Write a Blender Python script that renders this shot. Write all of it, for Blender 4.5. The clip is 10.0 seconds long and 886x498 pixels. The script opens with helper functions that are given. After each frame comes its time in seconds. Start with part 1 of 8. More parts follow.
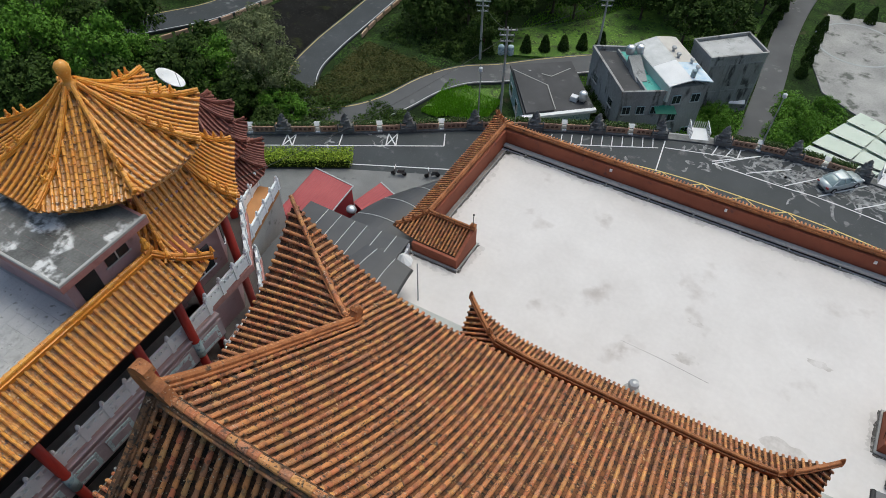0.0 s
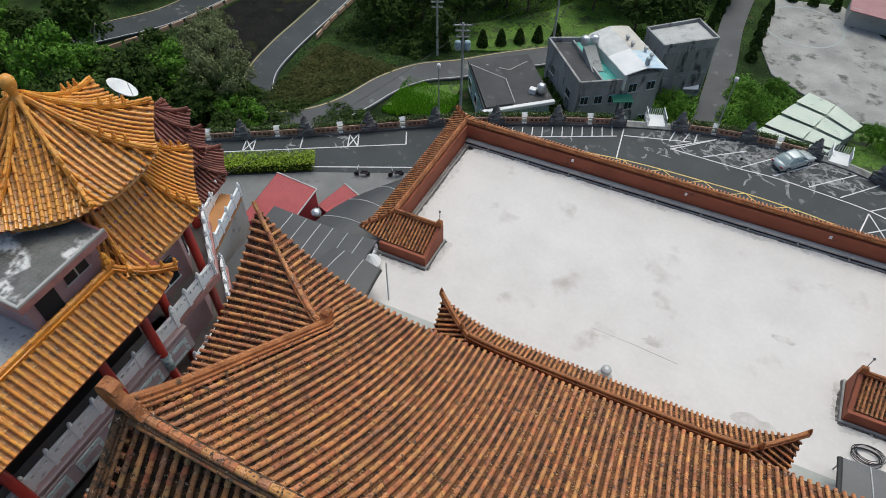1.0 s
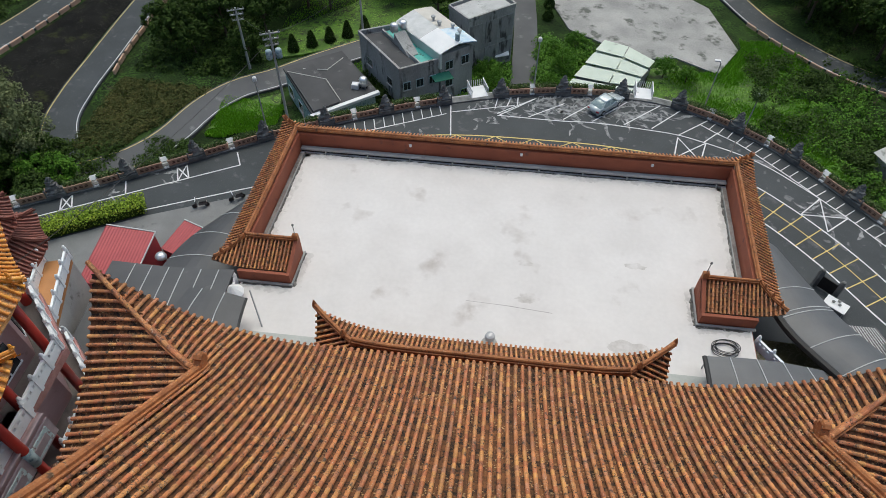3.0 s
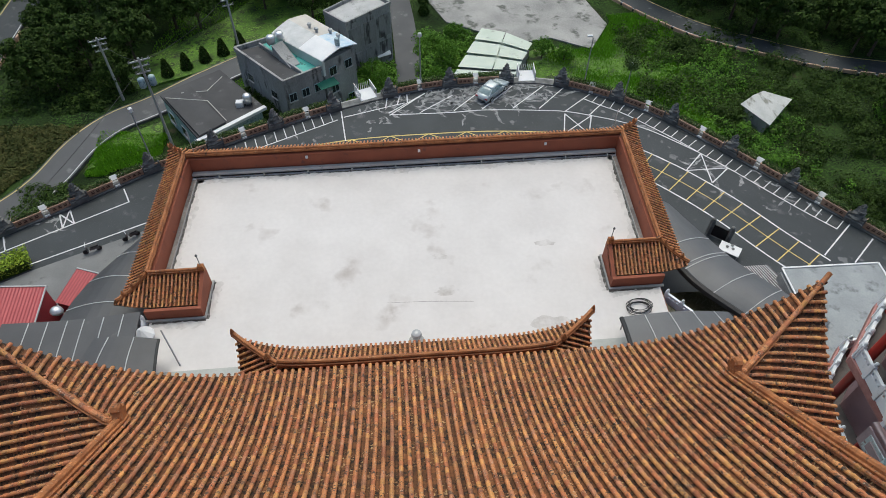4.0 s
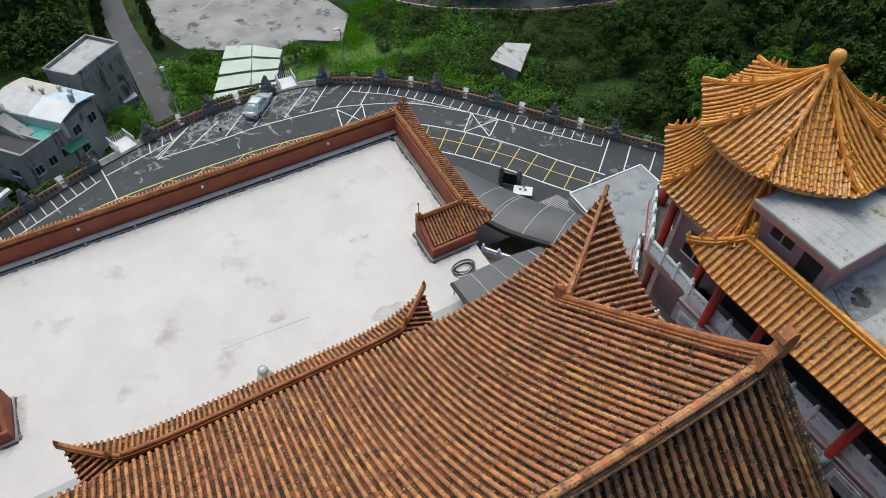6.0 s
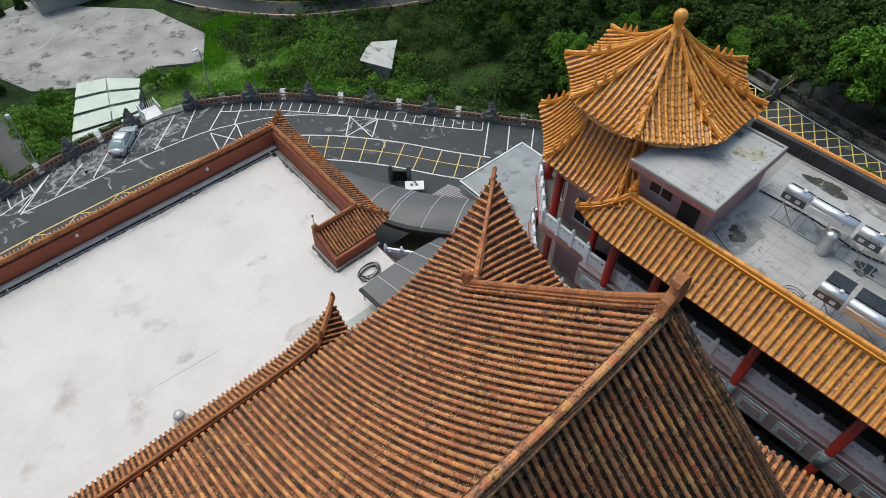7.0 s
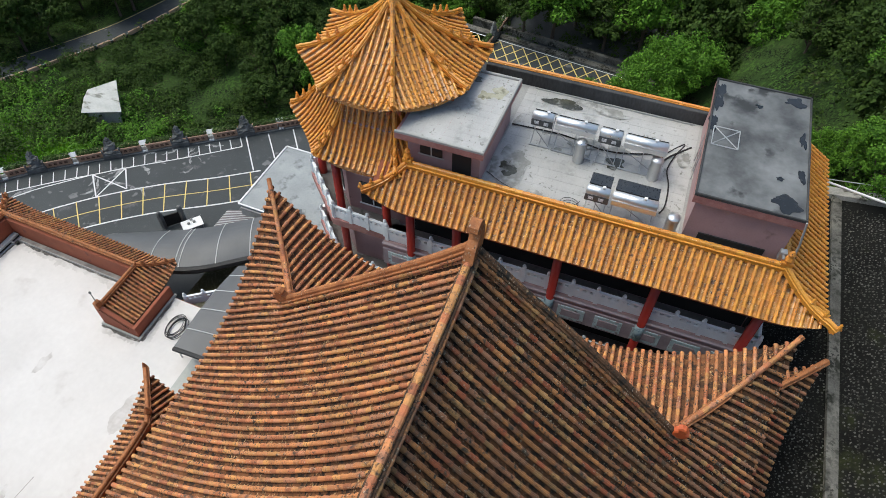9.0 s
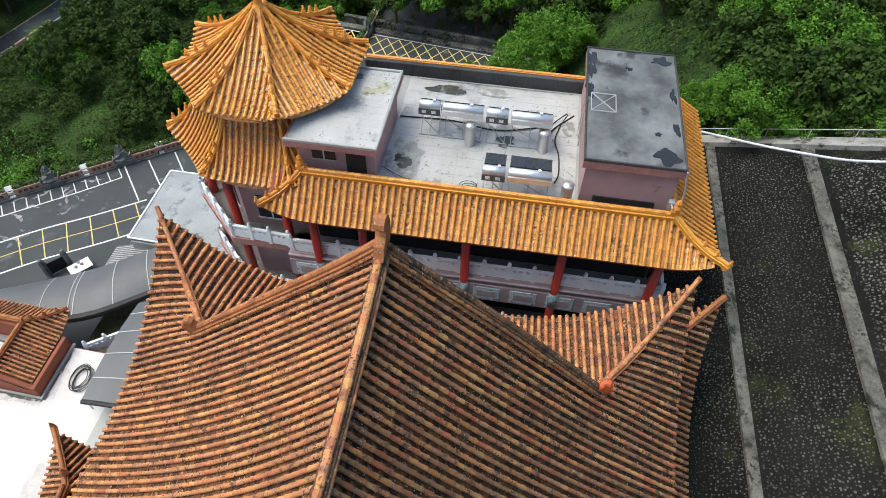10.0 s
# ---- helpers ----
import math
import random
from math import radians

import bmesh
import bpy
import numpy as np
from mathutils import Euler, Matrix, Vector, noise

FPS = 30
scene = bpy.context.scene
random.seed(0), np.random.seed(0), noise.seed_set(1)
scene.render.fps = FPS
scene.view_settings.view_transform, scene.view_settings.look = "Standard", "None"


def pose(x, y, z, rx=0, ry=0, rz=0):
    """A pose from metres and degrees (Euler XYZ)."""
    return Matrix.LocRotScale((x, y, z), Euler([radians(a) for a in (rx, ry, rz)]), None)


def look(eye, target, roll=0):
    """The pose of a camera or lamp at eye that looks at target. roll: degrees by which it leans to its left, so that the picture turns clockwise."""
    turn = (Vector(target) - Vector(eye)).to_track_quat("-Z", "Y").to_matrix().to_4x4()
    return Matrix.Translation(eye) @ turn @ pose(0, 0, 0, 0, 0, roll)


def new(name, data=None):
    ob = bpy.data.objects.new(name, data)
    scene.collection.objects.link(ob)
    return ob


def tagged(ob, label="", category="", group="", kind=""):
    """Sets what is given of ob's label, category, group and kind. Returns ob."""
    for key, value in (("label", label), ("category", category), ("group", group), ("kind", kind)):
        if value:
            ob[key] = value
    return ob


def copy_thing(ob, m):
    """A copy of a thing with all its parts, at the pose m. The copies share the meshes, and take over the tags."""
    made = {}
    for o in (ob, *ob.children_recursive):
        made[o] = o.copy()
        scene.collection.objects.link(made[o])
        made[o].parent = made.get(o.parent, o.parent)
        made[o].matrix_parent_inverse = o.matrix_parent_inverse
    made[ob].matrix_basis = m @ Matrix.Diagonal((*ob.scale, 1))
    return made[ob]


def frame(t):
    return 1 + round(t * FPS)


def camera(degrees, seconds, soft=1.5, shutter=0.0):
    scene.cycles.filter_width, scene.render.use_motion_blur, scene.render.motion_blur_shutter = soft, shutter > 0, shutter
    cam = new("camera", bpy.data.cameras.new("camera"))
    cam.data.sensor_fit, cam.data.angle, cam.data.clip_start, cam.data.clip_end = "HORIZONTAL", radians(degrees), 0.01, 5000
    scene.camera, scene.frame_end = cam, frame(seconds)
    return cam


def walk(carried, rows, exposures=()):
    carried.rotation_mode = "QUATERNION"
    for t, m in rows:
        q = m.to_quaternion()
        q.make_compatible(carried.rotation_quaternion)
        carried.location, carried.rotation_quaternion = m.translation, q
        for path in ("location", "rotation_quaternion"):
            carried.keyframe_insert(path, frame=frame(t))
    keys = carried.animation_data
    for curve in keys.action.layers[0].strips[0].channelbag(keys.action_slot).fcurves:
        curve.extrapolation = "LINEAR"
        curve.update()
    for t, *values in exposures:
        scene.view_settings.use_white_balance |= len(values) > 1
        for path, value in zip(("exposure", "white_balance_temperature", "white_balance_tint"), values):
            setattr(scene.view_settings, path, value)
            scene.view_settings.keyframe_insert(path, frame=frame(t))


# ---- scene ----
import itertools

# ---------------------------------------------------------------- camera
EYE = Vector((0.0, 0.0, 44.0))
cam = camera(68.36, 10.0, soft=0.65)
TURNS = [
    (0, 29.75, -49.10, 0.53),
    (0.5, 27.92, -49.21, 0.58),
    (1, 25.43, -49.30, 0.65),
    (1.5, 21.82, -49.41, 0.73),
    (2, 17.36, -49.47, 0.73),
    (2.5, 12.38, -49.53, 0.78),
    (4, -4.78, -49.46, 0.70),
    (4.5, -10.78, -49.44, 0.65),
    (5, -16.75, -49.45, 0.70),
    (5.5, -22.80, -49.44, 0.74),
    (7, -42.25, -49.40, 0.77),
    (7.5, -48.81, -49.41, 0.80),
    (8, -55.42, -49.48, 0.68),
    (8.5, -62.04, -49.62, 0.66),
    (9, -68.55, -49.83, 0.79),
    (9.5, -74.97, -49.99, 1.00),
    (10, -80.99, -50.20, 1.17),
]


def gaze(yaw, pitch, roll):
    y, p = radians(yaw), radians(pitch)
    ahead = Vector((-math.sin(y) * math.cos(p), math.cos(y) * math.cos(p), math.sin(p)))
    return look(EYE, EYE + ahead * 10, roll)


walk(cam, [(t, gaze(y, p, r)) for t, y, p, r in TURNS], exposures=((0.0, -0.08, 6350, 1), (2.5, -0.05, 6350, 1), (5.5, -0.02, 6350, 1), (7.5, 0.02, 6350, 1), (9.0, 0.24, 6350, 1), (10.0, 0.6, 6350, 1)))

# ---------------------------------------------------------------- light
world = bpy.data.worlds.new("sky")
world.use_nodes = True
scene.world = world
wn = world.node_tree.nodes
sky = wn.new("ShaderNodeTexSky")
sky.sky_type = "NISHITA"
sky.sun_disc = False
sky.sun_elevation = radians(62)
sky.sun_rotation = radians(16)
sky.air_density, sky.dust_density, sky.ozone_density = 1.0, 4.0, 0.6
wn["Background"].inputs["Strength"].default_value = 0.165
world.node_tree.links.new(sky.outputs["Color"], wn["Background"].inputs["Color"])
sun_data = bpy.data.lights.new("sun", "SUN")
sun_data.energy, sun_data.angle, sun_data.color = 1.1, radians(24), (1.0, 0.95, 0.88)
sun = new("sun", sun_data)
sun.matrix_world = look((-18, 34, 118), (0, 0, 30))


# ---------------------------------------------------------------- materials
def material(name, low, high, rough=0.7, scale=2.0, fine=25.0, bump=0.15, metal=0.0, piece=0.0, third=None, third_at=0.62, spec=0.5, fine_mix=0.35, stretch=None, third_soft=0.1, third_scale=None, hues=None, specks=(), streak=None):
    """Two colours mixed by a broad and a fine noise; piece: how much single pieces differ; third: stains of a shape of their own."""
    m = bpy.data.materials.new(name)
    m.use_nodes = True
    nt = m.node_tree
    n, l = nt.nodes, nt.links
    bsdf = n["Principled BSDF"]
    geo = n.new("ShaderNodeNewGeometry")
    vec = geo.outputs["Position"]
    if stretch:
        mp = n.new("ShaderNodeMapping")
        mp.inputs["Scale"].default_value = stretch
        l.new(vec, mp.inputs["Vector"])
        vec = mp.outputs["Vector"]

    def noisy(s, d):
        t = n.new("ShaderNodeTexNoise")
        t.inputs["Scale"].default_value, t.inputs["Detail"].default_value = s, d
        l.new(vec, t.inputs["Vector"])
        return t.outputs["Fac"]

    def mathy(op, a, b):
        t = n.new("ShaderNodeMath")
        t.operation = op
        for i, v in enumerate((a, b)):
            if isinstance(v, (int, float)):
                t.inputs[i].default_value = v
            else:
                l.new(v, t.inputs[i])
        return t.outputs[0]

    def mixed(f, a, b):
        t = n.new("ShaderNodeMix")
        t.data_type = "RGBA"
        l.new(f, t.inputs["Factor"])
        for s, v in ((t.inputs["A"], a), (t.inputs["B"], b)):
            if isinstance(v, tuple):
                s.default_value = (*v, 1)
            else:
                l.new(v, s)
        return t.outputs["Result"]

    def ramp(f, lo, hi):
        t = n.new("ShaderNodeMapRange")
        t.inputs["From Min"].default_value, t.inputs["From Max"].default_value = lo, hi
        l.new(f, t.inputs["Value"])
        return t.outputs["Result"]

    broad, small = noisy(scale, 4.0), noisy(fine, 3.0)
    f = mathy("ADD", mathy("MULTIPLY", ramp(broad, 0.3, 0.7), 1 - fine_mix), mathy("MULTIPLY", ramp(small, 0.3, 0.7), fine_mix))
    if piece:
        info = n.new("ShaderNodeObjectInfo")
        r = mathy("FRACT", mathy("ADD", geo.outputs["Random Per Island"], info.outputs["Random"]), 0.0)
        f = mathy("ADD", mathy("MULTIPLY", f, 1 - piece), mathy("MULTIPLY", r, piece))
    c = mixed(f, low, high)
    if hues:
        pick = n.new("ShaderNodeValToRGB")
        pick.color_ramp.interpolation = "CONSTANT"
        while len(pick.color_ramp.elements) < len(hues):
            pick.color_ramp.elements.new(0.5)
        for i, h in enumerate(hues):
            pick.color_ramp.elements[i].position = i / len(hues)
            pick.color_ramp.elements[i].color = (*h, 1)
        l.new(mathy("FRACT", mathy("MULTIPLY", r, 7.31), 0.0), pick.inputs["Fac"])
        shade = n.new("ShaderNodeMix")
        shade.data_type, shade.blend_type = "RGBA", "MULTIPLY"
        shade.inputs["Factor"].default_value = 1.0
        l.new(pick.outputs["Color"], shade.inputs["A"])
        l.new(c, shade.inputs["B"])
        c = shade.outputs["Result"]
    if third:
        c = mixed(mathy("MULTIPLY", ramp(noisy(third_scale or scale * 1.7 + 0.11, 6.0), third_at, third_at + third_soft), ramp(noisy(fine * 0.3, 4.0), 0.35, 0.55)), c, third)
    for colour, speck_scale, speck_at in specks:
        c = mixed(mathy("MULTIPLY", ramp(noisy(speck_scale, 2.0), speck_at, speck_at + 0.06), ramp(noisy(speck_scale * 0.11, 3.0), 0.4, 0.6)), c, colour)
    if streak:
        mp2 = n.new("ShaderNodeMapping")
        mp2.inputs["Scale"].default_value = streak[0]
        l.new(geo.outputs["Position"], mp2.inputs["Vector"])
        t2 = n.new("ShaderNodeTexNoise")
        t2.inputs["Scale"].default_value, t2.inputs["Detail"].default_value = 1.0, 3.0
        l.new(mp2.outputs["Vector"], t2.inputs["Vector"])
        c = mixed(mathy("MULTIPLY", ramp(t2.outputs["Fac"], 0.45, 0.72), streak[2]), c, streak[1])
    l.new(c, bsdf.inputs["Base Color"])
    bsdf.inputs["Metallic"].default_value = metal
    bsdf.inputs["Specular IOR Level"].default_value = spec
    l.new(mathy("ADD", mathy("MULTIPLY", small, 0.25), rough - 0.12), bsdf.inputs["Roughness"])
    if bump:
        b = n.new("ShaderNodeBump")
        b.inputs["Strength"].default_value, b.inputs["Distance"].default_value = bump, 0.03
        l.new(small, b.inputs["Height"])
        l.new(b.outputs["Normal"], bsdf.inputs["Normal"])
    return m


RED_TILE = material("red_tile", (0.48, 0.48, 0.48), (1.0, 1.0, 1.0), 0.62, 0.9, 24, 0.7, piece=0.36, third=(0.085, 0.06, 0.045), third_at=0.565, fine_mix=0.5, third_scale=2.6, hues=((0.76, 0.305, 0.12), (0.84, 0.35, 0.135), (0.72, 0.255, 0.11), (0.82, 0.385, 0.15), (0.76, 0.315, 0.13), (0.72, 0.315, 0.165), (0.86, 0.415, 0.14), (0.58, 0.205, 0.095)), specks=(((0.05, 0.038, 0.03), 12.0, 0.565), ((0.56, 0.46, 0.35), 15.0, 0.62)), spec=0.3, streak=((2.6, 0.16, 0.16), (0.20, 0.105, 0.07), 0.5))
# Pan tiles: grime, plus the shade between tubes painted into the colour.
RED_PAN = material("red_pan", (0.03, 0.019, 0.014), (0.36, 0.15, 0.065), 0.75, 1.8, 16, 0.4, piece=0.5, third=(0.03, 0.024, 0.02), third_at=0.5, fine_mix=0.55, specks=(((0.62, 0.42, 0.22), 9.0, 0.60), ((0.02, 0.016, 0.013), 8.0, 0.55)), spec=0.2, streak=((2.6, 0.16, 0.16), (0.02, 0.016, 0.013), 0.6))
# Rear pans: moss, plus the valley shade darkened into the colour.
MOSSY_SHADED_PAN = material("mossy_shaded_pan", (0.010, 0.008, 0.007), (0.12, 0.06, 0.03), 0.8, 1.8, 16, 0.4, piece=0.5, third=(0.014, 0.013, 0.011), third_at=0.46, fine_mix=0.55, specks=(((0.34, 0.31, 0.24), 12.0, 0.63),), spec=0.15)
# Mossier copy of RED_TILE, also toned down for the shaded rear slopes.
RED_MOSSY_SHADED = material("mossy_shaded_red_tile", (0.42, 0.42, 0.42), (1.0, 1.0, 1.0), 0.68, 0.9, 16, 0.4, piece=0.35, third=(0.075, 0.06, 0.045), third_at=0.55, fine_mix=0.5, third_scale=2.6, hues=((0.46, 0.20, 0.085), (0.54, 0.25, 0.10), (0.46, 0.15, 0.075), (0.54, 0.30, 0.12), (0.42, 0.21, 0.12), (0.38, 0.18, 0.10), (0.54, 0.24, 0.09)), specks=(((0.04, 0.035, 0.03), 9.0, 0.57), ((0.42, 0.37, 0.28), 13.0, 0.63)), spec=0.22, streak=((2.4, 0.14, 0.14), (0.10, 0.07, 0.045), 0.8))
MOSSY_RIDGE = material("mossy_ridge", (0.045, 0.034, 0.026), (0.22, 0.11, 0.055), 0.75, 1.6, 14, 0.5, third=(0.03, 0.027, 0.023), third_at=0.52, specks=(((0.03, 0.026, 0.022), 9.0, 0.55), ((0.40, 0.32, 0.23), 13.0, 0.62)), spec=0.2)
ANTEFIX_RED = material("red_glazed_figure", (0.42, 0.07, 0.02), (0.66, 0.15, 0.05), 0.4, 3.0, 14, 0.2)
RED_RIDGE = material("red_ridge", (0.20, 0.07, 0.03), (0.52, 0.21, 0.08), 0.65, 1.6, 14, 0.4, third=(0.09, 0.055, 0.035), third_at=0.6, specks=(((0.07, 0.05, 0.035), 11.0, 0.63), ((0.45, 0.34, 0.24), 13.0, 0.63)), spec=0.25)
# The pale specks are glints of the glaze, painted into the colour.
GOLD_TILE = material("gold_tile", (0.68, 0.68, 0.68), (1.0, 1.0, 1.0), 0.30, 0.6, 12, 0.2, piece=0.45, third=(0.20, 0.105, 0.045), third_at=0.66, third_scale=0.85, hues=((0.88, 0.38, 0.055), (0.92, 0.425, 0.068), (0.84, 0.33, 0.05), (0.90, 0.405, 0.075), (0.82, 0.33, 0.06)), specks=(((0.17, 0.085, 0.035), 8.0, 0.63), ((0.92, 0.68, 0.36), 11.0, 0.66)))
# Pans set darker than the tubes; their pale specks are painted glints.
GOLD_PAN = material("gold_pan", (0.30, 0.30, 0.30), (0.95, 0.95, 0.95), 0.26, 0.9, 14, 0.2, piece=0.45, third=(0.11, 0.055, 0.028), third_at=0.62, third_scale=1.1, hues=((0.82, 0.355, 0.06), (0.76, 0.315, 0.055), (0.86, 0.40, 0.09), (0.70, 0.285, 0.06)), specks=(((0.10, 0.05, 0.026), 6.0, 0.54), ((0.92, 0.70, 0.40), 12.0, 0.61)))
MAROON_TILE = material("maroon_tile", (0.13, 0.04, 0.03), (0.30, 0.10, 0.07), 0.5, 0.6, 9, 0.15, piece=0.5)
WALL_RED = material("red_wall_paint", (0.22, 0.060, 0.030), (0.31, 0.090, 0.045), 0.75, 0.7, 20, 0.1, third=(0.14, 0.05, 0.04))
TERRACE = material("terrace_coating", (0.60, 0.575, 0.56), (0.70, 0.675, 0.66), 0.75, 0.35, 3, 0.05, third=(0.40, 0.36, 0.335), third_at=0.6, third_soft=0.16, third_scale=0.28)
CONCRETE = material("concrete", (0.30, 0.30, 0.29), (0.46, 0.46, 0.44), 0.85, 0.5, 14, 0.2, third=(0.16, 0.16, 0.15))
ASPHALT = material("asphalt", (0.030, 0.036, 0.040), (0.055, 0.063, 0.068), 0.6, 0.25, 40, 0.15, third=(0.12, 0.122, 0.126), third_at=0.62, specks=(((0.16, 0.165, 0.17), 0.9, 0.64), ((0.10, 0.10, 0.105), 14.0, 0.62)), spec=0.3)
PAINT_WHITE = material("road_paint_white", (0.55, 0.56, 0.57), (0.75, 0.76, 0.77), 0.7, 1.5, 30, 0.1)
PAINT_YELLOW = material("road_paint_yellow", (0.58, 0.45, 0.13), (0.74, 0.60, 0.22), 0.7, 1.5, 30, 0.1)
GREY_SHEET = material("grey_sheet_roof", (0.085, 0.09, 0.098), (0.13, 0.135, 0.145), 0.5, 0.4, 18, 0.1, third=(0.2, 0.2, 0.2), third_at=0.7)
RED_SHEET = material("red_sheet_roof", (0.36, 0.045, 0.055), (0.46, 0.075, 0.08), 0.45, 0.6, 10, 0.05)
STONE = material("carved_stone", (0.78, 0.83, 0.87), (0.90, 0.93, 0.95), 0.7, 1.2, 25, 0.3, third=(0.42, 0.45, 0.46), third_at=0.64)
PARAPET_DARK = material("black_stained_parapet", (0.014, 0.014, 0.015), (0.085, 0.087, 0.09), 0.85, 0.4, 9, 0.2, stretch=(1, 1, 0.3), third=(0.2, 0.2, 0.2), third_at=0.64)
FLOOR_GREY = material("balcony_floor", (0.14, 0.13, 0.125), (0.22, 0.205, 0.195), 0.75, 0.6, 9, 0.15, third=(0.09, 0.085, 0.08))
COLUMN_RED = material("column_red", (0.30, 0.025, 0.018), (0.38, 0.04, 0.03), 0.35, 1.0, 15, 0.05)
# Near-black for openings and hoses; also paints shade under ledge and in galleries.
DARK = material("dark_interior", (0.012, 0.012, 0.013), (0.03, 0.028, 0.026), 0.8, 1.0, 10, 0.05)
MAUVE = material("mauve_wall_tile", (0.34, 0.225, 0.23), (0.45, 0.305, 0.31), 0.6, 0.8, 14, 0.1, third=(0.25, 0.17, 0.17))
DECK = material("roof_deck_tile", (0.36, 0.36, 0.355), (0.52, 0.52, 0.51), 0.42, 0.7, 16, 0.1, third=(0.17, 0.17, 0.155), third_at=0.56, piece=0.05, third_soft=0.16, third_scale=0.5, specks=(((0.22, 0.22, 0.20), 5.0, 0.62),))
DECK_DIRTY = material("dirty_roof_tile", (0.055, 0.055, 0.05), (0.20, 0.20, 0.19), 0.55, 0.7, 10, 0.1, third=(0.66, 0.66, 0.65), third_at=0.53, third_soft=0.06, third_scale=0.55)
GRASS = material("grass", (0.010, 0.020, 0.007), (0.04, 0.072, 0.018), 0.9, 0.15, 4, 0.5, third=(0.07, 0.06, 0.035), third_at=0.6, specks=(((0.05, 0.10, 0.02), 3.0, 0.5), ((0.008, 0.012, 0.006), 5.0, 0.5)), spec=0.1)
LEAF_DARK = material("leaf_dark", (0.010, 0.021, 0.005), (0.062, 0.11, 0.018), 0.7, 0.4, 5, 0.1, piece=0.6, spec=0.12)
LEAF = material("leaf", (0.018, 0.06, 0.006), (0.15, 0.32, 0.03), 0.65, 0.3, 5, 0.1, piece=0.6, spec=0.15)
LEAF_LIGHT = material("leaf_light", (0.15, 0.27, 0.025), (0.42, 0.52, 0.055), 0.6, 0.4, 5, 0.1, piece=0.6, spec=0.2)
LEAF_OLIVE = material("leaf_olive", (0.05, 0.07, 0.025), (0.24, 0.27, 0.13), 0.75, 0.3, 5, 0.1, piece=0.6, spec=0.12)
BARK = material("bark", (0.06, 0.045, 0.035), (0.14, 0.11, 0.09), 0.9, 3, 30, 0.5, spec=0.2)


PALE_SHEET = material("pale_green_sheet", (0.48, 0.56, 0.47), (0.60, 0.66, 0.57), 0.5, 0.5, 12, 0.05, third=(0.35, 0.38, 0.33))
BLACK_ROOF = material("black_roof_felt", (0.035, 0.035, 0.038), (0.075, 0.075, 0.078), 0.75, 0.4, 14, 0.2, third=(0.12, 0.12, 0.12))
OLD_WALL = material("stained_concrete", (0.20, 0.205, 0.20), (0.44, 0.44, 0.43), 0.85, 0.35, 9, 0.2, third=(0.08, 0.08, 0.078), third_at=0.55, stretch=(1, 1, 0.35))
WHITE_PAINT = material("white_paint", (0.68, 0.69, 0.70), (0.82, 0.82, 0.82), 0.5, 0.8, 14, 0.05, third=(0.5, 0.5, 0.5), third_at=0.66)
PLANTER = material("planter_clay", (0.46, 0.29, 0.20), (0.60, 0.40, 0.29), 0.75, 1.2, 18, 0.1)
BROWN = material("brown_lettering", (0.10, 0.05, 0.03), (0.14, 0.07, 0.045), 0.8)
DARK_STONE = material("dark_stone", (0.06, 0.063, 0.062), (0.24, 0.245, 0.24), 0.85, 1.4, 16, 0.4)
STEEL = material("steel", (0.66, 0.67, 0.68), (0.80, 0.81, 0.82), 0.32, 0.8, 3, 0.0, metal=0.75)
GALVANISED = material("galvanised", (0.35, 0.36, 0.37), (0.50, 0.51, 0.52), 0.5, 1.5, 20, 0.05, metal=0.5)
RUBBER = material("black_rubber", (0.015, 0.015, 0.016), (0.03, 0.03, 0.032), 0.6)
GLASS_DARK = material("dark_glass", (0.02, 0.025, 0.03), (0.03, 0.035, 0.04), 0.14, 1, 10, 0.0)
CAR_SILVER = material("silver_car_paint", (0.50, 0.56, 0.57), (0.56, 0.61, 0.62), 0.35, 2, 40, 0.0, metal=0.35)
ORANGE_FLOOR = material("orange_floor", (0.42, 0.19, 0.07), (0.52, 0.25, 0.09), 0.6, 1.0, 14, 0.1)
TEAL = material("teal_sheet", (0.05, 0.32, 0.27), (0.12, 0.50, 0.43), 0.5, 1.2, 10, 0.1, third=(0.03, 0.12, 0.11))
BLUE_GREY = material("painted_blue_grey", (0.30, 0.40, 0.43), (0.45, 0.55, 0.57), 0.7, 2.0, 12, 0.2, third=(0.16, 0.25, 0.30), third_at=0.5)
LAMP_GLASS = material("lamp_glass", (0.75, 0.76, 0.76), (0.82, 0.82, 0.82), 0.3)
CORRUGATED = material("grey_purple_sheet", (0.12, 0.105, 0.11), (0.18, 0.16, 0.165), 0.5, 0.8, 14, 0.1)
POND = material("pond_floor", (0.06, 0.06, 0.035), (0.11, 0.105, 0.06), 0.25, 0.6, 9, 0.1)



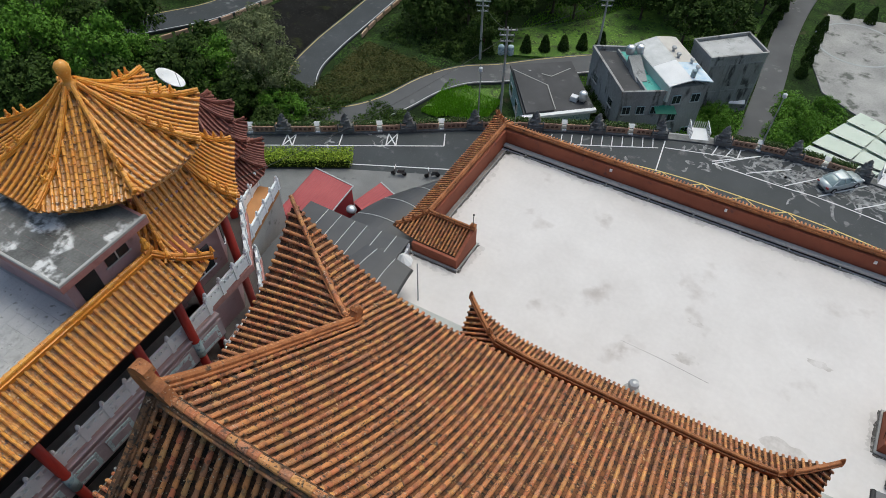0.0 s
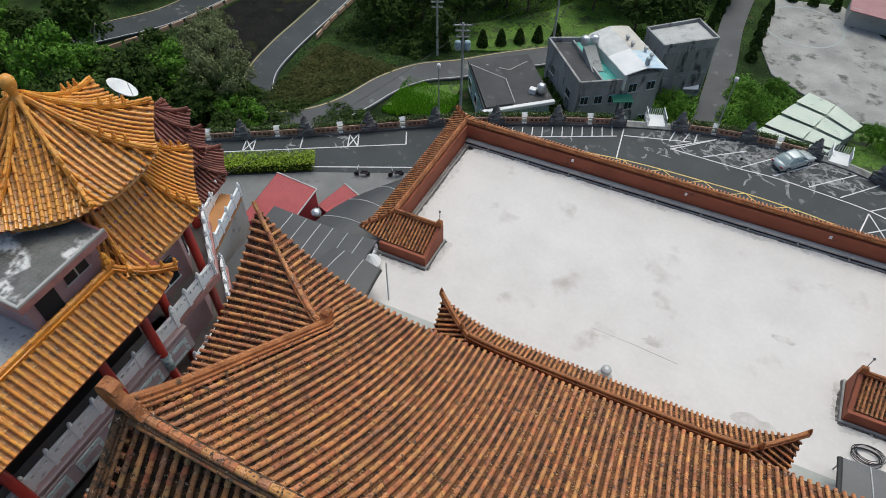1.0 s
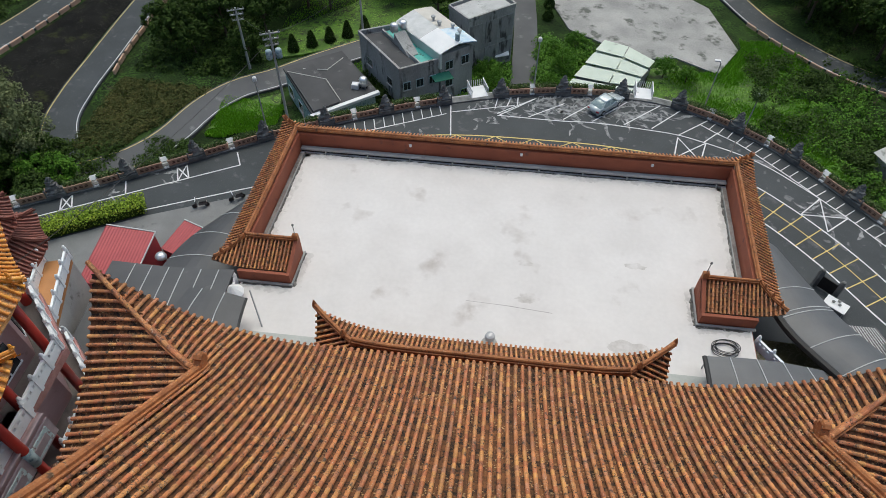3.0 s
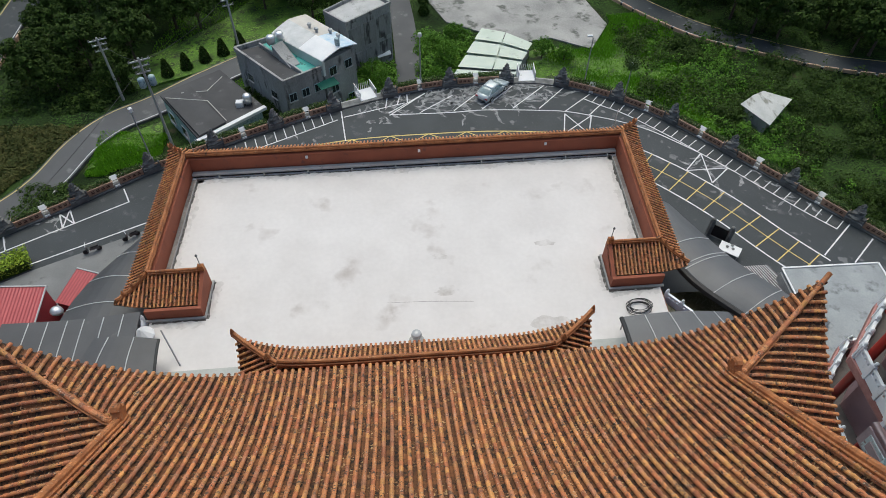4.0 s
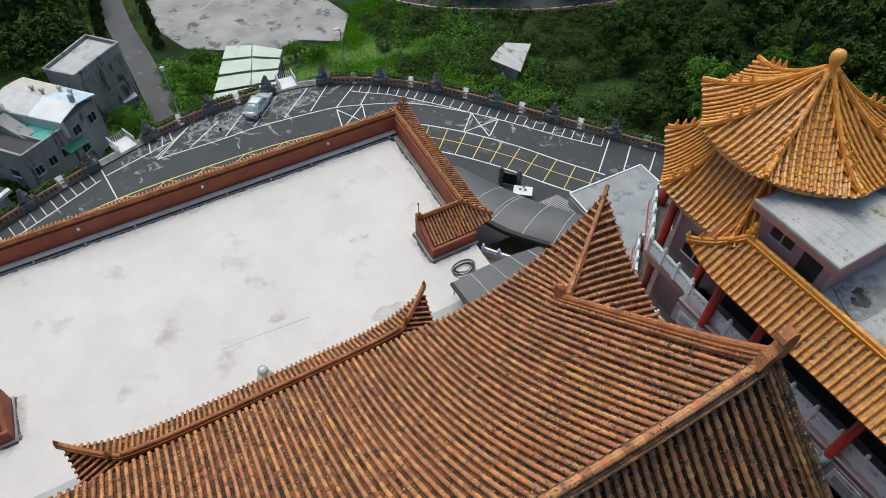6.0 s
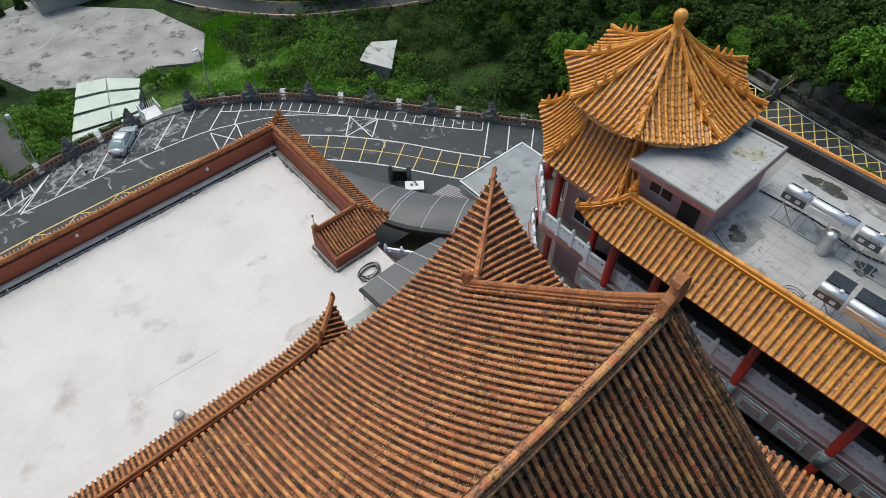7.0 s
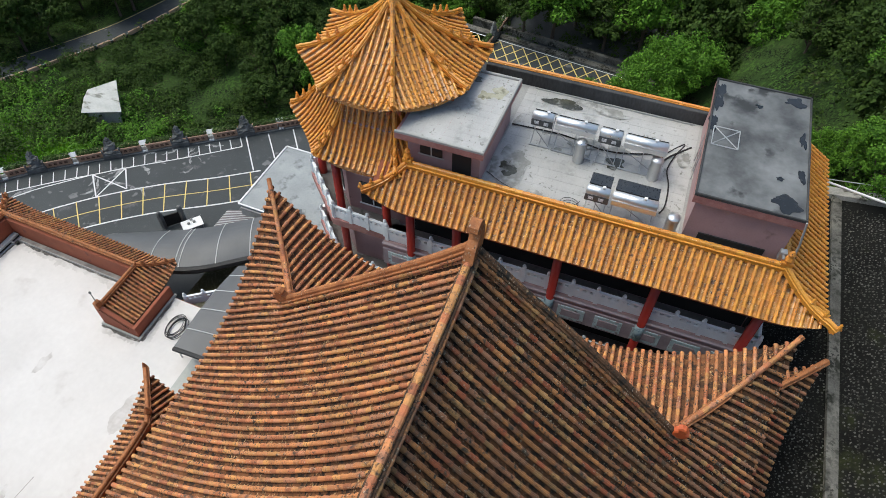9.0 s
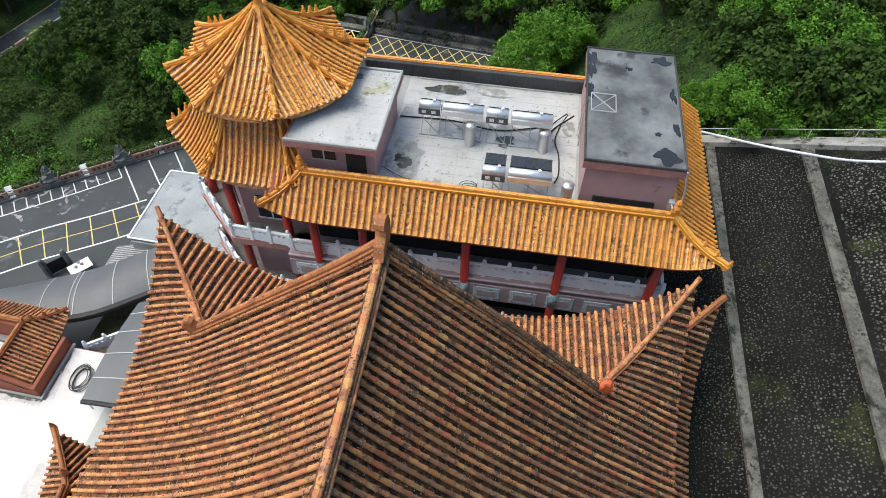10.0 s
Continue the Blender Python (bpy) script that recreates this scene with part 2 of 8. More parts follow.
# ---------------------------------------------------------------- mesh tools
class Shape:
    """Collects vertices and faces of one mesh."""

    def __init__(self):
        self.v, self.f = [], []

    def add(self, verts, faces):
        k = len(self.v)
        self.v.extend(tuple(p) for p in verts)
        self.f.extend(tuple(i + k for i in q) for q in faces)
        return self

    def box(self, x0, y0, z0, x1, y1, z1, m=None):
        x0, x1 = min(x0, x1), max(x0, x1)
        y0, y1 = min(y0, y1), max(y0, y1)
        z0, z1 = min(z0, z1), max(z0, z1)
        vs = [Vector((x, y, z)) for z in (z0, z1) for y in (y0, y1) for x in (x0, x1)]
        if m:
            vs = [m @ p for p in vs]
        return self.add(vs, [(0, 2, 3, 1), (4, 5, 7, 6), (0, 1, 5, 4), (2, 6, 7, 3), (0, 4, 6, 2), (1, 3, 7, 5)])

    def block(self, x0, y0, z0, x1, y1, z1, b=0.02, m=None):
        """A box with bevelled upper edges."""
        ring = lambda d, z: [(x0 + d, y0 + d, z), (x1 - d, y0 + d, z), (x1 - d, y1 - d, z), (x0 + d, y1 - d, z)]
        vs = [Vector(p) for p in ring(0, z0) + ring(0, z1 - b) + ring(b, z1)]
        if m:
            vs = [m @ p for p in vs]
        fs = [(3, 2, 1, 0), (8, 9, 10, 11)]
        for k in (0, 4):
            fs += [(k + i, k + (i + 1) % 4, k + 4 + (i + 1) % 4, k + 4 + i) for i in range(4)]
        return self.add(vs, fs)

    def prism(self, outline, z0, z1):
        n = len(outline)
        area = sum(outline[i][0] * outline[(i + 1) % n][1] - outline[(i + 1) % n][0] * outline[i][1] for i in range(n))
        if area < 0:
            outline = outline[::-1]
        vs = [(x, y, z0) for x, y in outline] + [(x, y, z1) for x, y in outline]
        fs = [tuple(range(n))[::-1], tuple(range(n, 2 * n))] + [(i, (i + 1) % n, n + (i + 1) % n, n + i) for i in range(n)]
        return self.add(vs, fs)

    def lathe(self, rings, n=12, at=(0, 0, 0), m=None):
        """rings: (radius, height) from below; a turned body."""
        vs = [Vector((at[0] + r * math.cos(2 * math.pi * i / n), at[1] + r * math.sin(2 * math.pi * i / n), at[2] + h)) for r, h in rings for i in range(n)]
        if m:
            vs = [m @ p for p in vs]
        fs = [tuple(range(n))[::-1], tuple(range(len(vs) - n, len(vs)))]
        for k in range(len(rings) - 1):
            fs += [(k * n + i, k * n + (i + 1) % n, (k + 1) * n + (i + 1) % n, (k + 1) * n + i) for i in range(n)]
        return self.add(vs, fs)

    def sweep(self, points, profile, up=(0, 0, 1)):
        """A closed profile (side, up) carried along a line of points."""
        pts = [Vector(p) for p in points]
        n, vs = len(profile), []
        for i, p in enumerate(pts):
            ahead = (pts[min(i + 1, len(pts) - 1)] - pts[max(i - 1, 0)]).normalized()
            side = ahead.cross(Vector(up)).normalized()
            over = side.cross(ahead)
            vs += [p + side * a + over * b for a, b in profile]
        fs = [tuple(range(n)), tuple(range(len(vs) - n, len(vs)))[::-1]]
        for k in range(len(pts) - 1):
            fs += [(k * n + i, (k + 1) * n + i, (k + 1) * n + (i + 1) % n, k * n + (i + 1) % n) for i in range(n)]
        return self.add(vs, fs)

    def sheet(self, grid):
        """A surface over rows of points."""
        w = len(grid[0])
        return self.add([p for row in grid for p in row], [(j * w + i, j * w + i + 1, (j + 1) * w + i + 1, (j + 1) * w + i) for j in range(len(grid) - 1) for i in range(w - 1)])

    def slab(self, grid, t):
        """A surface with thickness t below it."""
        w, h = len(grid[0]), len(grid)
        top = [tuple(p) for row in grid for p in row]
        low = [(p[0], p[1], p[2] - t) for p in top]
        k = len(top)
        fs = []
        for j in range(h - 1):
            for i in range(w - 1):
                a, b, c, d = j * w + i, j * w + i + 1, (j + 1) * w + i + 1, (j + 1) * w + i
                fs += [(a, b, c, d), (k + d, k + c, k + b, k + a)]
        rim = [(0, i) for i in range(w)] + [(j, w - 1) for j in range(1, h)] + [(h - 1, i) for i in range(w - 2, -1, -1)] + [(j, 0) for j in range(h - 2, 0, -1)]
        ids = [j * w + i for j, i in rim]
        fs += [(ids[(i + 1) % len(ids)], ids[i], k + ids[i], k + ids[(i + 1) % len(ids)]) for i in range(len(ids))]
        return self.add(top + low, fs)

    def mesh(self, name, mat, smooth=False):
        me = bpy.data.meshes.new(name)
        me.from_pydata(self.v, [], self.f)
        if smooth:
            me.polygons.foreach_set("use_smooth", [True] * len(me.polygons))
        me.materials.append(mat)
        me.update()
        bm = bmesh.new()
        bm.from_mesh(me)
        if len(self.f) < 6000:
            bmesh.ops.recalc_face_normals(bm, faces=bm.faces)
            bm.to_mesh(me)
        bm.free()
        return me


def thing(name, label, category, at=None, group="", kind=""):
    ob = new(name)
    ob.empty_display_size = 0.2
    if at:
        ob.matrix_world = at
    return tagged(ob, label, category, group, kind)


def part(name, shape, mat, parent=None, label="", smooth=False, kind=""):
    ob = new(name, shape.mesh(name, mat, smooth) if isinstance(shape, Shape) else shape)
    if parent:
        ob.parent = parent
    return tagged(ob, label, kind=kind)


def solid(name, shape, mat, label, category, kind="", smooth=False, at=None, group=""):
    """A thing that is one mesh."""
    ob = part(name, shape, mat, None, label, smooth, kind)
    if at:
        ob.matrix_world = at
    return tagged(ob, category=category, group=group)


ROUND = [(0.5 * math.cos(2 * math.pi * i / 8), 0.5 * math.sin(2 * math.pi * i / 8)) for i in range(8)]


def rod(r):
    return [(a * 2 * r, b * 2 * r) for a, b in ROUND]


def bar(w, h):
    return [(-w / 2, 0), (w / 2, 0), (w / 2, h), (-w / 2, h)]


# ---------------------------------------------------------------- tiled roofs
HALF = [(math.cos(math.pi * i / 5), math.sin(math.pi * i / 5)) for i in range(6)]


def lay(columns, height, pitch, length, radius, tube_mat, pan_mat, parent, single=None, limit=300, tag=""):
    """Tube tiles down each column (plan line from top to eave) on the surface height(x, y), with pan tiles between them."""
    tv, tf, pv, pf = [], [], [], []
    mesh_one, count = None, 0
    for (x0, y0), (x1, y1) in columns:
        a, b = np.array((x0, y0)), np.array((x1, y1))
        run = b - a
        flat = float(np.hypot(*run))
        if flat < 0.15:
            continue
        way = run / flat
        side2 = np.array((way[1], -way[0]))
        za, zb = height(*a), height(*b)
        n = max(1, round(math.hypot(flat, za - zb) / length))
        pts = [a + run * i / n for i in range(n + 1)]
        p3 = [np.array((p[0], p[1], height(*p))) for p in pts]
        for i in range(n):
            p, q = p3[i], p3[i + 1]
            along = q - p
            reach = float(np.linalg.norm(along))
            along /= reach
            mid = (pts[i] + pts[i + 1]) / 2
            l, r = mid + side2 * 0.15, mid - side2 * 0.15
            side = np.array((*(l - r), height(*l) - height(*r)))
            side /= np.linalg.norm(side)
            up = np.cross(along, side)
            if up[2] < 0:
                up = -up
            e = q + along * 0.02
            if single and count < limit and single(*mid):
                if mesh_one is None:
                    s = Shape()
                    L = length + 0.02
                    s.add([(c * radius * 0.77, 0, d * radius * 0.77) for c, d in HALF] + [(c * radius, L, d * radius + 0.025) for c, d in HALF],
                          [(k, k + 1, k + 7, k + 6) for k in range(5)] + [tuple(range(6, 12))])
                    mesh_one = s.mesh("roof_tile", tube_mat)
                ob = part("roof_tile", mesh_one, tube_mat, parent)
                m = Matrix(((side[0], along[0], up[0], p[0]), (side[1], along[1], up[1], p[1]), (side[2], along[2], up[2], p[2]), (0, 0, 0, 1)))
                ob.matrix_basis = m @ Matrix.Diagonal((1, (reach + 0.02) / (length + 0.02), 1, 1))
                count += 1
            else:
                k = len(tv)
                jit = radius * (1 + 0.08 * random.uniform(-1, 1))
                tv += [tuple(p + side * c * jit * 0.77 + up * d * jit * 0.77) for c, d in HALF]
                tv += [tuple(e + side * c * jit + up * (d * jit + 0.025)) for c, d in HALF]
                tf += [(k + j, k + j + 1, k + j + 7, k + j + 6) for j in range(5)] + [tuple(range(k + 6, k + 12))]
            k = len(pv)
            off = side * pitch / 2
            for base, lift in ((p, -0.01), (q + along * 0.03, 0.03)):
                for g, h in ((0.0, -0.02), (0.5, -0.085), (1.0, -0.10), (1.5, -0.085), (2.0, -0.02)):
                    pv.append(tuple(base + off * g + up * (h + lift)))
            pf += [(k + j, k + j + 1, k + j + 6, k + j + 5) for j in range(4)]
            pv += [tuple(np.array(pv[k + 5 + j]) - up * 0.05) for j in range(5)]
            pf += [(k + 5 + j, k + 6 + j, k + 11 + j, k + 10 + j) for j in range(4)]
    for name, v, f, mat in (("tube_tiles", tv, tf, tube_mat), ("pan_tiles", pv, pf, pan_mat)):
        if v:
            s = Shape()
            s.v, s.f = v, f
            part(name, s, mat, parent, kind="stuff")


def under(grid, parent, mat, t=0.18):
    """The boarding beneath the tiles."""
    part("roof_boarding", Shape().slab([[(x, y, z - 0.11) for x, y, z in row] for row in grid], t), mat, parent)


CAP = [(-0.16, -0.1), (0.16, -0.1), (0.16, 0.12), (0.20, 0.14), (0.20, 0.2), (0.13, 0.22), (0.12, 0.32), (0.06, 0.38), (-0.06, 0.38), (-0.12, 0.32), (-0.13, 0.22), (-0.20, 0.2), (-0.20, 0.14), (-0.16, 0.12)]


def cap(scale_side, scale_up):
    return [(a * scale_side, b * scale_up) for a, b in CAP]


def spline(points, step):
    """Evenly spaced points on a smooth line through the given ones."""
    out = []
    p = [Vector((*q, 0)) if len(q) == 2 else Vector(q) for q in points]
    p = [p[0] * 2 - p[1]] + p + [p[-1] * 2 - p[-2]]
    for i in range(1, len(p) - 2):
        for k in range(20):
            t = k / 20
            a, b, c, d = p[i - 1:i + 3]
            out.append(0.5 * (2 * b + (c - a) * t + (2 * a - 5 * b + 4 * c - d) * t * t + (3 * b - a - 3 * c + d) * t ** 3))
    out.append(p[-2])
    even, left = [out[0]], step
    for a, b in zip(out, out[1:]):
        gap = (b - a).length
        while gap >= left > 0:
            a = a + (b - a).normalized() * left
            even.append(a)
            gap -= left
            left = step
        left -= gap
    return even


def cresting(parent, points, r, mat, length=0.34):
    """Half-round cap tiles along the top of a ridge."""
    pts = spline([tuple(p) for p in points], length)
    v, f = [], []
    for p, q in zip(pts, pts[1:]):
        along = (q - p).normalized()
        side = along.cross(Vector((0, 0, 1))).normalized()
        over = side.cross(along)
        k = len(v)
        v += [tuple(p + side * c * r * 0.86 + over * d * r * 0.86) for c, d in HALF]
        v += [tuple(q + along * 0.03 + side * c * r + over * (d * r + 0.02)) for c, d in HALF]
        f += [(k + j, k + j + 1, k + j + 7, k + j + 6) for j in range(5)] + [tuple(range(k + 6, k + 12)), tuple(range(k, k + 6))[::-1]]
    s = Shape()
    s.v, s.f = v, f
    return part("ridge_tiles", s, mat, parent, kind="stuff")


def line(fn, n):
    return [fn(i / n) for i in range(n + 1)]


# ---------------------------------------------------------------- plan
SITE = pose(0.6, 0, 0, 0, 0, 0.8)          # the temple's own axes: mirror line x = 0
WING_AXES = {1: pose(0.15, -0.4, 0, 0, 0, 0.8), -1: pose(1.45, -0.55, 0, 0, 0, 0.8)}
RIDGE_Y = 3.75
RAIL = [(-78, 18), (-60, 28.2), (-46, 36.5), (-34.3, 43.6), (-24.3, 50.2), (-17.8, 53.7), (-11.6, 56.7), (-5.8, 59.1), (0, 61.0), (5.5, 62.1), (12.7, 62.4), (17.0, 61.8), (21, 60.1), (25.4, 57.3), (29.3, 53.8), (36, 45.6), (40.6, 39.6), (45, 34.0), (50.5, 27.5), (57.5, 23.0), (66, 21.0), (78, 20.5), (90, 20)]


rail_line = spline(RAIL, 0.5)
VALLEY = -5.0


rail_x, rail_y = np.array([p.x for p in rail_line[::4]]), np.array([p.y for p in rail_line[::4]])


def beyond(x, y):
    """How far a place lies outside the rail (positive) or inside it."""
    i = 4 * int(np.argmin((rail_x - x) ** 2 + (rail_y - y) ** 2))
    a, b = rail_line[max(i - 1, 0)], rail_line[min(i + 1, len(rail_line) - 1)]
    d = (b - a).normalized()
    return -(d.x * (y - a.y) - d.y * (x - a.x)) * -1


def terrain(x, y):
    out = beyond(x, y)
    if out < 0.6:
        z = -0.4
    else:
        z = VALLEY + 0.25 * noise.noise((x * 0.05, y * 0.05, 3))
    rear = min(1.0, max(0.0, (-6.0 - y) / 9.0))
    z += 14.0 * rear * rear * (3 - 2 * rear)
    far = max(0.0, math.hypot(x, y - 20) - 118)
    return z + min(70.0, far * 0.45)


# ---------------------------------------------------------------- ground and road
def graded(lo, hi, near_lo, near_hi, fine, coarse):
    c = list(np.arange(lo, near_lo, coarse)) + list(np.arange(near_lo, near_hi, fine)) + list(np.arange(near_hi, hi + coarse, coarse))
    return [float(v) for v in c]


gx, gy = graded(-420, 420, -110, 110, 1.6, 26), graded(-380, 460, 0, 120, 1.6, 26)
solid("ground", Shape().sheet([[(x, y, terrain(x, y)) for x in gx] for y in gy]), GRASS, "rough green hillside grass sloping away round the temple", "ground", "structure", True)

road_outline = [(p.x, p.y) for p in rail_line[::4]] + [(90, -5), (-78, -5)]
solid("road", Shape().prism(road_outline, -0.35, 0.0), ASPHALT, "dark wet asphalt car park and lane with light stains", "road", "structure")
wall_shape = Shape().sweep([(p.x, p.y, -5.6) for p in rail_line[::3]], [(-0.35, 0), (0.15, 0), (0.15, 5.7), (-0.35, 5.7)])
solid("retaining_wall", wall_shape, CONCRETE, "grey concrete retaining wall along the edge of the car park", "wall", "structure")


def stripe(a, b, w, z=0.012):
    a, b = Vector((*a, z)), Vector((*b, z))
    s = (b - a).normalized().cross(Vector((0, 0, 1))) * w / 2
    return [a - s, b - s, b + s, a + s]


def paint(name, strips, mat, label):
    s = Shape()
    for q in strips:
        s.add(q, [(0, 1, 2, 3)])
    return solid(name, s, mat, label, "road marking", "structure")


# ---------------------------------------------------------------- front hall with its flat terrace
TW, TY0, TY1, TZ = 17.6, 13.5, 41.0, 7.0
hall = thing("front_hall", "front hall with a pale flat terrace roof and red parapets", "building")
part("wall", Shape().box(-17.9, 13.5, -0.3, 17.9, 41.3, TZ - 0.25), WALL_RED, hall)
part("terrace_floor", Shape().box(-17.75, 13.5, TZ - 0.25, 17.75, 41.15, TZ), TERRACE, hall, "pale coated flat roof with faint stains")
part("parapet", Shape().block(-17.9, TY1, TZ - 0.3, 17.9, TY1 + 0.35, 8.65), WALL_RED, hall, "red painted parapet wall")
for s in (-1, 1):
    part("parapet", Shape().block(s * 17.7, 28.9, TZ - 0.3, s * 17.7 + 0.3 * s, 41.0, 8.65) if s > 0 else Shape().block(-18.0, 28.9, TZ - 0.3, -17.7, 41.0, 8.65), WALL_RED, hall, "red painted parapet wall")


def hall_height(x, y):
    dx = abs(x) - 18.0
    dy = y - 41.3
    c = max(0.0, 1 - math.hypot(19.8 - abs(x), 43.0 - y) / 3.2) + max(0.0, 1 - math.hypot(19.8 - abs(x), 27.0 - y) / 2.5)
    d = max(dx, dy, 0.0 if y > 29.2 else (29.2 - y) * 0.9)
    return 8.85 - 0.62 * d + 0.04 * d * d + 0.7 * c * c


P1 = 0.29
cols = [((x, 41.35), (x, 42.9 + (max(0, abs(x) - 17.9)) * 0.0)) for x in np.arange(-17.9, 17.95, P1)]
cols += [((x, 41.3 + abs(x) - 18.0), (x, 42.9)) for s in (-1, 1) for x in s * np.arange(18.1, 19.6, P1)]
for s in (-1, 1):
    for y in np.arange(27.4, 42.9, P1):
        x0 = 18.05
        if y > 41.3:
            x0 = 18.05 + (y - 41.3)
        if y < 29.2:
            x0 = 18.05 + (29.2 - y) * 0.9
        if x0 < 19.6:
            cols.append(((s * x0, y), (s * 19.65, y)))
    for x in np.arange(14.4, 19.6, 0.27):
        y0 = 29.15 if x < 18 else 29.2 - (x - 18) / 0.9
        if y0 > 27.15:
            cols.append(((s * x, y0), (s * x, 27.1)))
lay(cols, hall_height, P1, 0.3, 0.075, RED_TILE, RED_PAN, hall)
ridge_pts = [(-18.0, 29.2, 8.85)] + [(-18.0, y, 8.85) for y in np.arange(30, 41.4, 1.0)] + [(-18.0, 41.3, 8.95)]
part("ridge", Shape().sweep(ridge_pts, cap(0.8, 0.8)), RED_RIDGE, hall)
part("ridge", Shape().sweep([(-p[0], p[1], p[2]) for p in ridge_pts], cap(0.8, 0.8)), RED_RIDGE, hall)
part("ridge", Shape().sweep([(x, 41.3, 8.85) for x in np.arange(-18, 18.1, 1.0)], cap(0.8, 0.8)), RED_RIDGE, hall)
for s in (-1, 1):
    part("hip_ridge", Shape().sweep(line(lambda t: (s * (18.0 + 1.7 * t), 41.3 + 1.7 * t, hall_height(18.0 + 1.7 * t, 41.3 + 1.7 * t) + 0.03), 8), cap(0.6, 0.6)), RED_RIDGE, hall)
    part("hip_ridge", Shape().sweep(line(lambda t: (s * (18.0 + 1.7 * t), 29.2 - 1.9 * t, hall_height(18.0 + 1.7 * t, 29.2 - 1.9 * t) + 0.03), 8), cap(0.6, 0.6)), RED_RIDGE, hall)
    part("ridge", Shape().sweep([(s * x, 29.2, 8.85) for x in np.arange(14.3, 18.1, 0.6)], cap(0.8, 0.8)), RED_RIDGE, hall)
    b0, b1 = (14.405, 17.9)
    part("turret_wall", Shape().block(s * b0 if s > 0 else -b1, 26.6, TZ - 0.05, s * b1 if s > 0 else -b0, 26.85, 8.0), WALL_RED, hall, "low red wall")
    end = [(26.6, TZ), (29.5, TZ), (29.5, 8.75), (29.2, 9.0), (26.85, 8.0), (26.6, 8.0)]
    sh = Shape()
    vs = [(s * x, y, z) for x in (14.15, 14.4) for y, z in end]
    sh.add(vs, [tuple(range(6)), tuple(range(6, 12))[::-1]] + [(i, (i + 1) % 6, 6 + (i + 1) % 6, 6 + i) for i in range(6)])
    part("turret_wall", sh, WALL_RED, hall, "red gable wall")
    part("turret_wall", Shape().block(s * 14.4 if s > 0 else -17.7, 29.2, TZ - 0.05, s * 17.7 if s > 0 else -14.4, 29.5, 8.7), WALL_RED, hall)
    part("soffit", Shape().box(s * 14.4, 27.2, 7.4, s * 17.9, 29.4, 7.5), DARK, hall)


# ---------------------------------------------------------------- main hall: hip-and-gable roof with upswept corners
GABLES, TX, TD, HD, X0 = {1: 12.1, -1: 11.35}, 17.5, 12.0, 7.9, 8.0


def profile(d):
    return 27.5 - 0.925 * d + 0.0120 * d * d


def gable_x(x):
    """The gables stand at slightly unequal distances from the axis."""
    return GABLES[1 if x >= 0 else -1]


def main_height(x, y):
    ax, d = abs(x), abs(y - RIDGE_Y)
    GX = gable_x(x)
    sx, sy = (ax - GX) / (TX - GX), (d - HD) / (TD - HD)
    if ax <= GX or sy > sx:
        s = sy
        hx = GX + max(s, 0) * (TX - GX)
        c = max(0.0, (ax - X0) / (hx - X0))
    else:
        s = sx
        hy = HD + s * (TD - HD)
        c = max(0.0, (d - 4.0) / (hy - 4.0))
    base = profile(HD + s * (TD - HD)) if s > 0 else profile(d)
    lift = 0.0
    if ax <= GX or sy > sx:
        lift = (0.6 + 0.12 * d) * max(0.0, 1 - d / 11.0) * max(0.0, min(1.0, (ax - 7.0) / (GX - 7.0))) ** 2.2 * max(0.0, 1 - max(0.0, ax - GX) / 1.5)
        w = max(0.0, min(1.0, (GX - ax) / (GX - 5.0)))
        lift -= 0.030 * d * max(0.0, 11.45 - d) * w * w * (3 - 2 * w)
    s = max(0.0, min(1.15, s))
    return base + lift + 3.9 * s ** 1.6 * min(c, 1.1) ** 2


def eave_d(ax):
    return 11.45 + 0.55 * max(0.0, (ax - X0) / (TX - X0)) ** 2


def eave_x(d):
    return 16.95 + 0.55 * max(0.0, (d - 3) / 9.0) ** 2


main_hall = thing("main_hall", "main temple hall under a weathered orange hip-and-gable tile roof", "temple hall", SITE)
PM = 0.31
cols = []
for sgn in (1, -1):
    for x in np.arange(-17.2, 17.25, PM):
        ax = abs(x)
        GX = gable_x(x)
        d0 = 0.0 if ax <= GX else HD + (ax - GX) / (TX - GX) * (TD - HD)
        cols.append(((x, RIDGE_Y + sgn * d0), (x, RIDGE_Y + sgn * eave_d(ax))))
    for v in np.arange(-11.7, 11.75, PM):
        d = abs(v)
        GX = gable_x(sgn)
        x0 = GX - 0.25 if d <= HD else GX + (d - HD) / (TD - HD) * (TX - GX)
        cols.append(((sgn * x0, RIDGE_Y + v), (sgn * eave_x(d), RIDGE_Y + v)))
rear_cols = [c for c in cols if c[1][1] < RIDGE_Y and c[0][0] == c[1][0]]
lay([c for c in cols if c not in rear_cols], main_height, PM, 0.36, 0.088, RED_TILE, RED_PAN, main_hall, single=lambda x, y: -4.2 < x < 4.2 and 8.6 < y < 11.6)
lay(rear_cols, main_height, PM, 0.36, 0.092, RED_MOSSY_SHADED, MOSSY_SHADED_PAN, main_hall)
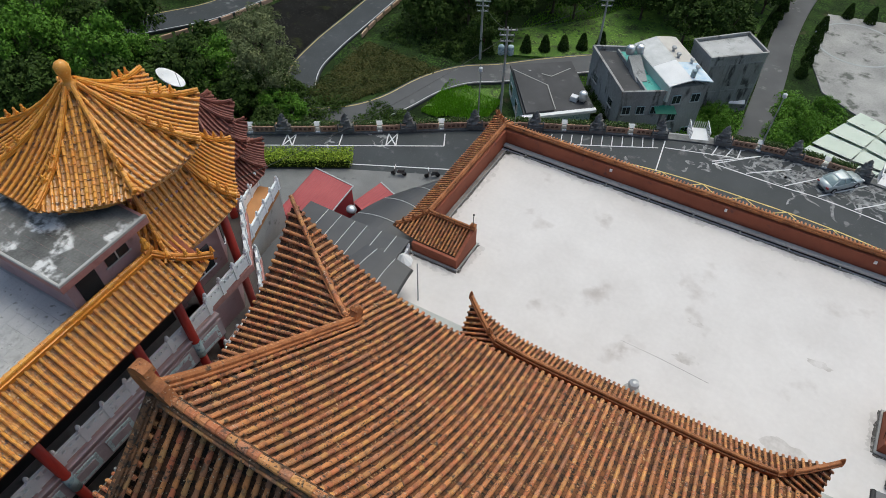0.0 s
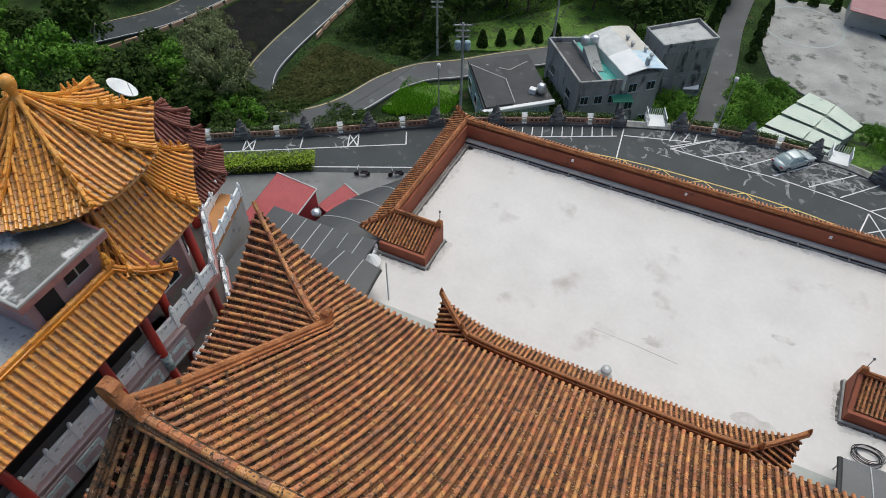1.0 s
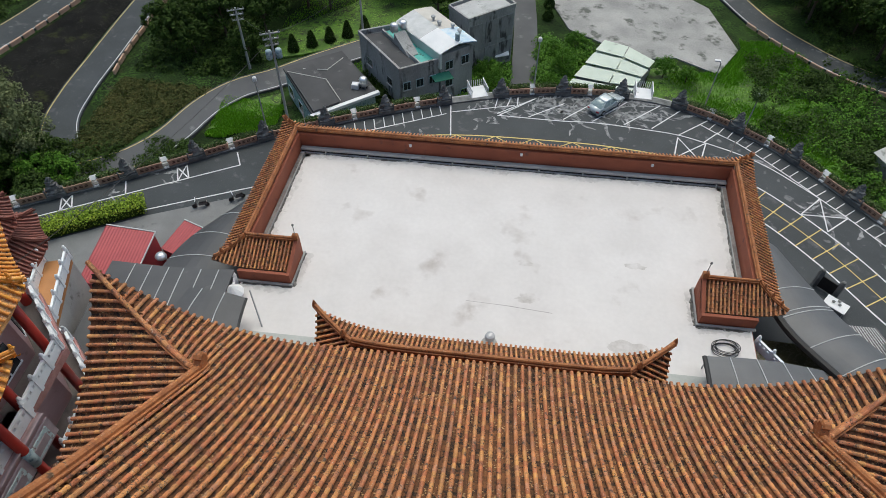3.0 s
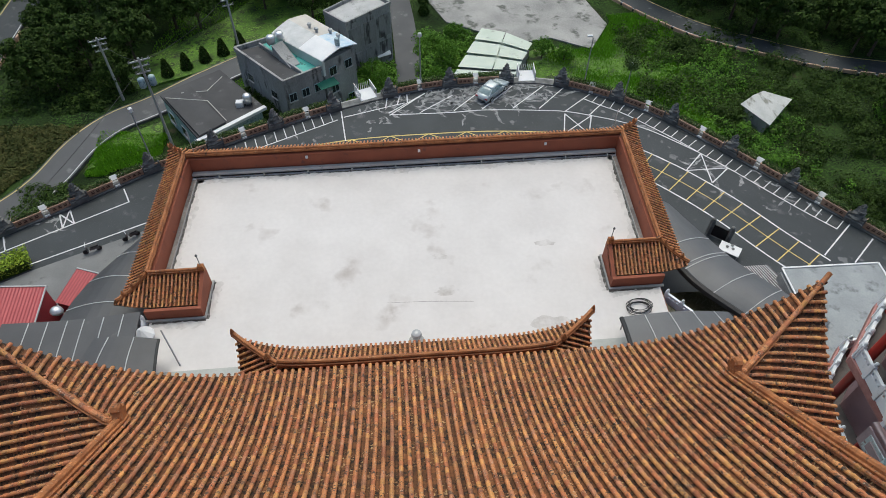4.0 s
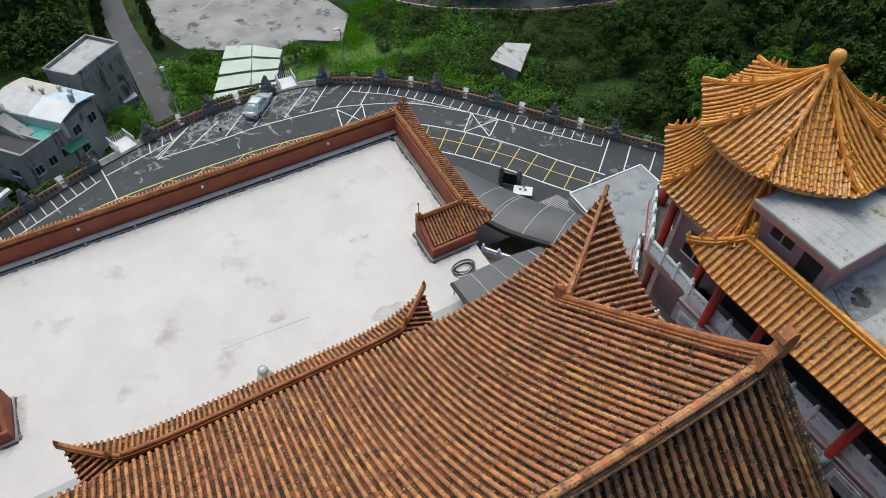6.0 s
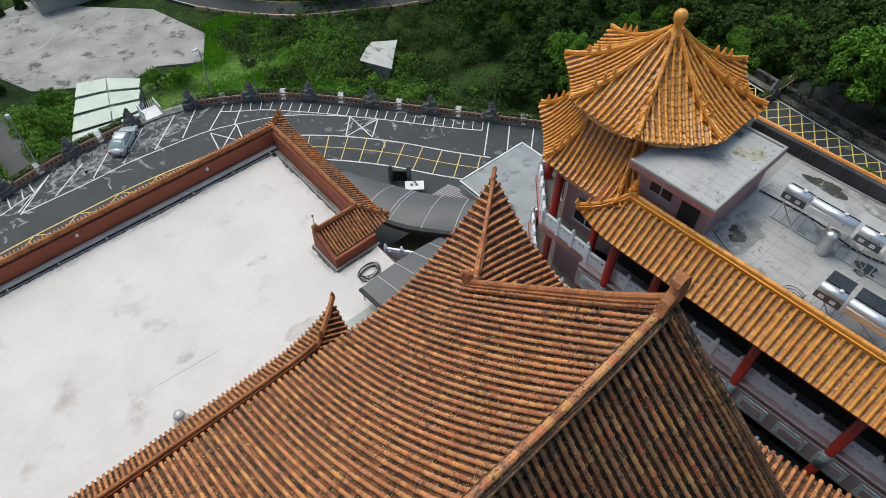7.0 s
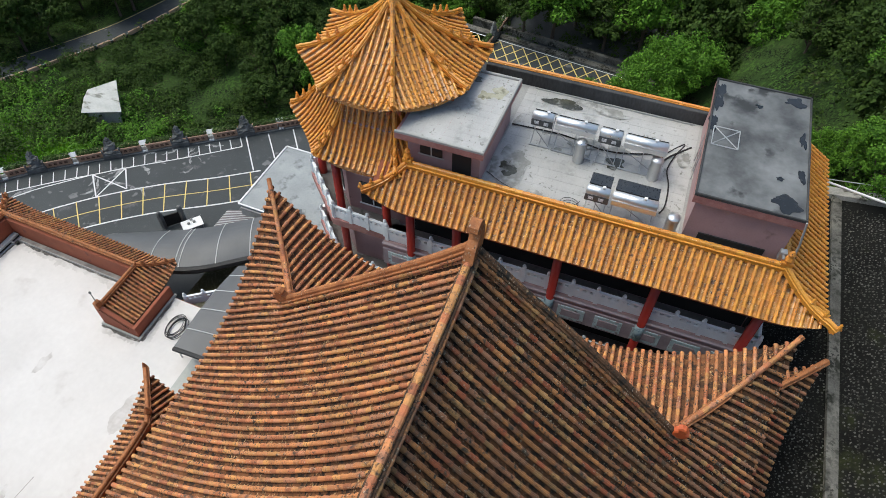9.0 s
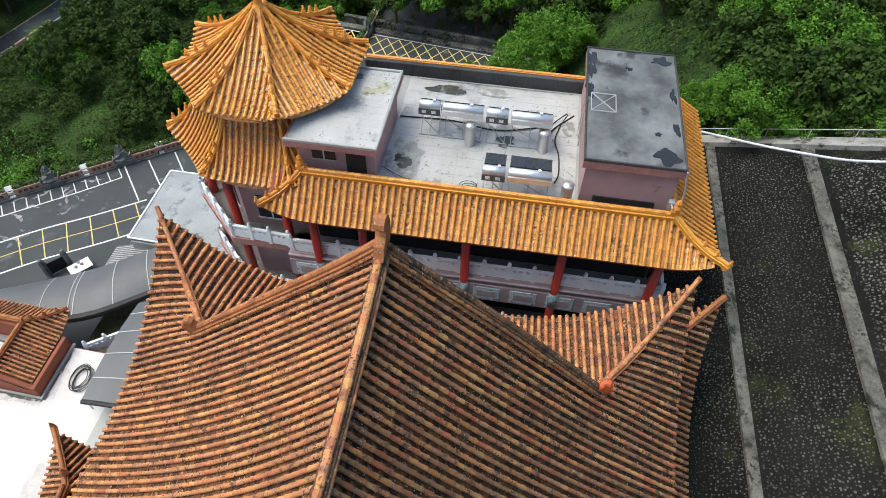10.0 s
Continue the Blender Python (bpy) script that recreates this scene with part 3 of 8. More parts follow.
for sgn in (1, -1):
    under([[(x, RIDGE_Y + sgn * eave_d(abs(x)) * t, main_height(x, RIDGE_Y + sgn * eave_d(abs(x)) * t) - 0.03) for x in np.linspace(-GABLES[-1], GABLES[1], 30)] for t in np.linspace(0, 0.99, 16)], main_hall, RED_PAN)
    for s in (1, -1):
        GX = gable_x(s)
        under([[(s * x, RIDGE_Y + sgn * (h + (eave_d(x) - h) * t), main_height(s * x, RIDGE_Y + sgn * (h + (eave_d(x) - h) * t)) - 0.05) for x in np.linspace(GX, TX - 0.2, 12) for h in [HD + (x - GX) / (TX - GX) * (TD - HD)]] for t in np.linspace(0, 0.99, 8)], main_hall, RED_PAN)
    GX = gable_x(sgn)
    under([[(sgn * (h + (eave_x(abs(v)) - h) * t), RIDGE_Y + v, main_height(sgn * (h + (eave_x(abs(v)) - h) * t), RIDGE_Y + v) - 0.05) for v in np.linspace(-11.8, 11.8, 30) for h in [GX - 0.25 if abs(v) <= HD else GX + (abs(v) - HD) / (TD - HD) * (TX - GX)]] for t in np.linspace(0, 0.99, 8)], main_hall, RED_PAN)


def ridge_z(x):
    return 27.45 + 0.75 * (abs(x) / gable_x(x)) ** 4


part("ridge", Shape().sweep([(x, RIDGE_Y, ridge_z(x)) for x in np.linspace(-GABLES[-1] - 0.1, GABLES[1] + 0.1, 40)], cap(1.0, 0.8)), MOSSY_RIDGE, main_hall, "dark weathered courses under the ridge tiles")
cresting(main_hall, [(x, RIDGE_Y, ridge_z(x) + 0.24) for x in np.linspace(-GABLES[-1], GABLES[1], 24)], 0.14, RED_TILE)
cresting(main_hall, [(x, RIDGE_Y - 0.22, ridge_z(x) + 0.02) for x in np.linspace(-GABLES[-1], GABLES[1], 24)], 0.075, RED_MOSSY_SHADED)
for s in (-1, 1):
    GX = gable_x(s)
    for g in (-1, 1):
        rake = [(s * GX, RIDGE_Y + g * d, main_height(s * (GX - 0.01), RIDGE_Y + g * d) + 0.08 + 0.15 * max(0, 1 - d / 2.0) ** 2 + (0.25 * math.sin(math.pi * min(1.0, d / HD)) if g < 0 else 0.0)) for d in np.linspace(0, HD + 0.4, 20)]
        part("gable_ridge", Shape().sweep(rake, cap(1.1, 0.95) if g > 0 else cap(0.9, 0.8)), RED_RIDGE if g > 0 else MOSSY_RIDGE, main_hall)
        cresting(main_hall, [(x, y, z + (0.32 if g > 0 else 0.24)) for x, y, z in rake], 0.11, RED_TILE if g > 0 else RED_MOSSY_SHADED)
        cresting(main_hall, [(x - s * 0.2, y, z + 0.02) for x, y, z in rake], 0.08, RED_TILE if g > 0 else RED_MOSSY_SHADED)
        # Thin dark rods draw the grooves between the ridge's layers.
        for off, up in ((0.19, 0.1), (-0.19, 0.1), (0.16, 0.22)):
            part("course", Shape().sweep([(x + off, y, z + up) for x, y, z in rake], rod(0.022)), MOSSY_RIDGE, main_hall)
        hip = [(s * (GX + (TX - GX) * t), RIDGE_Y + g * (HD + (TD - HD) * t), main_height(s * (GX + (TX - GX) * t), RIDGE_Y + g * (HD + (TD - HD) * t)) + 0.02) for t in np.linspace(0.02, 1.03, 20)]
        part("hip_ridge", Shape().sweep(hip, cap(0.55, 0.5)), RED_RIDGE, main_hall)
        part("hip_ridge", Shape().sweep([(x, y, z + 0.05) for x, y, z in hip[:10]], cap(0.85, 0.7)), RED_RIDGE, main_hall)
        cresting(main_hall, [(x, y, z + 0.13) for x, y, z in hip[9:]], 0.10, RED_TILE, 0.3)
        cresting(main_hall, [(x, y, z + 0.24) for x, y, z in hip[:10]], 0.11, RED_TILE)
    gab = [(s * (GX - 0.5), RIDGE_Y + v, 0) for v in np.linspace(-HD, HD, 21)]
    part("gable_wall", Shape().slab([[(p[0], p[1], profile(HD) - 1.5), (p[0] + s * 0.2, p[1], profile(HD) - 1.5)] for p in gab], 0.1).add([(p[0], p[1], profile(HD) - 1.0) for p in gab] + [(p[0], p[1], main_height(s * (GX - 0.5), p[1]) - 0.3) for p in gab], [(i, i + 1, 22 + i, 21 + i) for i in range(20)]), WALL_RED, main_hall)
part("wall", Shape().box(-14.6, RIDGE_Y - 9.4, 6.5, 14.6, RIDGE_Y + 9.4, 18.4), WALL_RED, main_hall)

# porch roof in front of the main hall
PX, PY0, PY1 = 6.9, 17.5, 19.65
porch = thing("porch_roof", "lower orange tiled porch roof with upswept corners", "roof", pose(0.45, 0.05, 0, 0, 0, 0.6))


def porch_height(x, y):
    ax = abs(x)
    sy, sx = (y - PY0) / 2.3, (ax - PX) / 2.75
    s = max(sy, sx, 0)
    hx = PX + 2.75 * s
    c = max(0.0, (ax - 5.0) / (hx - 5.0)) if sy >= sx else max(0.0, (y - 16.5) / (PY0 + 2.3 * s - 16.5))
    return 14.9 - 1.9 * s + 0.15 * s * s + 1.45 * s ** 1.5 * min(c, 1) ** 2.2


cols = [((x, PY0 + max(0, (abs(x) - PX) / 2.75 * 2.3)), (x, 19.45 + 0.3 * (abs(x) / 9.6) ** 4)) for x in np.arange(-9.4, 9.45, 0.265)]
for s in (-1, 1):
    cols += [((s * (PX + max(0, (y - PY0) / 2.3 * 2.75)), y), (s * (9.35 + 0.25 * ((y - 17) / 2.7) ** 2 * (y > 17)), y)) for y in np.arange(16.0, 19.7, 0.265)]
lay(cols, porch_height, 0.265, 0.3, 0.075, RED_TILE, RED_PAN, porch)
under([[(x, 17.4 + 2.0 * t, porch_height(x, 17.4 + 2.0 * t) - 0.1) for x in np.linspace(-9.2, 9.2, 40)] for t in np.linspace(0, 1, 8)], porch, RED_PAN)
part("ridge", Shape().sweep([(x, PY0, 14.95 + 0.25 * (abs(x) / PX) ** 6) for x in np.linspace(-PX - 0.2, PX + 0.2, 30)], cap(0.9, 1.0)), RED_RIDGE, porch)
for s in (-1, 1):
    part("hip_ridge", Shape().sweep([(s * (PX + 2.75 * t), PY0 + 2.3 * t, porch_height(s * (PX + 2.75 * t), PY0 + 2.3 * t) + 0.03) for t in np.linspace(0, 1.03, 14)], cap(0.7, 0.8)), RED_RIDGE, porch)
part("wall", Shape().box(-7.2, 13.0, TZ, 7.2, 18.6, 13.2), WALL_RED, porch)


# ---------------------------------------------------------------- side wings with golden roofs, mirrored about the temple's axis
DECK_Z, WR = 20.5, 22.65


def octagon(cx, cy, r, z):
    return [(cx + r * math.cos(radians(22.5 + 45 * k)), cy + r * math.sin(radians(22.5 + 45 * k)), z) for k in range(8)]


def pagoda_roof(parent, cx, cy, r_top, z_top, r_eave, z_eave, lift, pitch, tile, pan, ridge):
    """Eight sectors of tube tiles with upswept hips."""
    a_top, a_eave = r_top * math.cos(math.pi / 8), r_eave * math.cos(math.pi / 8)

    def height(x, y):
        dx, dy = x - cx, y - cy
        ang = math.atan2(dy, dx)
        k = round(ang / (math.pi / 4))
        a = dx * math.cos(k * math.pi / 4) + dy * math.sin(k * math.pi / 4)
        b = abs(-dx * math.sin(k * math.pi / 4) + dy * math.cos(k * math.pi / 4))
        s = (a - a_top) / (a_eave - a_top)
        c = b / max(0.05, a * math.tan(math.pi / 8))
        s1 = max(0.0, s)
        return z_top + (z_eave - z_top) * (1.5 * s1 - 0.5 * s1 * s1) + lift * s1 ** 2 * min(c, 1.1) ** 2.5

    cols = []
    for k in range(8):
        ca, sa = math.cos(k * math.pi / 4), math.sin(k * math.pi / 4)
        w = a_eave * math.tan(math.pi / 8)
        for b in np.arange(-w + pitch / 2, w, pitch):
            a0 = max(a_top, abs(b) / math.tan(math.pi / 8))
            a1 = a_eave + 0.25 * (abs(b) / w) ** 2
            cols.append(((cx + a0 * ca - b * sa, cy + a0 * sa + b * ca), (cx + a1 * ca - b * sa, cy + a1 * sa + b * ca)))
        rim = []
        for t in np.linspace(0, 1, 7):
            a = a_top + (a_eave - a_top) * t
            ww = a * math.tan(math.pi / 8)
            rim.append([(cx + a * ca - b * sa, cy + a * sa + b * ca, height(cx + a * ca - b * sa, cy + a * sa + b * ca) - 0.02) for b in np.linspace(-ww, ww, 7)])
        under(rim, parent, pan)
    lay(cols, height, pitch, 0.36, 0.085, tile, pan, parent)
    for k in range(8):
        ang = radians(22.5 + 45 * k)
        pts = []
        for t in np.linspace(0, 1.05, 14):
            r = r_top + (r_eave - r_top) * t
            x, y = cx + r * math.cos(ang), cy + r * math.sin(ang)
            pts.append((x, y, height(cx + (r - 0.02) * math.cos(ang), cy + (r - 0.02) * math.sin(ang)) + 0.03))
        part("hip_ridge", Shape().sweep(pts, cap(0.55, 0.5)), ridge, parent)
        cresting(parent, [(x, y, z + 0.13) for x, y, z in pts], 0.09, ridge)
    return height


def balustrade(parent, points, z, h=1.05, step=1.35):
    """Stone posts with carved panels between them."""
    for (x0, y0), (x1, y1) in zip(points, points[1:]):
        a, b = Vector((x0, y0, z)), Vector((x1, y1, z))
        n = max(1, round((b - a).length / step))
        ang = math.atan2(y1 - y0, x1 - x0)
        for i in range(n):
            p, q = a.lerp(b, i / n), a.lerp(b, (i + 1) / n)
            m = Matrix.Translation(p) @ Matrix.Rotation(ang, 4, "Z")
            L = (q - p).length
            s = Shape()
            s.box(0.1, -0.06, 0.05, L - 0.1, 0.06, h * 0.62, m)
            s.box(0.1, -0.08, h * 0.8, L - 0.1, 0.08, h * 0.93, m)
            for u in (0.1, 0.36, 0.64, 0.9):
                s.box(L * u - 0.09, -0.05, h * 0.6, L * u + 0.09, 0.05, h * 0.82, m)
            part("panel", s, STONE, parent)
            part("post", post_mesh, STONE, parent).matrix_basis = m
        part("post", post_mesh, STONE, parent).matrix_basis = Matrix.Translation(b) @ Matrix.Rotation(ang, 4, "Z")


post_mesh = Shape().block(-0.11, -0.11, 0, 0.11, 0.11, 1.12, 0.02).lathe([(0.07, 1.1), (0.1, 1.16), (0.11, 1.24), (0.08, 1.33), (0.02, 1.38)], 8).mesh("post", STONE)



def ornament(parent, pts, mat, scale=1.0):
    """Small upright glazed figures on a hip, plain shapes."""
    sh = orn_mesh.get(mat.name)
    if sh is None:
        sh = Shape().block(-0.09, -0.14, 0, 0.09, 0.14, 0.12, 0.02).lathe([(0.1, 0.1), (0.12, 0.2), (0.07, 0.3), (0.09, 0.38), (0.03, 0.48)], 7).mesh("ridge_ornament", mat)
        orn_mesh[mat.name] = sh
    for p in pts:
        part("ridge_ornament", sh, mat, parent).matrix_basis = Matrix.Translation(p) @ Matrix.Scale(scale, 4)


orn_mesh = {}
rafter_end = Shape().block(-0.12, -0.05, -0.06, 0.05, 0.05, 0.04, 0.015).mesh("rafter_end", WHITE_PAINT)
DECK_TILE = Shape().block(-0.307, -0.307, 0, 0.307, 0.307, 0.03, 0.004).mesh("deck_tile", DECK)
GROUT = material("grout", (0.26, 0.26, 0.25), (0.46, 0.46, 0.45), 0.8, 0.6, 20, 0.1)
PUDDLE = material("puddle_water", (0.02, 0.02, 0.016), (0.10, 0.10, 0.075), 0.2, 1.2, 8, 0.02, third=(0.36, 0.36, 0.34), third_at=0.56, third_scale=2.2)
WET = material("wet_roof_membrane", (0.035, 0.037, 0.039), (0.22, 0.228, 0.23), 0.6, 0.55, 3, 0.03, third=(0.028, 0.03, 0.031), third_at=0.58, third_scale=0.5, third_soft=0.05, fine_mix=0.25)
BRACKET = material("bracket_red", (0.22, 0.05, 0.02), (0.34, 0.09, 0.03), 0.6, 2.0, 14, 0.2)
BEAM = material("painted_beam", (0.32, 0.25, 0.27), (0.46, 0.38, 0.40), 0.7, 2.0, 14, 0.1)
PAINTED = material("painted_clouds", (0.38, 0.50, 0.52), (0.66, 0.76, 0.78), 0.6, 3.0, 14, 0.1, third=(0.26, 0.19, 0.20), third_at=0.54, third_scale=5.0)
MAUVE_TRIM = material("mauve_trim_tile", (0.30, 0.13, 0.12), (0.46, 0.24, 0.22), 0.55, 3.0, 18, 0.1)


DIRTY_TILE = Shape().block(-0.306, -0.306, 0, 0.306, 0.306, 0.03, 0.004).mesh("deck_tile", DECK_DIRTY)


def pave(parent, x0, y0, x1, y1, z, cell=0.62, tile=None):
    """Square roof tiles laid one by one."""
    nx, ny = int(abs(x1 - x0) / cell), int(abs(y1 - y0) / cell)
    xa, ya = min(x0, x1), min(y0, y1)
    for i in range(nx):
        for j in range(ny):
            part("deck_tile", tile or DECK_TILE, DECK, parent).matrix_basis = Matrix.Translation((xa + (i + 0.5) * abs(x1 - x0) / nx, ya + (j + 0.5) * abs(y1 - y0) / ny, z)) @ Matrix.Diagonal((abs(x1 - x0) / nx / 0.62, abs(y1 - y0) / ny / 0.62, 1, 1))


def patch(cx, cy, z, r, q, seed, mat, name, label):
    """A flat stain with a ragged outline."""
    n, pts = 84, []
    for i in range(n):
        a = 2 * math.pi * i / n
        u, v = math.cos(a), math.sin(a)
        k = 1 + 0.75 * noise.noise((u * 0.9, v * 0.9, seed + 0.37)) + 0.42 * noise.noise((u * 2.0, v * 2.0, seed + 5.37)) + 0.10 * noise.noise((u * 6.0, v * 6.0, seed + 9.37))
        pts.append((cx + r * k * u, cy + r * q * k * v, z))
    return solid(name, Shape().add(pts + [(cx, cy, z)], [(i, (i + 1) % n, n) for i in range(n)]), mat, label, "puddle", "structure")


def wing(s):
    w = thing("temple_wing", "side wing with golden glazed roof edge, red columns and galleries", "building", WING_AXES[s], "temple wings")
    X = lambda v: s * v
    B = lambda xa, ya, za, xb, yb, zb, b=0.03: Shape().block(min(X(xa), X(xb)), ya, za, max(X(xa), X(xb)), yb, zb, b)
    # storeys
    part("wall", Shape().box(X(23.4), -7.6, -0.4, X(32.6), 12.0, DECK_Z - 0.3), MAUVE, w)
    part("deck", Shape().box(X(22.7), -7.6, DECK_Z - 0.3, X(32.6), 11.2, DECK_Z - 0.02), GROUT, w, "grout bed of the tiled flat roof")
    pave(w, X(22.95), -2.8, X(32.2), 7.2, DECK_Z - 0.02)
    for z in (14.85, 10.2):
        part("floor_slab", B(21.75, -8.5, z, 23.5, 12.4, z + 0.5), MAUVE, w)
        part("gallery_floor", B(22.1, -8.0, z + 0.45, 23.3, 12.3, z + 0.51), FLOOR_GREY, w, "grey gallery floor")
        part("beam", B(21.68, -8.5, z - 1.35, 21.95, 12.4, z + 0.02), BEAM, w, "painted beam under the gallery")
        for y in np.arange(-7.9, 12, 2.05):
            part("beam_panel", B(21.64, y, z - 1.2, 21.72, y + 1.5, z - 0.15), PAINTED, w, "blue green painted beam panel")
            part("beam_panel", B(21.61, y + 0.22, z - 0.95, 21.69, y + 1.28, z - 0.4), BEAM, w)
        part("band", B(21.62, -8.55, z + 0.40, 21.85, 12.4, z + 0.5), BEAM, w)
        balustrade(w, [(X(22.0), 12.2), (X(22.0), -8.2)], z + 0.5)
        balustrade(w, [(X(22.0), -8.2), (X(26.0), -8.2)], z + 0.5)
    # Near-black sheets over the mauve wall paint the gallery's inner shade.
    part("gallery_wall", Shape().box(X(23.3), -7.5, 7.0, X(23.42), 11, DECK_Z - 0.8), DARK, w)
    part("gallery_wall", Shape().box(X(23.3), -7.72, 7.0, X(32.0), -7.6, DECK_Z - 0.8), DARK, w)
    for y in (10.6, 7.9, 2.35, -2.65, -7.5):
        c = part("column", Shape().lathe([(0.26, 0), (0.24, 0.4), (0.24, 12.6)], 14, (X(21.75), y, 7.0)), COLUMN_RED, w, "red painted column", True)
        for z in (13.75, 9.1):
            part("painted_band", Shape().lathe([(0.27, 0), (0.27, 1.25)], 14, (X(21.75), y, z)), BLUE_GREY, c, "blue green painted band", True)

    # golden roof edge
    def height(x, y):
        d = max(WR - abs(x), (-7.5 - y) * 0.73, 0)
        c = max(0.0, 1 - math.hypot(abs(x) - 20.8, y + 10.1) / 2.5) + max(0.0, 1 - math.hypot(abs(x) - 20.8, y - 12.8) / 2.5)
        return 21.0 - 1.05 * d + 0.06 * d * d + 0.8 * c * c

    cols = [((X(WR - max(0, -7.5 - y) * 0.73 - max(0.0, y - 11.0)), y), (X(20.85), y)) for y in np.arange(-9.9, 12.8, 0.35)]
    cols += [((X(x), -7.5 - max(0.0, WR - x) / 0.73), (X(x), -10.05)) for x in np.arange(20.9, 33.6, 0.35)]
    cols += [((X(x), 11.0 + max(0.0, WR - x)), (X(x), 12.9)) for x in np.arange(20.95, 24.2, 0.35)]

    def height2(x, y):
        if y > 11.0 and (y - 11.0) > (WR - abs(x)):
            c = max(0.0, 1 - math.hypot(abs(x) - 20.8, y - 12.8) / 2.5)
            d = y - 11.0
            return 21.0 - 1.05 * d + 0.06 * d * d + 0.8 * c * c
        return height(x, y)

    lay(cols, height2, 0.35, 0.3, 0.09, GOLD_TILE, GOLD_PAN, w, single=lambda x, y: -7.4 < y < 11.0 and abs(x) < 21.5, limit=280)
    under([[(X(20.95 + 1.7 * t), y, height(20.95 + 1.7 * t, y) - 0.05) for y in np.linspace(-9.2, 12.6, 30)] for t in np.linspace(0, 1, 6)], w, BRACKET)
    under([[(X(x), -9.95 + 2.4 * t, height(x, -9.95 + 2.4 * t) - 0.05) for x in np.linspace(22.6, 33.4, 20)] for t in np.linspace(0, 1, 6)], w, BRACKET)
    for y in np.arange(-8.8, 12.4, 0.7):
        part("rafter", Shape().sweep([(X(21.05), y, height(21.05, y) - 0.3), (X(22.5), y, height(22.5, y) - 0.36)], rod(0.06)), BRACKET, w)
    part("ridge", Shape().sweep([(X(WR), y, 20.95) for y in np.linspace(11.1, -7.6, 30)], cap(1.0, 0.85)), GOLD_TILE, w)
    cresting(w, [(X(WR), y, 21.22) for y in np.linspace(11.0, -7.5, 8)], 0.13, GOLD_TILE)
    cresting(w, [(X(x), -7.5, 21.22) for x in np.linspace(22.7, 33.2, 8)], 0.13, GOLD_TILE)
    part("ridge", Shape().sweep([(X(x), -7.5, 20.95) for x in np.linspace(22.6, 33.4, 12)], cap(1.0, 0.85)), GOLD_TILE, w)
    hip_a = [(X(WR - 1.85 * t), -7.5 - 2.53 * t, height(WR - 1.85 * t, -7.5 - 2.53 * t) + 0.05) for t in np.linspace(0, 1.05, 10)]
    hip_b = [(X(WR - 1.75 * t), 11.0 + 1.8 * t, height(WR - 1.75 * t, 11.0 + 1.75 * t) + 0.05) for t in np.linspace(0, 1.05, 10)]
    for hp in (hip_a, hip_b):
        part("hip_ridge", Shape().sweep(hp, cap(0.8, 0.8)), GOLD_TILE, w)
        ornament(w, [Vector(hp[k]) + Vector((0, 0, 0.26)) for k in (5, 7, 9)], GOLD_TILE, 0.8)
        ornament(w, [Vector(hp[0]) + Vector((0, 0, 0.25))], GOLD_TILE, 1.8)
    part("parapet", B(32.3, -7.5, DECK_Z, 32.6, 10, 21.3), PARAPET_DARK, w, "dark stained concrete parapet")
    part("coping", Shape().sweep([(X(32.75), y, 21.22) for y in np.linspace(-7.4, 10, 12)], cap(0.75, 0.5)), GOLD_TILE, w, "golden tiled coping")
    # stair house
    st = part("stair_house", Shape().box(X(23.4), -7.3, DECK_Z, X(32.3), -2.95, 23.3), MAUVE, w, "mauve tiled stair house with a wet flat roof")
    part("trim", B(23.2, -7.5, 23.0, 32.5, -2.75, 23.45), MAUVE_TRIM, st)
    part("roof_surface", Shape().box(X(23.29), -7.41, 23.45, X(32.41), -2.84, 23.5), WET, st, "wet grey roof membrane")
    for q in ((23.2, -7.5, 23.29, -2.75), (32.41, -7.5, 32.5, -2.75), (23.29, -7.5, 32.41, -7.41), (23.29, -2.84, 32.41, -2.75)):
        part("rim", B(q[0], q[1], 23.4, q[2], q[3], 23.58), PARAPET_DARK, st)
    part("low_window", Shape().box(X(23.33), -6.6, 20.75, X(23.42), -3.6, 21.1), DARK, st)
    # hut before the tower
    h = part("hut", Shape().box(X(23.2), 7.3, DECK_Z - 0.1, X(28.6), 11.2, 22.75), MAUVE, w, "mauve roof hut with a tiled flat top")
    part("hut_roof", B(22.5, 6.95, 22.75, 28.95, 11.6, 23.12), MAUVE_TRIM, h, "tiled slab edge")
    part("door", Shape().box(X(23.14), 7.75, DECK_Z - 0.02, X(23.22), 8.75, 22.4), DARK, h, "dark metal door")
    part("window", Shape().box(X(23.14), 9.3, 21.6, X(23.22), 10.5, 22.4), GLASS_DARK, h)
    part("window_frame", Shape().box(X(23.12), 9.2, 21.52, X(23.16), 10.6, 21.6).box(X(23.12), 9.85, 21.6, X(23.16), 9.92, 22.4), CONCRETE, h)
    pave(h, X(22.65), 7.1, X(28.8), 11.45, 23.1, 0.5, DIRTY_TILE if s < 0 else None)
    for q in ((22.5, 6.95, 22.64, 11.6), (28.81, 6.95, 28.95, 11.6), (22.64, 6.95, 28.81, 7.08)):
        part("rim", B(q[0], q[1], 23.1, q[2], q[3], 23.24), CONCRETE, h)
    # tower
    t = thing("tower", "octagonal corner tower with two tiers of golden glazed roofs", "pagoda", WING_AXES[s], "corner towers")
    cx, cy = X(27.6), 13.75
    part("wall", Shape().prism([(x, y) for x, y, z in octagon(cx, cy, 4.3, 0)], -0.4, 22.0), MAUVE, t)
    part("drum", Shape().prism([(x, y) for x, y, z in octagon(cx, cy, 3.7, 0)], 22.0, 23.4), BRACKET, t, "red lacquered drum under the eaves")
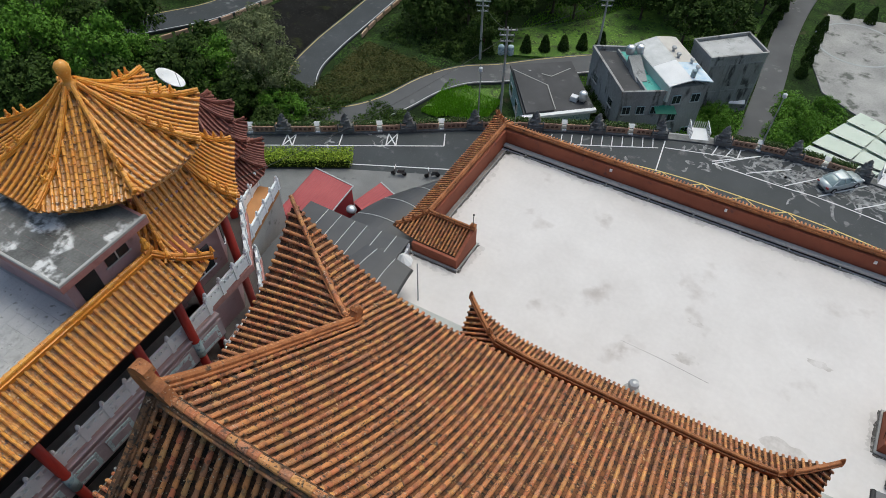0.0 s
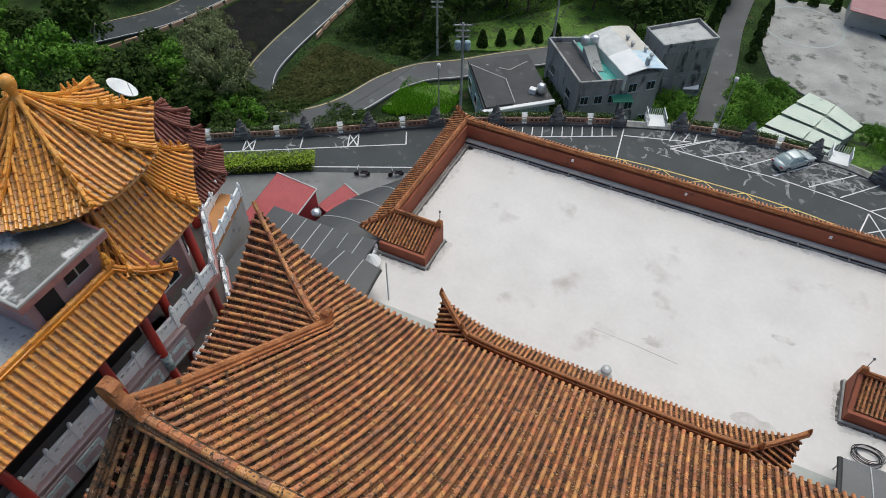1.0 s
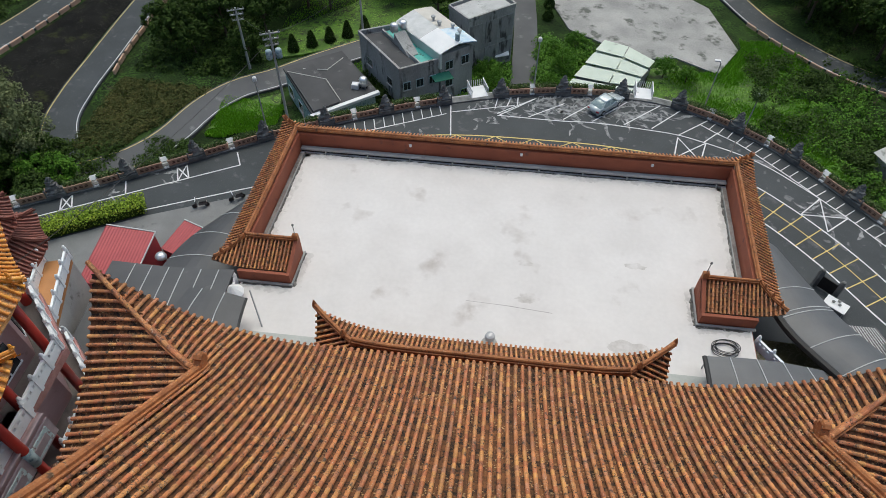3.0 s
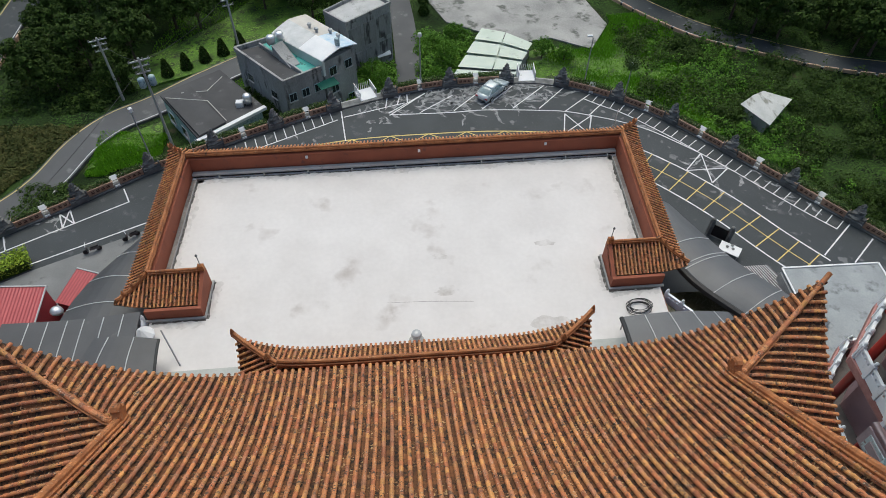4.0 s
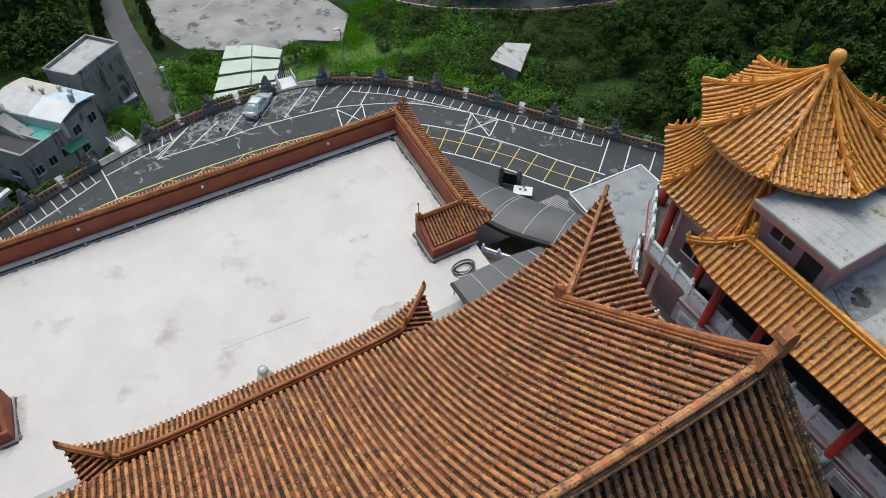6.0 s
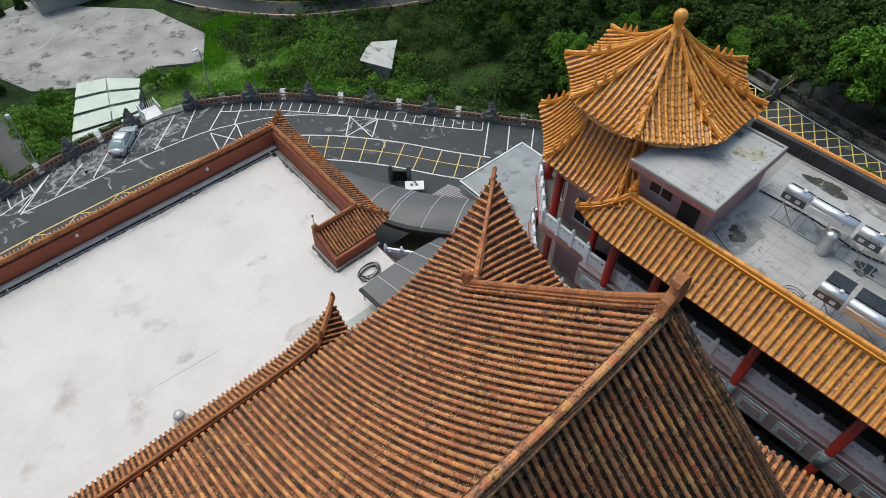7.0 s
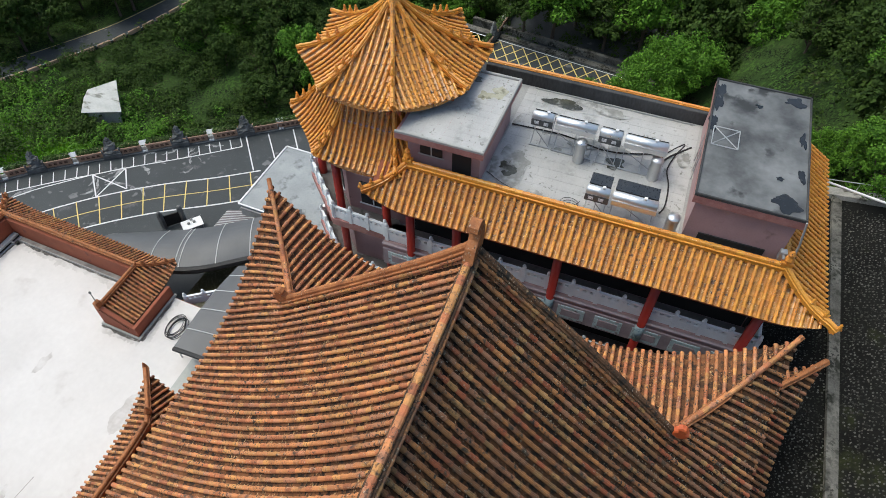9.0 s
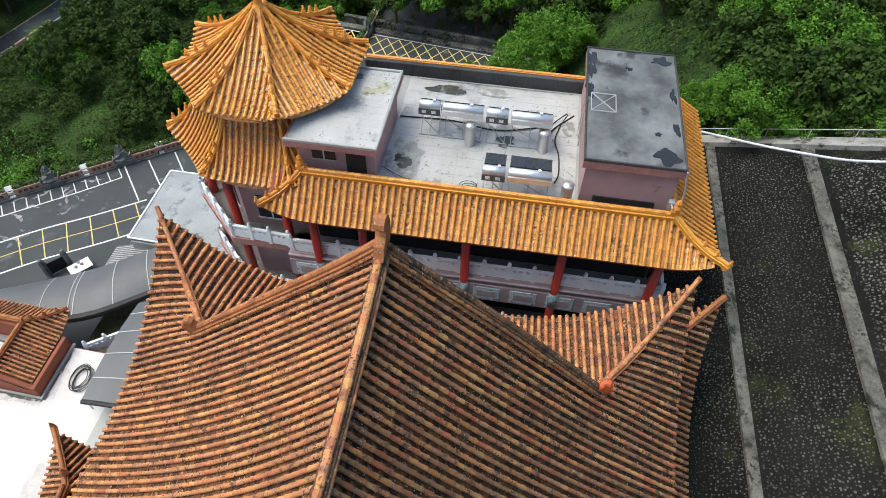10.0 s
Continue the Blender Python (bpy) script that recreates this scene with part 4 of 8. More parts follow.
    h1 = pagoda_roof(t, cx, cy, 0.35, 26.9, 5.0, 23.85, 0.45, 0.33, GOLD_TILE, GOLD_PAN, GOLD_TILE)
    h2 = pagoda_roof(t, cx, cy, 3.7, 23.0, 6.0, 20.25, 0.5, 0.33, GOLD_TILE, GOLD_PAN, GOLD_TILE)
    for k in range(8):
        a = radians(22.5 + 45 * k)
        for hh, rr in ((h1, (3.0, 3.5, 4.0)), (h2, (4.9, 5.3, 5.7))):
            ornament(t, [Vector((cx + r * math.cos(a), cy + r * math.sin(a), hh(cx + r * math.cos(a) * 1.0, cy + r * math.sin(a)) + 0.28)) for r in rr], GOLD_TILE, 0.8)
        for z, r in ((23.55, 4.55), (20.0, 5.4)):
            for f in (-0.84, -0.56, -0.28, 0, 0.28, 0.56, 0.84):
                b = radians(45 * k)
                ap = r * math.cos(math.pi / 8)
                u = f * ap * math.tan(math.pi / 8)
                part("rafter_end", rafter_end, WHITE_PAINT, t).matrix_basis = Matrix.Translation((cx + (ap + 0.12) * math.cos(b) - u * math.sin(b), cy + (ap + 0.12) * math.sin(b) + u * math.cos(b), z + 0.14)) @ Matrix.Rotation(b, 4, "Z")
                part("bracket", Shape().block(-0.45, -0.07, -0.2, 0.1, 0.07, 0.1, 0.02, Matrix.Translation((cx + ap * math.cos(b) - u * math.sin(b), cy + ap * math.sin(b) + u * math.cos(b), z)) @ Matrix.Rotation(b, 4, "Z")), BRACKET, t)
    part("finial", Shape().lathe([(0.4, 26.7), (0.42, 26.95), (0.22, 27.05), (0.2, 27.3), (0.32, 27.6), (0.34, 27.85), (0.22, 28.05), (0.05, 28.1)], 14, (cx, cy, 0)), GOLD_TILE, t, "golden gourd finial", True)
    ring = [(22.5, 67.5, 112.5, 157.5, 194), (157.5, 112.5, 67.5, 22.5, -14)][s < 0]
    for z, r in ((15.35, 5.75), (10.95, 5.75)):
        part("balcony", Shape().prism([(x, y) for x, y, _ in octagon(cx, cy, r, 0)], z - 0.5, z), MAUVE_TRIM, t, "balcony slab")
        part("balcony_floor", Shape().prism([(x, y) for x, y, _ in octagon(cx, cy, r - 0.35, 0)], z - 0.1, z + 0.01), FLOOR_GREY, t, "grey balcony floor")
        balustrade(t, [(cx + (r - 0.2) * math.cos(radians(a)), cy + (r - 0.2) * math.sin(radians(a))) for a in ring], z, 1.05, 1.2)
    for a in ring:
        part("column", Shape().lathe([(0.24, 0), (0.24, 13.3)], 12, (cx + 4.95 * math.cos(radians(a)), cy + 4.95 * math.sin(radians(a)), 7.0)), COLUMN_RED, t, "red painted column", True)
    for a in (90, 135, 180) if s > 0 else (90, 45, 0):
        m = Matrix.Translation((cx, cy, 0)) @ Matrix.Rotation(radians(a), 4, "Z")
        for z in (15.35,):
            part("window", Shape().box(3.96, -0.8, z + 0.7, 4.02, 0.8, z + 2.4, m), GLASS_DARK, t)
            part("window_frame", Shape().box(3.95, -0.9, z + 0.6, 4.05, 0.9, z + 0.7, m).box(3.95, -0.04, z + 0.7, 4.05, 0.04, z + 2.4, m), STONE, t)


wing(1)
wing(-1)
solid("courtyard", Shape().box(-23.4, -9, 6.2, -14.6, 13.4, 6.9).box(14.6, -9, 6.2, 23.4, 13.4, 6.9), CONCRETE, "grey paved courtyard between the hall and the wings", "courtyard", "structure")


# ---------------------------------------------------------------- things on the wing's flat roof
def on_deck(x, y, z=DECK_Z + 0.01, a=0):
    return WING_AXES[1] @ pose(x, y, z, 0, 0, a)


SKIRT_GREY = material("grey_enamel", (0.05, 0.052, 0.055), (0.11, 0.113, 0.116), 0.4, 1.5, 10, 0.0)
BLACK_PANEL = material("black_collector", (0.012, 0.013, 0.015), (0.03, 0.032, 0.036), 0.3, 1.5, 10, 0.0)


def heater(x, y, length, label, lettered):
    """A lying steel tank with its collector on a frame; x faces the galleries."""
    t = thing("solar_heater", label, "solar heater", on_deck(x, y), "solar heaters")
    top = 1.95 if x > 25 else 1.42
    m = Matrix.Translation((-0.08, 0, top)) @ Matrix.Rotation(radians(90), 4, "X")
    part("tank", Shape().lathe([(0.2, -length / 2), (0.26, -length / 2 + 0.03), (0.26, length / 2 - 0.03), (0.2, length / 2)], 16, m=m), STEEL, t, "bright steel tank", True)
    drop = 0.75 if x > 25 else 0.15
    col = [[(0.25, -length / 2 + 0.05, top + 0.13), (0.25, length / 2 - 0.05, top + 0.13)], [(1.2, -length / 2 + 0.05, top + 0.13 - drop), (1.2, length / 2 - 0.05, top + 0.13 - drop)]]
    part("collector", Shape().slab(col, 0.08), BLACK_PANEL, t, "black glass collector")
    part("valve", Shape().lathe([(0.05, 0.24), (0.09, 0.28), (0.09, 0.36), (0.04, 0.38)], 8, (-0.08, -length * 0.2, top)), WHITE_PAINT, t)
    part("skirt", Shape().box(-0.37, -length / 2, top - (0.46 if lettered else 0.36), -0.33, length / 2, top - 0.08), SKIRT_GREY if lettered else STEEL, t)
    if lettered:
        for u in (0.28, -0.22):
            for z in (-0.2, -0.27, -0.34):
                part("mark", Shape().box(-0.388, u - 0.12, top + z, -0.372, u + 0.12, top + z + 0.04), WHITE_PAINT, t, "plain white bar")
    for yy in (-length / 2 + 0.1, 0, length / 2 - 0.1):
        part("leg", Shape().sweep([(-0.2, yy, 0), (-0.2, yy, top - 0.12)], rod(0.03)), GALVANISED, t)
        part("leg", Shape().sweep([(1.0, yy, 0), (1.0, yy, top + 0.03 - drop * 0.8)], rod(0.03)), GALVANISED, t)
        part("brace", Shape().sweep([(-0.2, yy, 0.1), (1.0, yy, top - 0.12 - drop * 0.8)], rod(0.025)), GALVANISED, t)
    part("brace", Shape().sweep([(-0.2, -length / 2 + 0.1, 0.15), (-0.2, length / 2 - 0.1, 1.3)], rod(0.025)), GALVANISED, t)
    part("foot_rail", Shape().box(-0.25, -length / 2, 0, -0.15, length / 2, 0.06), GALVANISED, t)


for x, y in ((27.35, 5.2), (27.25, 1.6), (23.5, 1.35)):
    heater(x, y, 1.15, "solar water heater with lettered front and black collector on a frame", True)
for x, y in ((27.3, 3.42), (27.2, -0.2), (23.5, -0.42)):
    heater(x, y, 2.15, "solar water heater with a long steel tank and black collector", False)
for x, y in ((26.8, 2.95), (26.9, -0.95), (22.95 + 0.2, -2.3)):
    solid("water_cylinder", Shape().lathe([(0.27, 0), (0.29, 0.03), (0.29, 1.25), (0.31, 1.27), (0.31, 1.33), (0.05, 1.4)], 16), STEEL, "upright insulated steel water cylinder on the flat roof", "water cylinder", smooth=True, at=on_deck(x, y), group="water cylinders")
for pts, r in (([(28.4, -1.0, 0.05), (29.3, -1.5, 0.05), (29.9, -2.2, 0.3), (29.1, -1.85, 0.06), (27.8, -1.6, 0.05), (26.6, -1.85, 0.05), (25.1, -1.9, 0.05), (24.4, -1.7, 0.06)], 0.035), ([(28.1, -1.2, 0.1), (28.9, -1.6, 0.06), (29.6, -2.6, 0.5)], 0.05), ([(24.2, 7.2, 0.03), (23.5, 5.6, 0.02), (23.4, 2.6, 0.03), (23.7, 2.1, 0.2)], 0.015), ([(28.4, 7.1, 0.04), (28.5, 4.2, 0.04), (28.1, 1.6, 0.04), (28.9, -1.2, 0.05)], 0.04)):
    solid("hose", Shape().sweep(spline([(x, y, z + 0.02) for x, y, z in pts], 0.15), rod(r)), DARK, "black hose lying across the flat roof", "hose", at=on_deck(0, 0))
for k in range(3):
    solid("cable_coil", Shape().sweep([(23.3 + 0.1 * k + (0.28 + 0.04 * k) * math.cos(a), 2.5 + 0.05 * k + (0.35 + 0.05 * k) * math.sin(a), 0.03 + 0.03 * k) for a in np.linspace(0, 6.2, 24)], rod(0.015)), DARK, "loose loop of thin cable on the flat roof", "cable coil", at=on_deck(0, 0), group="cable loops")
for k in range(4):
    solid("riser_pipe", Shape().sweep([(29.4 + 0.35 * k, -2.7, 0.0), (29.4 + 0.35 * k, -2.7, 2.6 - 0.4 * k)], rod(0.04)), GALVANISED, "grey riser pipe against the stair house", "pipe", at=on_deck(0, 0), group="riser pipes")
solid("pipe_run", Shape().sweep([(32.1, y, 0.06) for y in np.linspace(-2.5, 6.8, 10)], rod(0.03)), GALVANISED, "grey pipe along the parapet of the flat roof", "pipe", at=on_deck(0, 0))
DAMP = material("damp_tile", (0.16, 0.16, 0.145), (0.36, 0.36, 0.34), 0.4, 0.9, 6, 0.05, third=(0.46, 0.46, 0.45), third_at=0.52, third_scale=1.3)
for cx_, cy_, r, q, sd, mt in ((25.3, 6.3, 1.25, 0.75, 2, DAMP), (24.8, 6.25, 0.62, 0.7, 3, PUDDLE), (28.9, 6.9, 0.5, 0.5, 7, DAMP), (31.3, 5.0, 0.4, 2.0, 8, PUDDLE), (31.4, 2.0, 0.35, 2.6, 10, DAMP), (24.6, -1.9, 0.5, 0.6, 9, DAMP), (29.0, -2.3, 0.6, 0.5, 5, DAMP), (27.2, 1.0, 0.5, 1.0, 4, PUDDLE), (27.2, 4.25, 0.22, 1.2, 6, DAMP), (28.4, 2.6, 0.6, 2.6, 11, DAMP), (23.4, 4.4, 0.3, 2.0, 12, DAMP)):
    ob = patch(cx_, cy_, 0.03 + 0.0015 * sd, r, q, sd, mt, "puddle", "dark puddle on the tiled flat roof" if mt is PUDDLE else "damp grey stain on the tiled flat roof")
    ob.matrix_world = on_deck(0, 0)
ROOF_MOLD = material("black_mould", (0.03, 0.03, 0.028), (0.22, 0.22, 0.20), 0.7, 1.5, 7, 0.05, third=(0.5, 0.5, 0.48), third_at=0.56, third_scale=1.6)
KHAKI = material("khaki_algae", (0.30, 0.29, 0.21), (0.46, 0.45, 0.36), 0.7, 1.2, 6, 0.05, third=(0.16, 0.155, 0.10), third_at=0.5)
WATER_FILM = material("standing_water", (0.010, 0.011, 0.012), (0.024, 0.026, 0.028), 0.15, 1.0, 6, 0.0)
for cx_, cy_, r, q, sd, mt in ((28.2, 9.9, 0.42, 2.6, 21, ROOF_MOLD), (27.2, 10.8, 0.75, 0.6, 22, ROOF_MOLD), (27.4, 7.7, 0.55, 0.8, 23, KHAKI), (26.9, 8.3, 0.42, 0.8, 24, KHAKI)):
    patch(cx_, cy_, 23.132 + 0.003 * (sd - 20), r, q, sd, mt, "roof_stain", "dark weather stain on the tiled hut roof").matrix_world = WING_AXES[1]
for cx_, cy_, r, q, sd in ((31.5, -3.05, 0.62, 0.4, 31), (30.2, -3.0, 0.7, 0.32, 32), (28.7, -3.0, 0.6, 0.35, 33), (31.8, -6.6, 0.4, 1.4, 34), (24.0, -6.5, 0.45, 1.4, 35), (26.2, -7.15, 0.5, 0.3, 36), (28.7, -7.15, 0.5, 0.26, 37), (30.8, -5.0, 0.14, 1.4, 38), (25.6, -6.2, 0.12, 1.4, 39)):
    patch(cx_, cy_, 23.503 + 0.002 * (sd - 30), r, q, sd, WATER_FILM, "puddle", "black standing water on the stair house roof").matrix_world = WING_AXES[1]
for x0_, y0_, x1_, y1_ in ((28.0, -3.2, 29.0, -4.6),):
    an = thing("antenna_frame", "light metal antenna frame on the stair house roof", "antenna", WING_AXES[1] @ pose(27.0, -3.55, 23.5))
    for a, b in (((-0.7, -0.6), (0.7, 0.6)), ((-0.7, 0.6), (0.7, -0.6)), ((-0.7, -0.6), (0.7, -0.6)), ((-0.7, 0.6), (0.7, 0.6)), ((-0.7, -0.6), (-0.7, 0.6)), ((0.7, -0.6), (0.7, 0.6))):
        part("strut", Shape().sweep([(*a, 0.5), (*b, 0.5)], rod(0.025)), GALVANISED, an)
    for a, b in ((-0.7, -0.6), (0.7, 0.6), (-0.7, 0.6), (0.7, -0.6)):
        part("leg", Shape().sweep([(a, b, 0), (a, b, 0.7)], rod(0.025)), GALVANISED, an)

dp = thing("downpipe", "grey plastic downpipe at the corner of the stair house", "pipe", WING_AXES[1])
part("pipe", Shape().sweep([(23.1, -7.45, 23.55), (22.95, -7.62, 22.4), (22.8, -7.7, 21.25)], rod(0.05)), GALVANISED, dp)
part("bracket", Shape().block(22.85, -7.4, 21.2, 23.15, -7.1, 21.75, 0.04).box(22.6, -7.3, 21.55, 22.9, -7.2, 21.62), GALVANISED, dp)
for k, (xa, ya) in enumerate(((27.6, -2.85), (28.3, -2.86), (29.1, -2.85))):
    solid("conduit", Shape().sweep(spline([(xa, ya, 0.02), (xa, ya, 1.2), (xa + 0.15, ya - 0.02, 2.5 - 0.3 * k)], 0.3), rod(0.028)), GALVANISED, "thin grey conduit against the stair house wall", "pipe", at=on_deck(0, 0), group="conduits")
solid("vent_cowl", Shape().lathe([(0.3, 0.0), (0.42, 0.04), (0.38, 0.16), (0.2, 0.3), (0.05, 0.34)], 14), STEEL, "round steel vent cowl on the grey canopy", "vent", smooth=True, at=pose(-23.7, 27.1, 7.8, 0, 15, 0))

# ---------------------------------------------------------------- maroon pavilion, dish and walkway before the other tower
pav = thing("pavilion", "small pavilion with three tiers of maroon tiled roofs", "pavilion")
part("wall", Shape().prism([(x, y) for x, y, z in octagon(-34.5, 23.8, 1.9, 0)], -0.3, 14.6), MAUVE, pav)
for r_top, z_top, r_eave, z in ((0.4, 16.3, 3.0, 14.2), (1.9, 13.6, 3.6, 12.3), (2.0, 11.7, 4.5, 9.9)):
    pagoda_roof(pav, -34.5, 23.8, r_top, z_top, r_eave, z, 0.45, 0.3, MAROON_TILE, MAROON_TILE, MAROON_TILE)
dish = thing("satellite_dish", "white satellite dish on the pavilion roof", "satellite dish", pose(-36.0, 24.0, 17.0, -30, 25, 0))
part("bowl", Shape().lathe([(0.05, 0.0), (0.5, 0.06), (0.85, 0.2), (1.05, 0.36), (1.03, 0.38), (0.8, 0.23), (0.4, 0.1), (0.05, 0.05)], 24), WHITE_PAINT, dish, smooth=True)
part("mast", Shape().lathe([(0.06, -2.0), (0.06, 0.0)], 8), GALVANISED, dish)
part("feed_arm", Shape().sweep([(0.9, 0, 0.3), (0.1, 0, 0.9)], rod(0.03)), GALVANISED, dish)
wk = thing("walkway", "orange-floored walkway with white stone balustrades", "walkway")
wa, wb = Vector((-27.9, 19.0, 8.9)), Vector((-29.9, 25.0, 8.9))
wd = (wb - wa).normalized()
wn_ = Vector((wd.y, -wd.x, 0)) * 0.85
part("floor", Shape().slab([[wa - wn_, wa + wn_], [wb - wn_, wb + wn_]], 0.4), ORANGE_FLOOR, wk)
part("base", Shape().slab([[wa - wn_ - Vector((0, 0, 0.41)), wa + wn_ - Vector((0, 0, 0.41))], [wb - wn_ - Vector((0, 0, 0.41)), wb + wn_ - Vector((0, 0, 0.41))]], 8.5), CONCRETE, wk)
for sg in (-1, 1):
    balustrade(wk, [tuple((wa + wn_ * sg)[:2]), tuple((wb + wn_ * sg)[:2])], 8.9, 1.05, 1.3)


# ---------------------------------------------------------------- road markings
LANE = spline([(-15, 51.0), (-5.5, 52.9), (4, 53.4), (11, 53.3), (18, 52.3), (23.4, 50.1), (26.6, 47.5), (29.4, 44.5), (31.9, 41.3), (34.6, 37.2), (37.3, 33.5)], 0.5)


def aside(pts, off):
    out = []
    for i, p in enumerate(pts):
        d = (pts[min(i + 1, len(pts) - 1)] - pts[max(i - 1, 0)]).normalized()
        out.append(Vector((p.x + d.y * off, p.y - d.x * off, 0)))
    return out


def polyline(pts, w, z=0.012):
    s = []
    for a, b in zip(pts, pts[1:]):
        if (b - a).length > 0.01:
            s.append(stripe((a.x, a.y), (b.x, b.y), w, z))
    return s


white, yellow = [], []
i_box = next(i for i, p in enumerate(LANE) if p.x > 21.5)
inner = aside(LANE, 3.7)
middle = aside(LANE, 1.8)
front = aside(LANE, 1.25)
white += polyline(LANE[i_box - 2:], 0.16)
white += polyline(inner[i_box:], 0.16)
yellow += polyline(LANE[:i_box], 0.14) + polyline(middle[i_box:], 0.09, 0.016)
k = i_box
while k < len(LANE):
    yellow.append(stripe((LANE[k].x, LANE[k].y), (inner[k].x, inner[k].y), 0.1, 0.018))
    k += 4
zig = [LANE[i] if (i // 4) % 2 else front[i] for i in range(0, i_box, 4)]
yellow += polyline(zig, 0.1, 0.018)
for a, b in [((-1.3, 57.1), (2.8, 60.4)), ((2.1, 57.0), (5.9, 59.9)), ((5.8, 57.1), (8.9, 60.3)), ((8.9, 57.2), (12.8, 61.2)), ((12.2, 57.1), (16.3, 61.0)), ((15.1, 56.9), (18.6, 60.6)), ((17.8, 56.2), (21.3, 59.2)), ((20.3, 55.4), (22.0, 57.2)),
             ((17.7, 55.8), (17.0, 52.5)), ((20.5, 55.3), (19.6, 52.3)), ((17.7, 55.8), (19.6, 52.3)), ((20.5, 55.3), (17.0, 52.5)),
             ((30.3, 48.5), (28.0, 46.1)), ((32.3, 46.2), (30.0, 44.2)), ((30.3, 48.5), (30.0, 44.2)), ((32.3, 46.2), (28.0, 46.1)),
             ((36.8, 34.5), (41.0, 38.1)), ((39.1, 33.5), (42.1, 36.1)), ((40.7, 31.7), (43.7, 34.1)), ((-17.0, 51.0), (-6.7, 56.3))]:
    white.append(stripe(a, b, 0.13))
for a, b in [((-5.8, 52.8), (-6.4, 57.8)), ((-6.1, 56.7), (0.5, 58.8)), ((0.8, 58.9), (0.8, 60.5)), ((-0.3, 58.6), (0.1, 60.5)), ((-1.6, 58.0), (-1.4, 59.9)), ((-1.2, 56.7), (2.7, 60.3)),
             ((-45.4, 34.0), (-25.9, 45.3)), ((-40.3, 36.9), (-41.0, 38.6)), ((-39.4, 37.4), (-40.2, 39.1)), ((-40.3, 36.9), (-40.2, 39.1)), ((-39.4, 37.4), (-41.0, 38.6)), ((-35.3, 39.9), (-36.1, 41.7)), ((-31.1, 42.3), (-31.9, 44.1)), ((-30.2, 42.8), (-31.1, 44.6)), ((-31.1, 42.3), (-31.1, 44.6)), ((-30.2, 42.8), (-31.9, 44.1)), ((-25.9, 45.3), (-26.8, 47.1)), ((-32.9, 38.0), (-20.5, 44.0))]:
    white.append(stripe(a, b, 0.13, 0.014))
white += polyline(spline([(-1.2, 56.8), (5.4, 56.8), (9.2, 57.0), (14.7, 56.6), (17.8, 56.2), (20.5, 55.3), (23.6, 54.0), (26.2, 52.4), (28.6, 50.2), (30.3, 48.5)], 0.8), 0.13, 0.015)
bike = spline([(20.3, 58.3), (21.9, 57.0), (24.0, 55.5), (26.9, 52.5), (29.2, 49.9), (30.3, 48.5), (32.3, 46.2), (34.8, 43.0), (37.2, 40.0), (39.7, 37.1)], 1.05)
white += polyline(bike, 0.13, 0.013)
for p, q in zip(bike[1:], aside(bike, -1.45)[1:]):
    white.append(stripe((p.x, p.y), (q.x, q.y), 0.1, 0.017))
for k in range(11):
    x, y = -16.6 + k * 0.94, 51.25 + k * 0.485
    white.append(stripe((x, y), (x - 0.45, y + 1.55), 0.1, 0.017))
paint("white_marking", white, PAINT_WHITE, "worn white parking bay lines on the asphalt")
paint("yellow_marking", yellow, PAINT_YELLOW, "yellow hatched no-stopping lines on the asphalt")
stain = Shape()
random.seed(5)
PALE_STAIN = material("pale_silt", (0.10, 0.105, 0.11), (0.42, 0.43, 0.43), 0.8, 0.9, 7, 0.1, third=(0.08, 0.083, 0.09), third_at=0.45)
silt = random.Random(77)
for cx, cy, r, way, n in ((8.5, 58.8, 2.6, 20, 16), (4.0, 59.3, 2.2, 5, 14), (13.5, 58.2, 2.0, 30, 12), (-3.0, 55.4, 1.5, 30, 7), (11.5, 61.0, 2.2, -10, 8), (33.0, 44.8, 3.4, -40, 8), (29.5, 47.0, 3.0, -38, 8), (36.5, 41.5, 2.4, -45, 6), (-37, 39.8, 2.0, 25, 9), (-33, 42.8, 2.0, 25, 7), (1.0, 60.3, 1.8, 0, 8), (24, 53.0, 2.4, -25, 6), (-8.5, 52.5, 1.6, 60, 5), (7.2, 59.2, 5.0, 8, 70), (3.2, 59.0, 3.2, 6, 34), (-1.6, 57.6, 2.4, 18, 18), (13.2, 60.6, 3.0, -6, 24)):
    for _ in range(n):
        x, y = cx + silt.gauss(0, r * 0.6), cy + silt.gauss(0, r * 0.22)
        a = radians(way + silt.gauss(0, 25))
        step, w = r * silt.uniform(0.05, 0.11), silt.uniform(0.05, 0.26)
        left, right = [], []
        for i in range(9):
            a += silt.gauss(0, 0.35)
            x, y = x + step * math.cos(a), y + step * math.sin(a)
            k = w * math.sin(math.pi * (i + 0.5) / 9)
            left.append((x - k * silt.uniform(0.3, 1.3) * math.sin(a), y + k * silt.uniform(0.3, 1.3) * math.cos(a), 0.006 + 0.0005 * (_ % 8)))
            right.append((x + k * silt.uniform(0.3, 1.3) * math.sin(a), y - k * silt.uniform(0.3, 1.3) * math.cos(a), 0.006 + 0.0005 * (_ % 8)))
        stain.add(left + right[::-1], [(i, i + 1, 16 - i, 17 - i) for i in range(8)])
solid("silt_stain", stain, PALE_STAIN, "pale dried silt stains on the asphalt", "stain", "structure")

# ---------------------------------------------------------------- planters, stone statues and light boxes along the edge
GREEN_TRIM = material("planter_plants", (0.03, 0.07, 0.015), (0.12, 0.19, 0.04), 0.8, 2, 12, 0.3, piece=0.5)


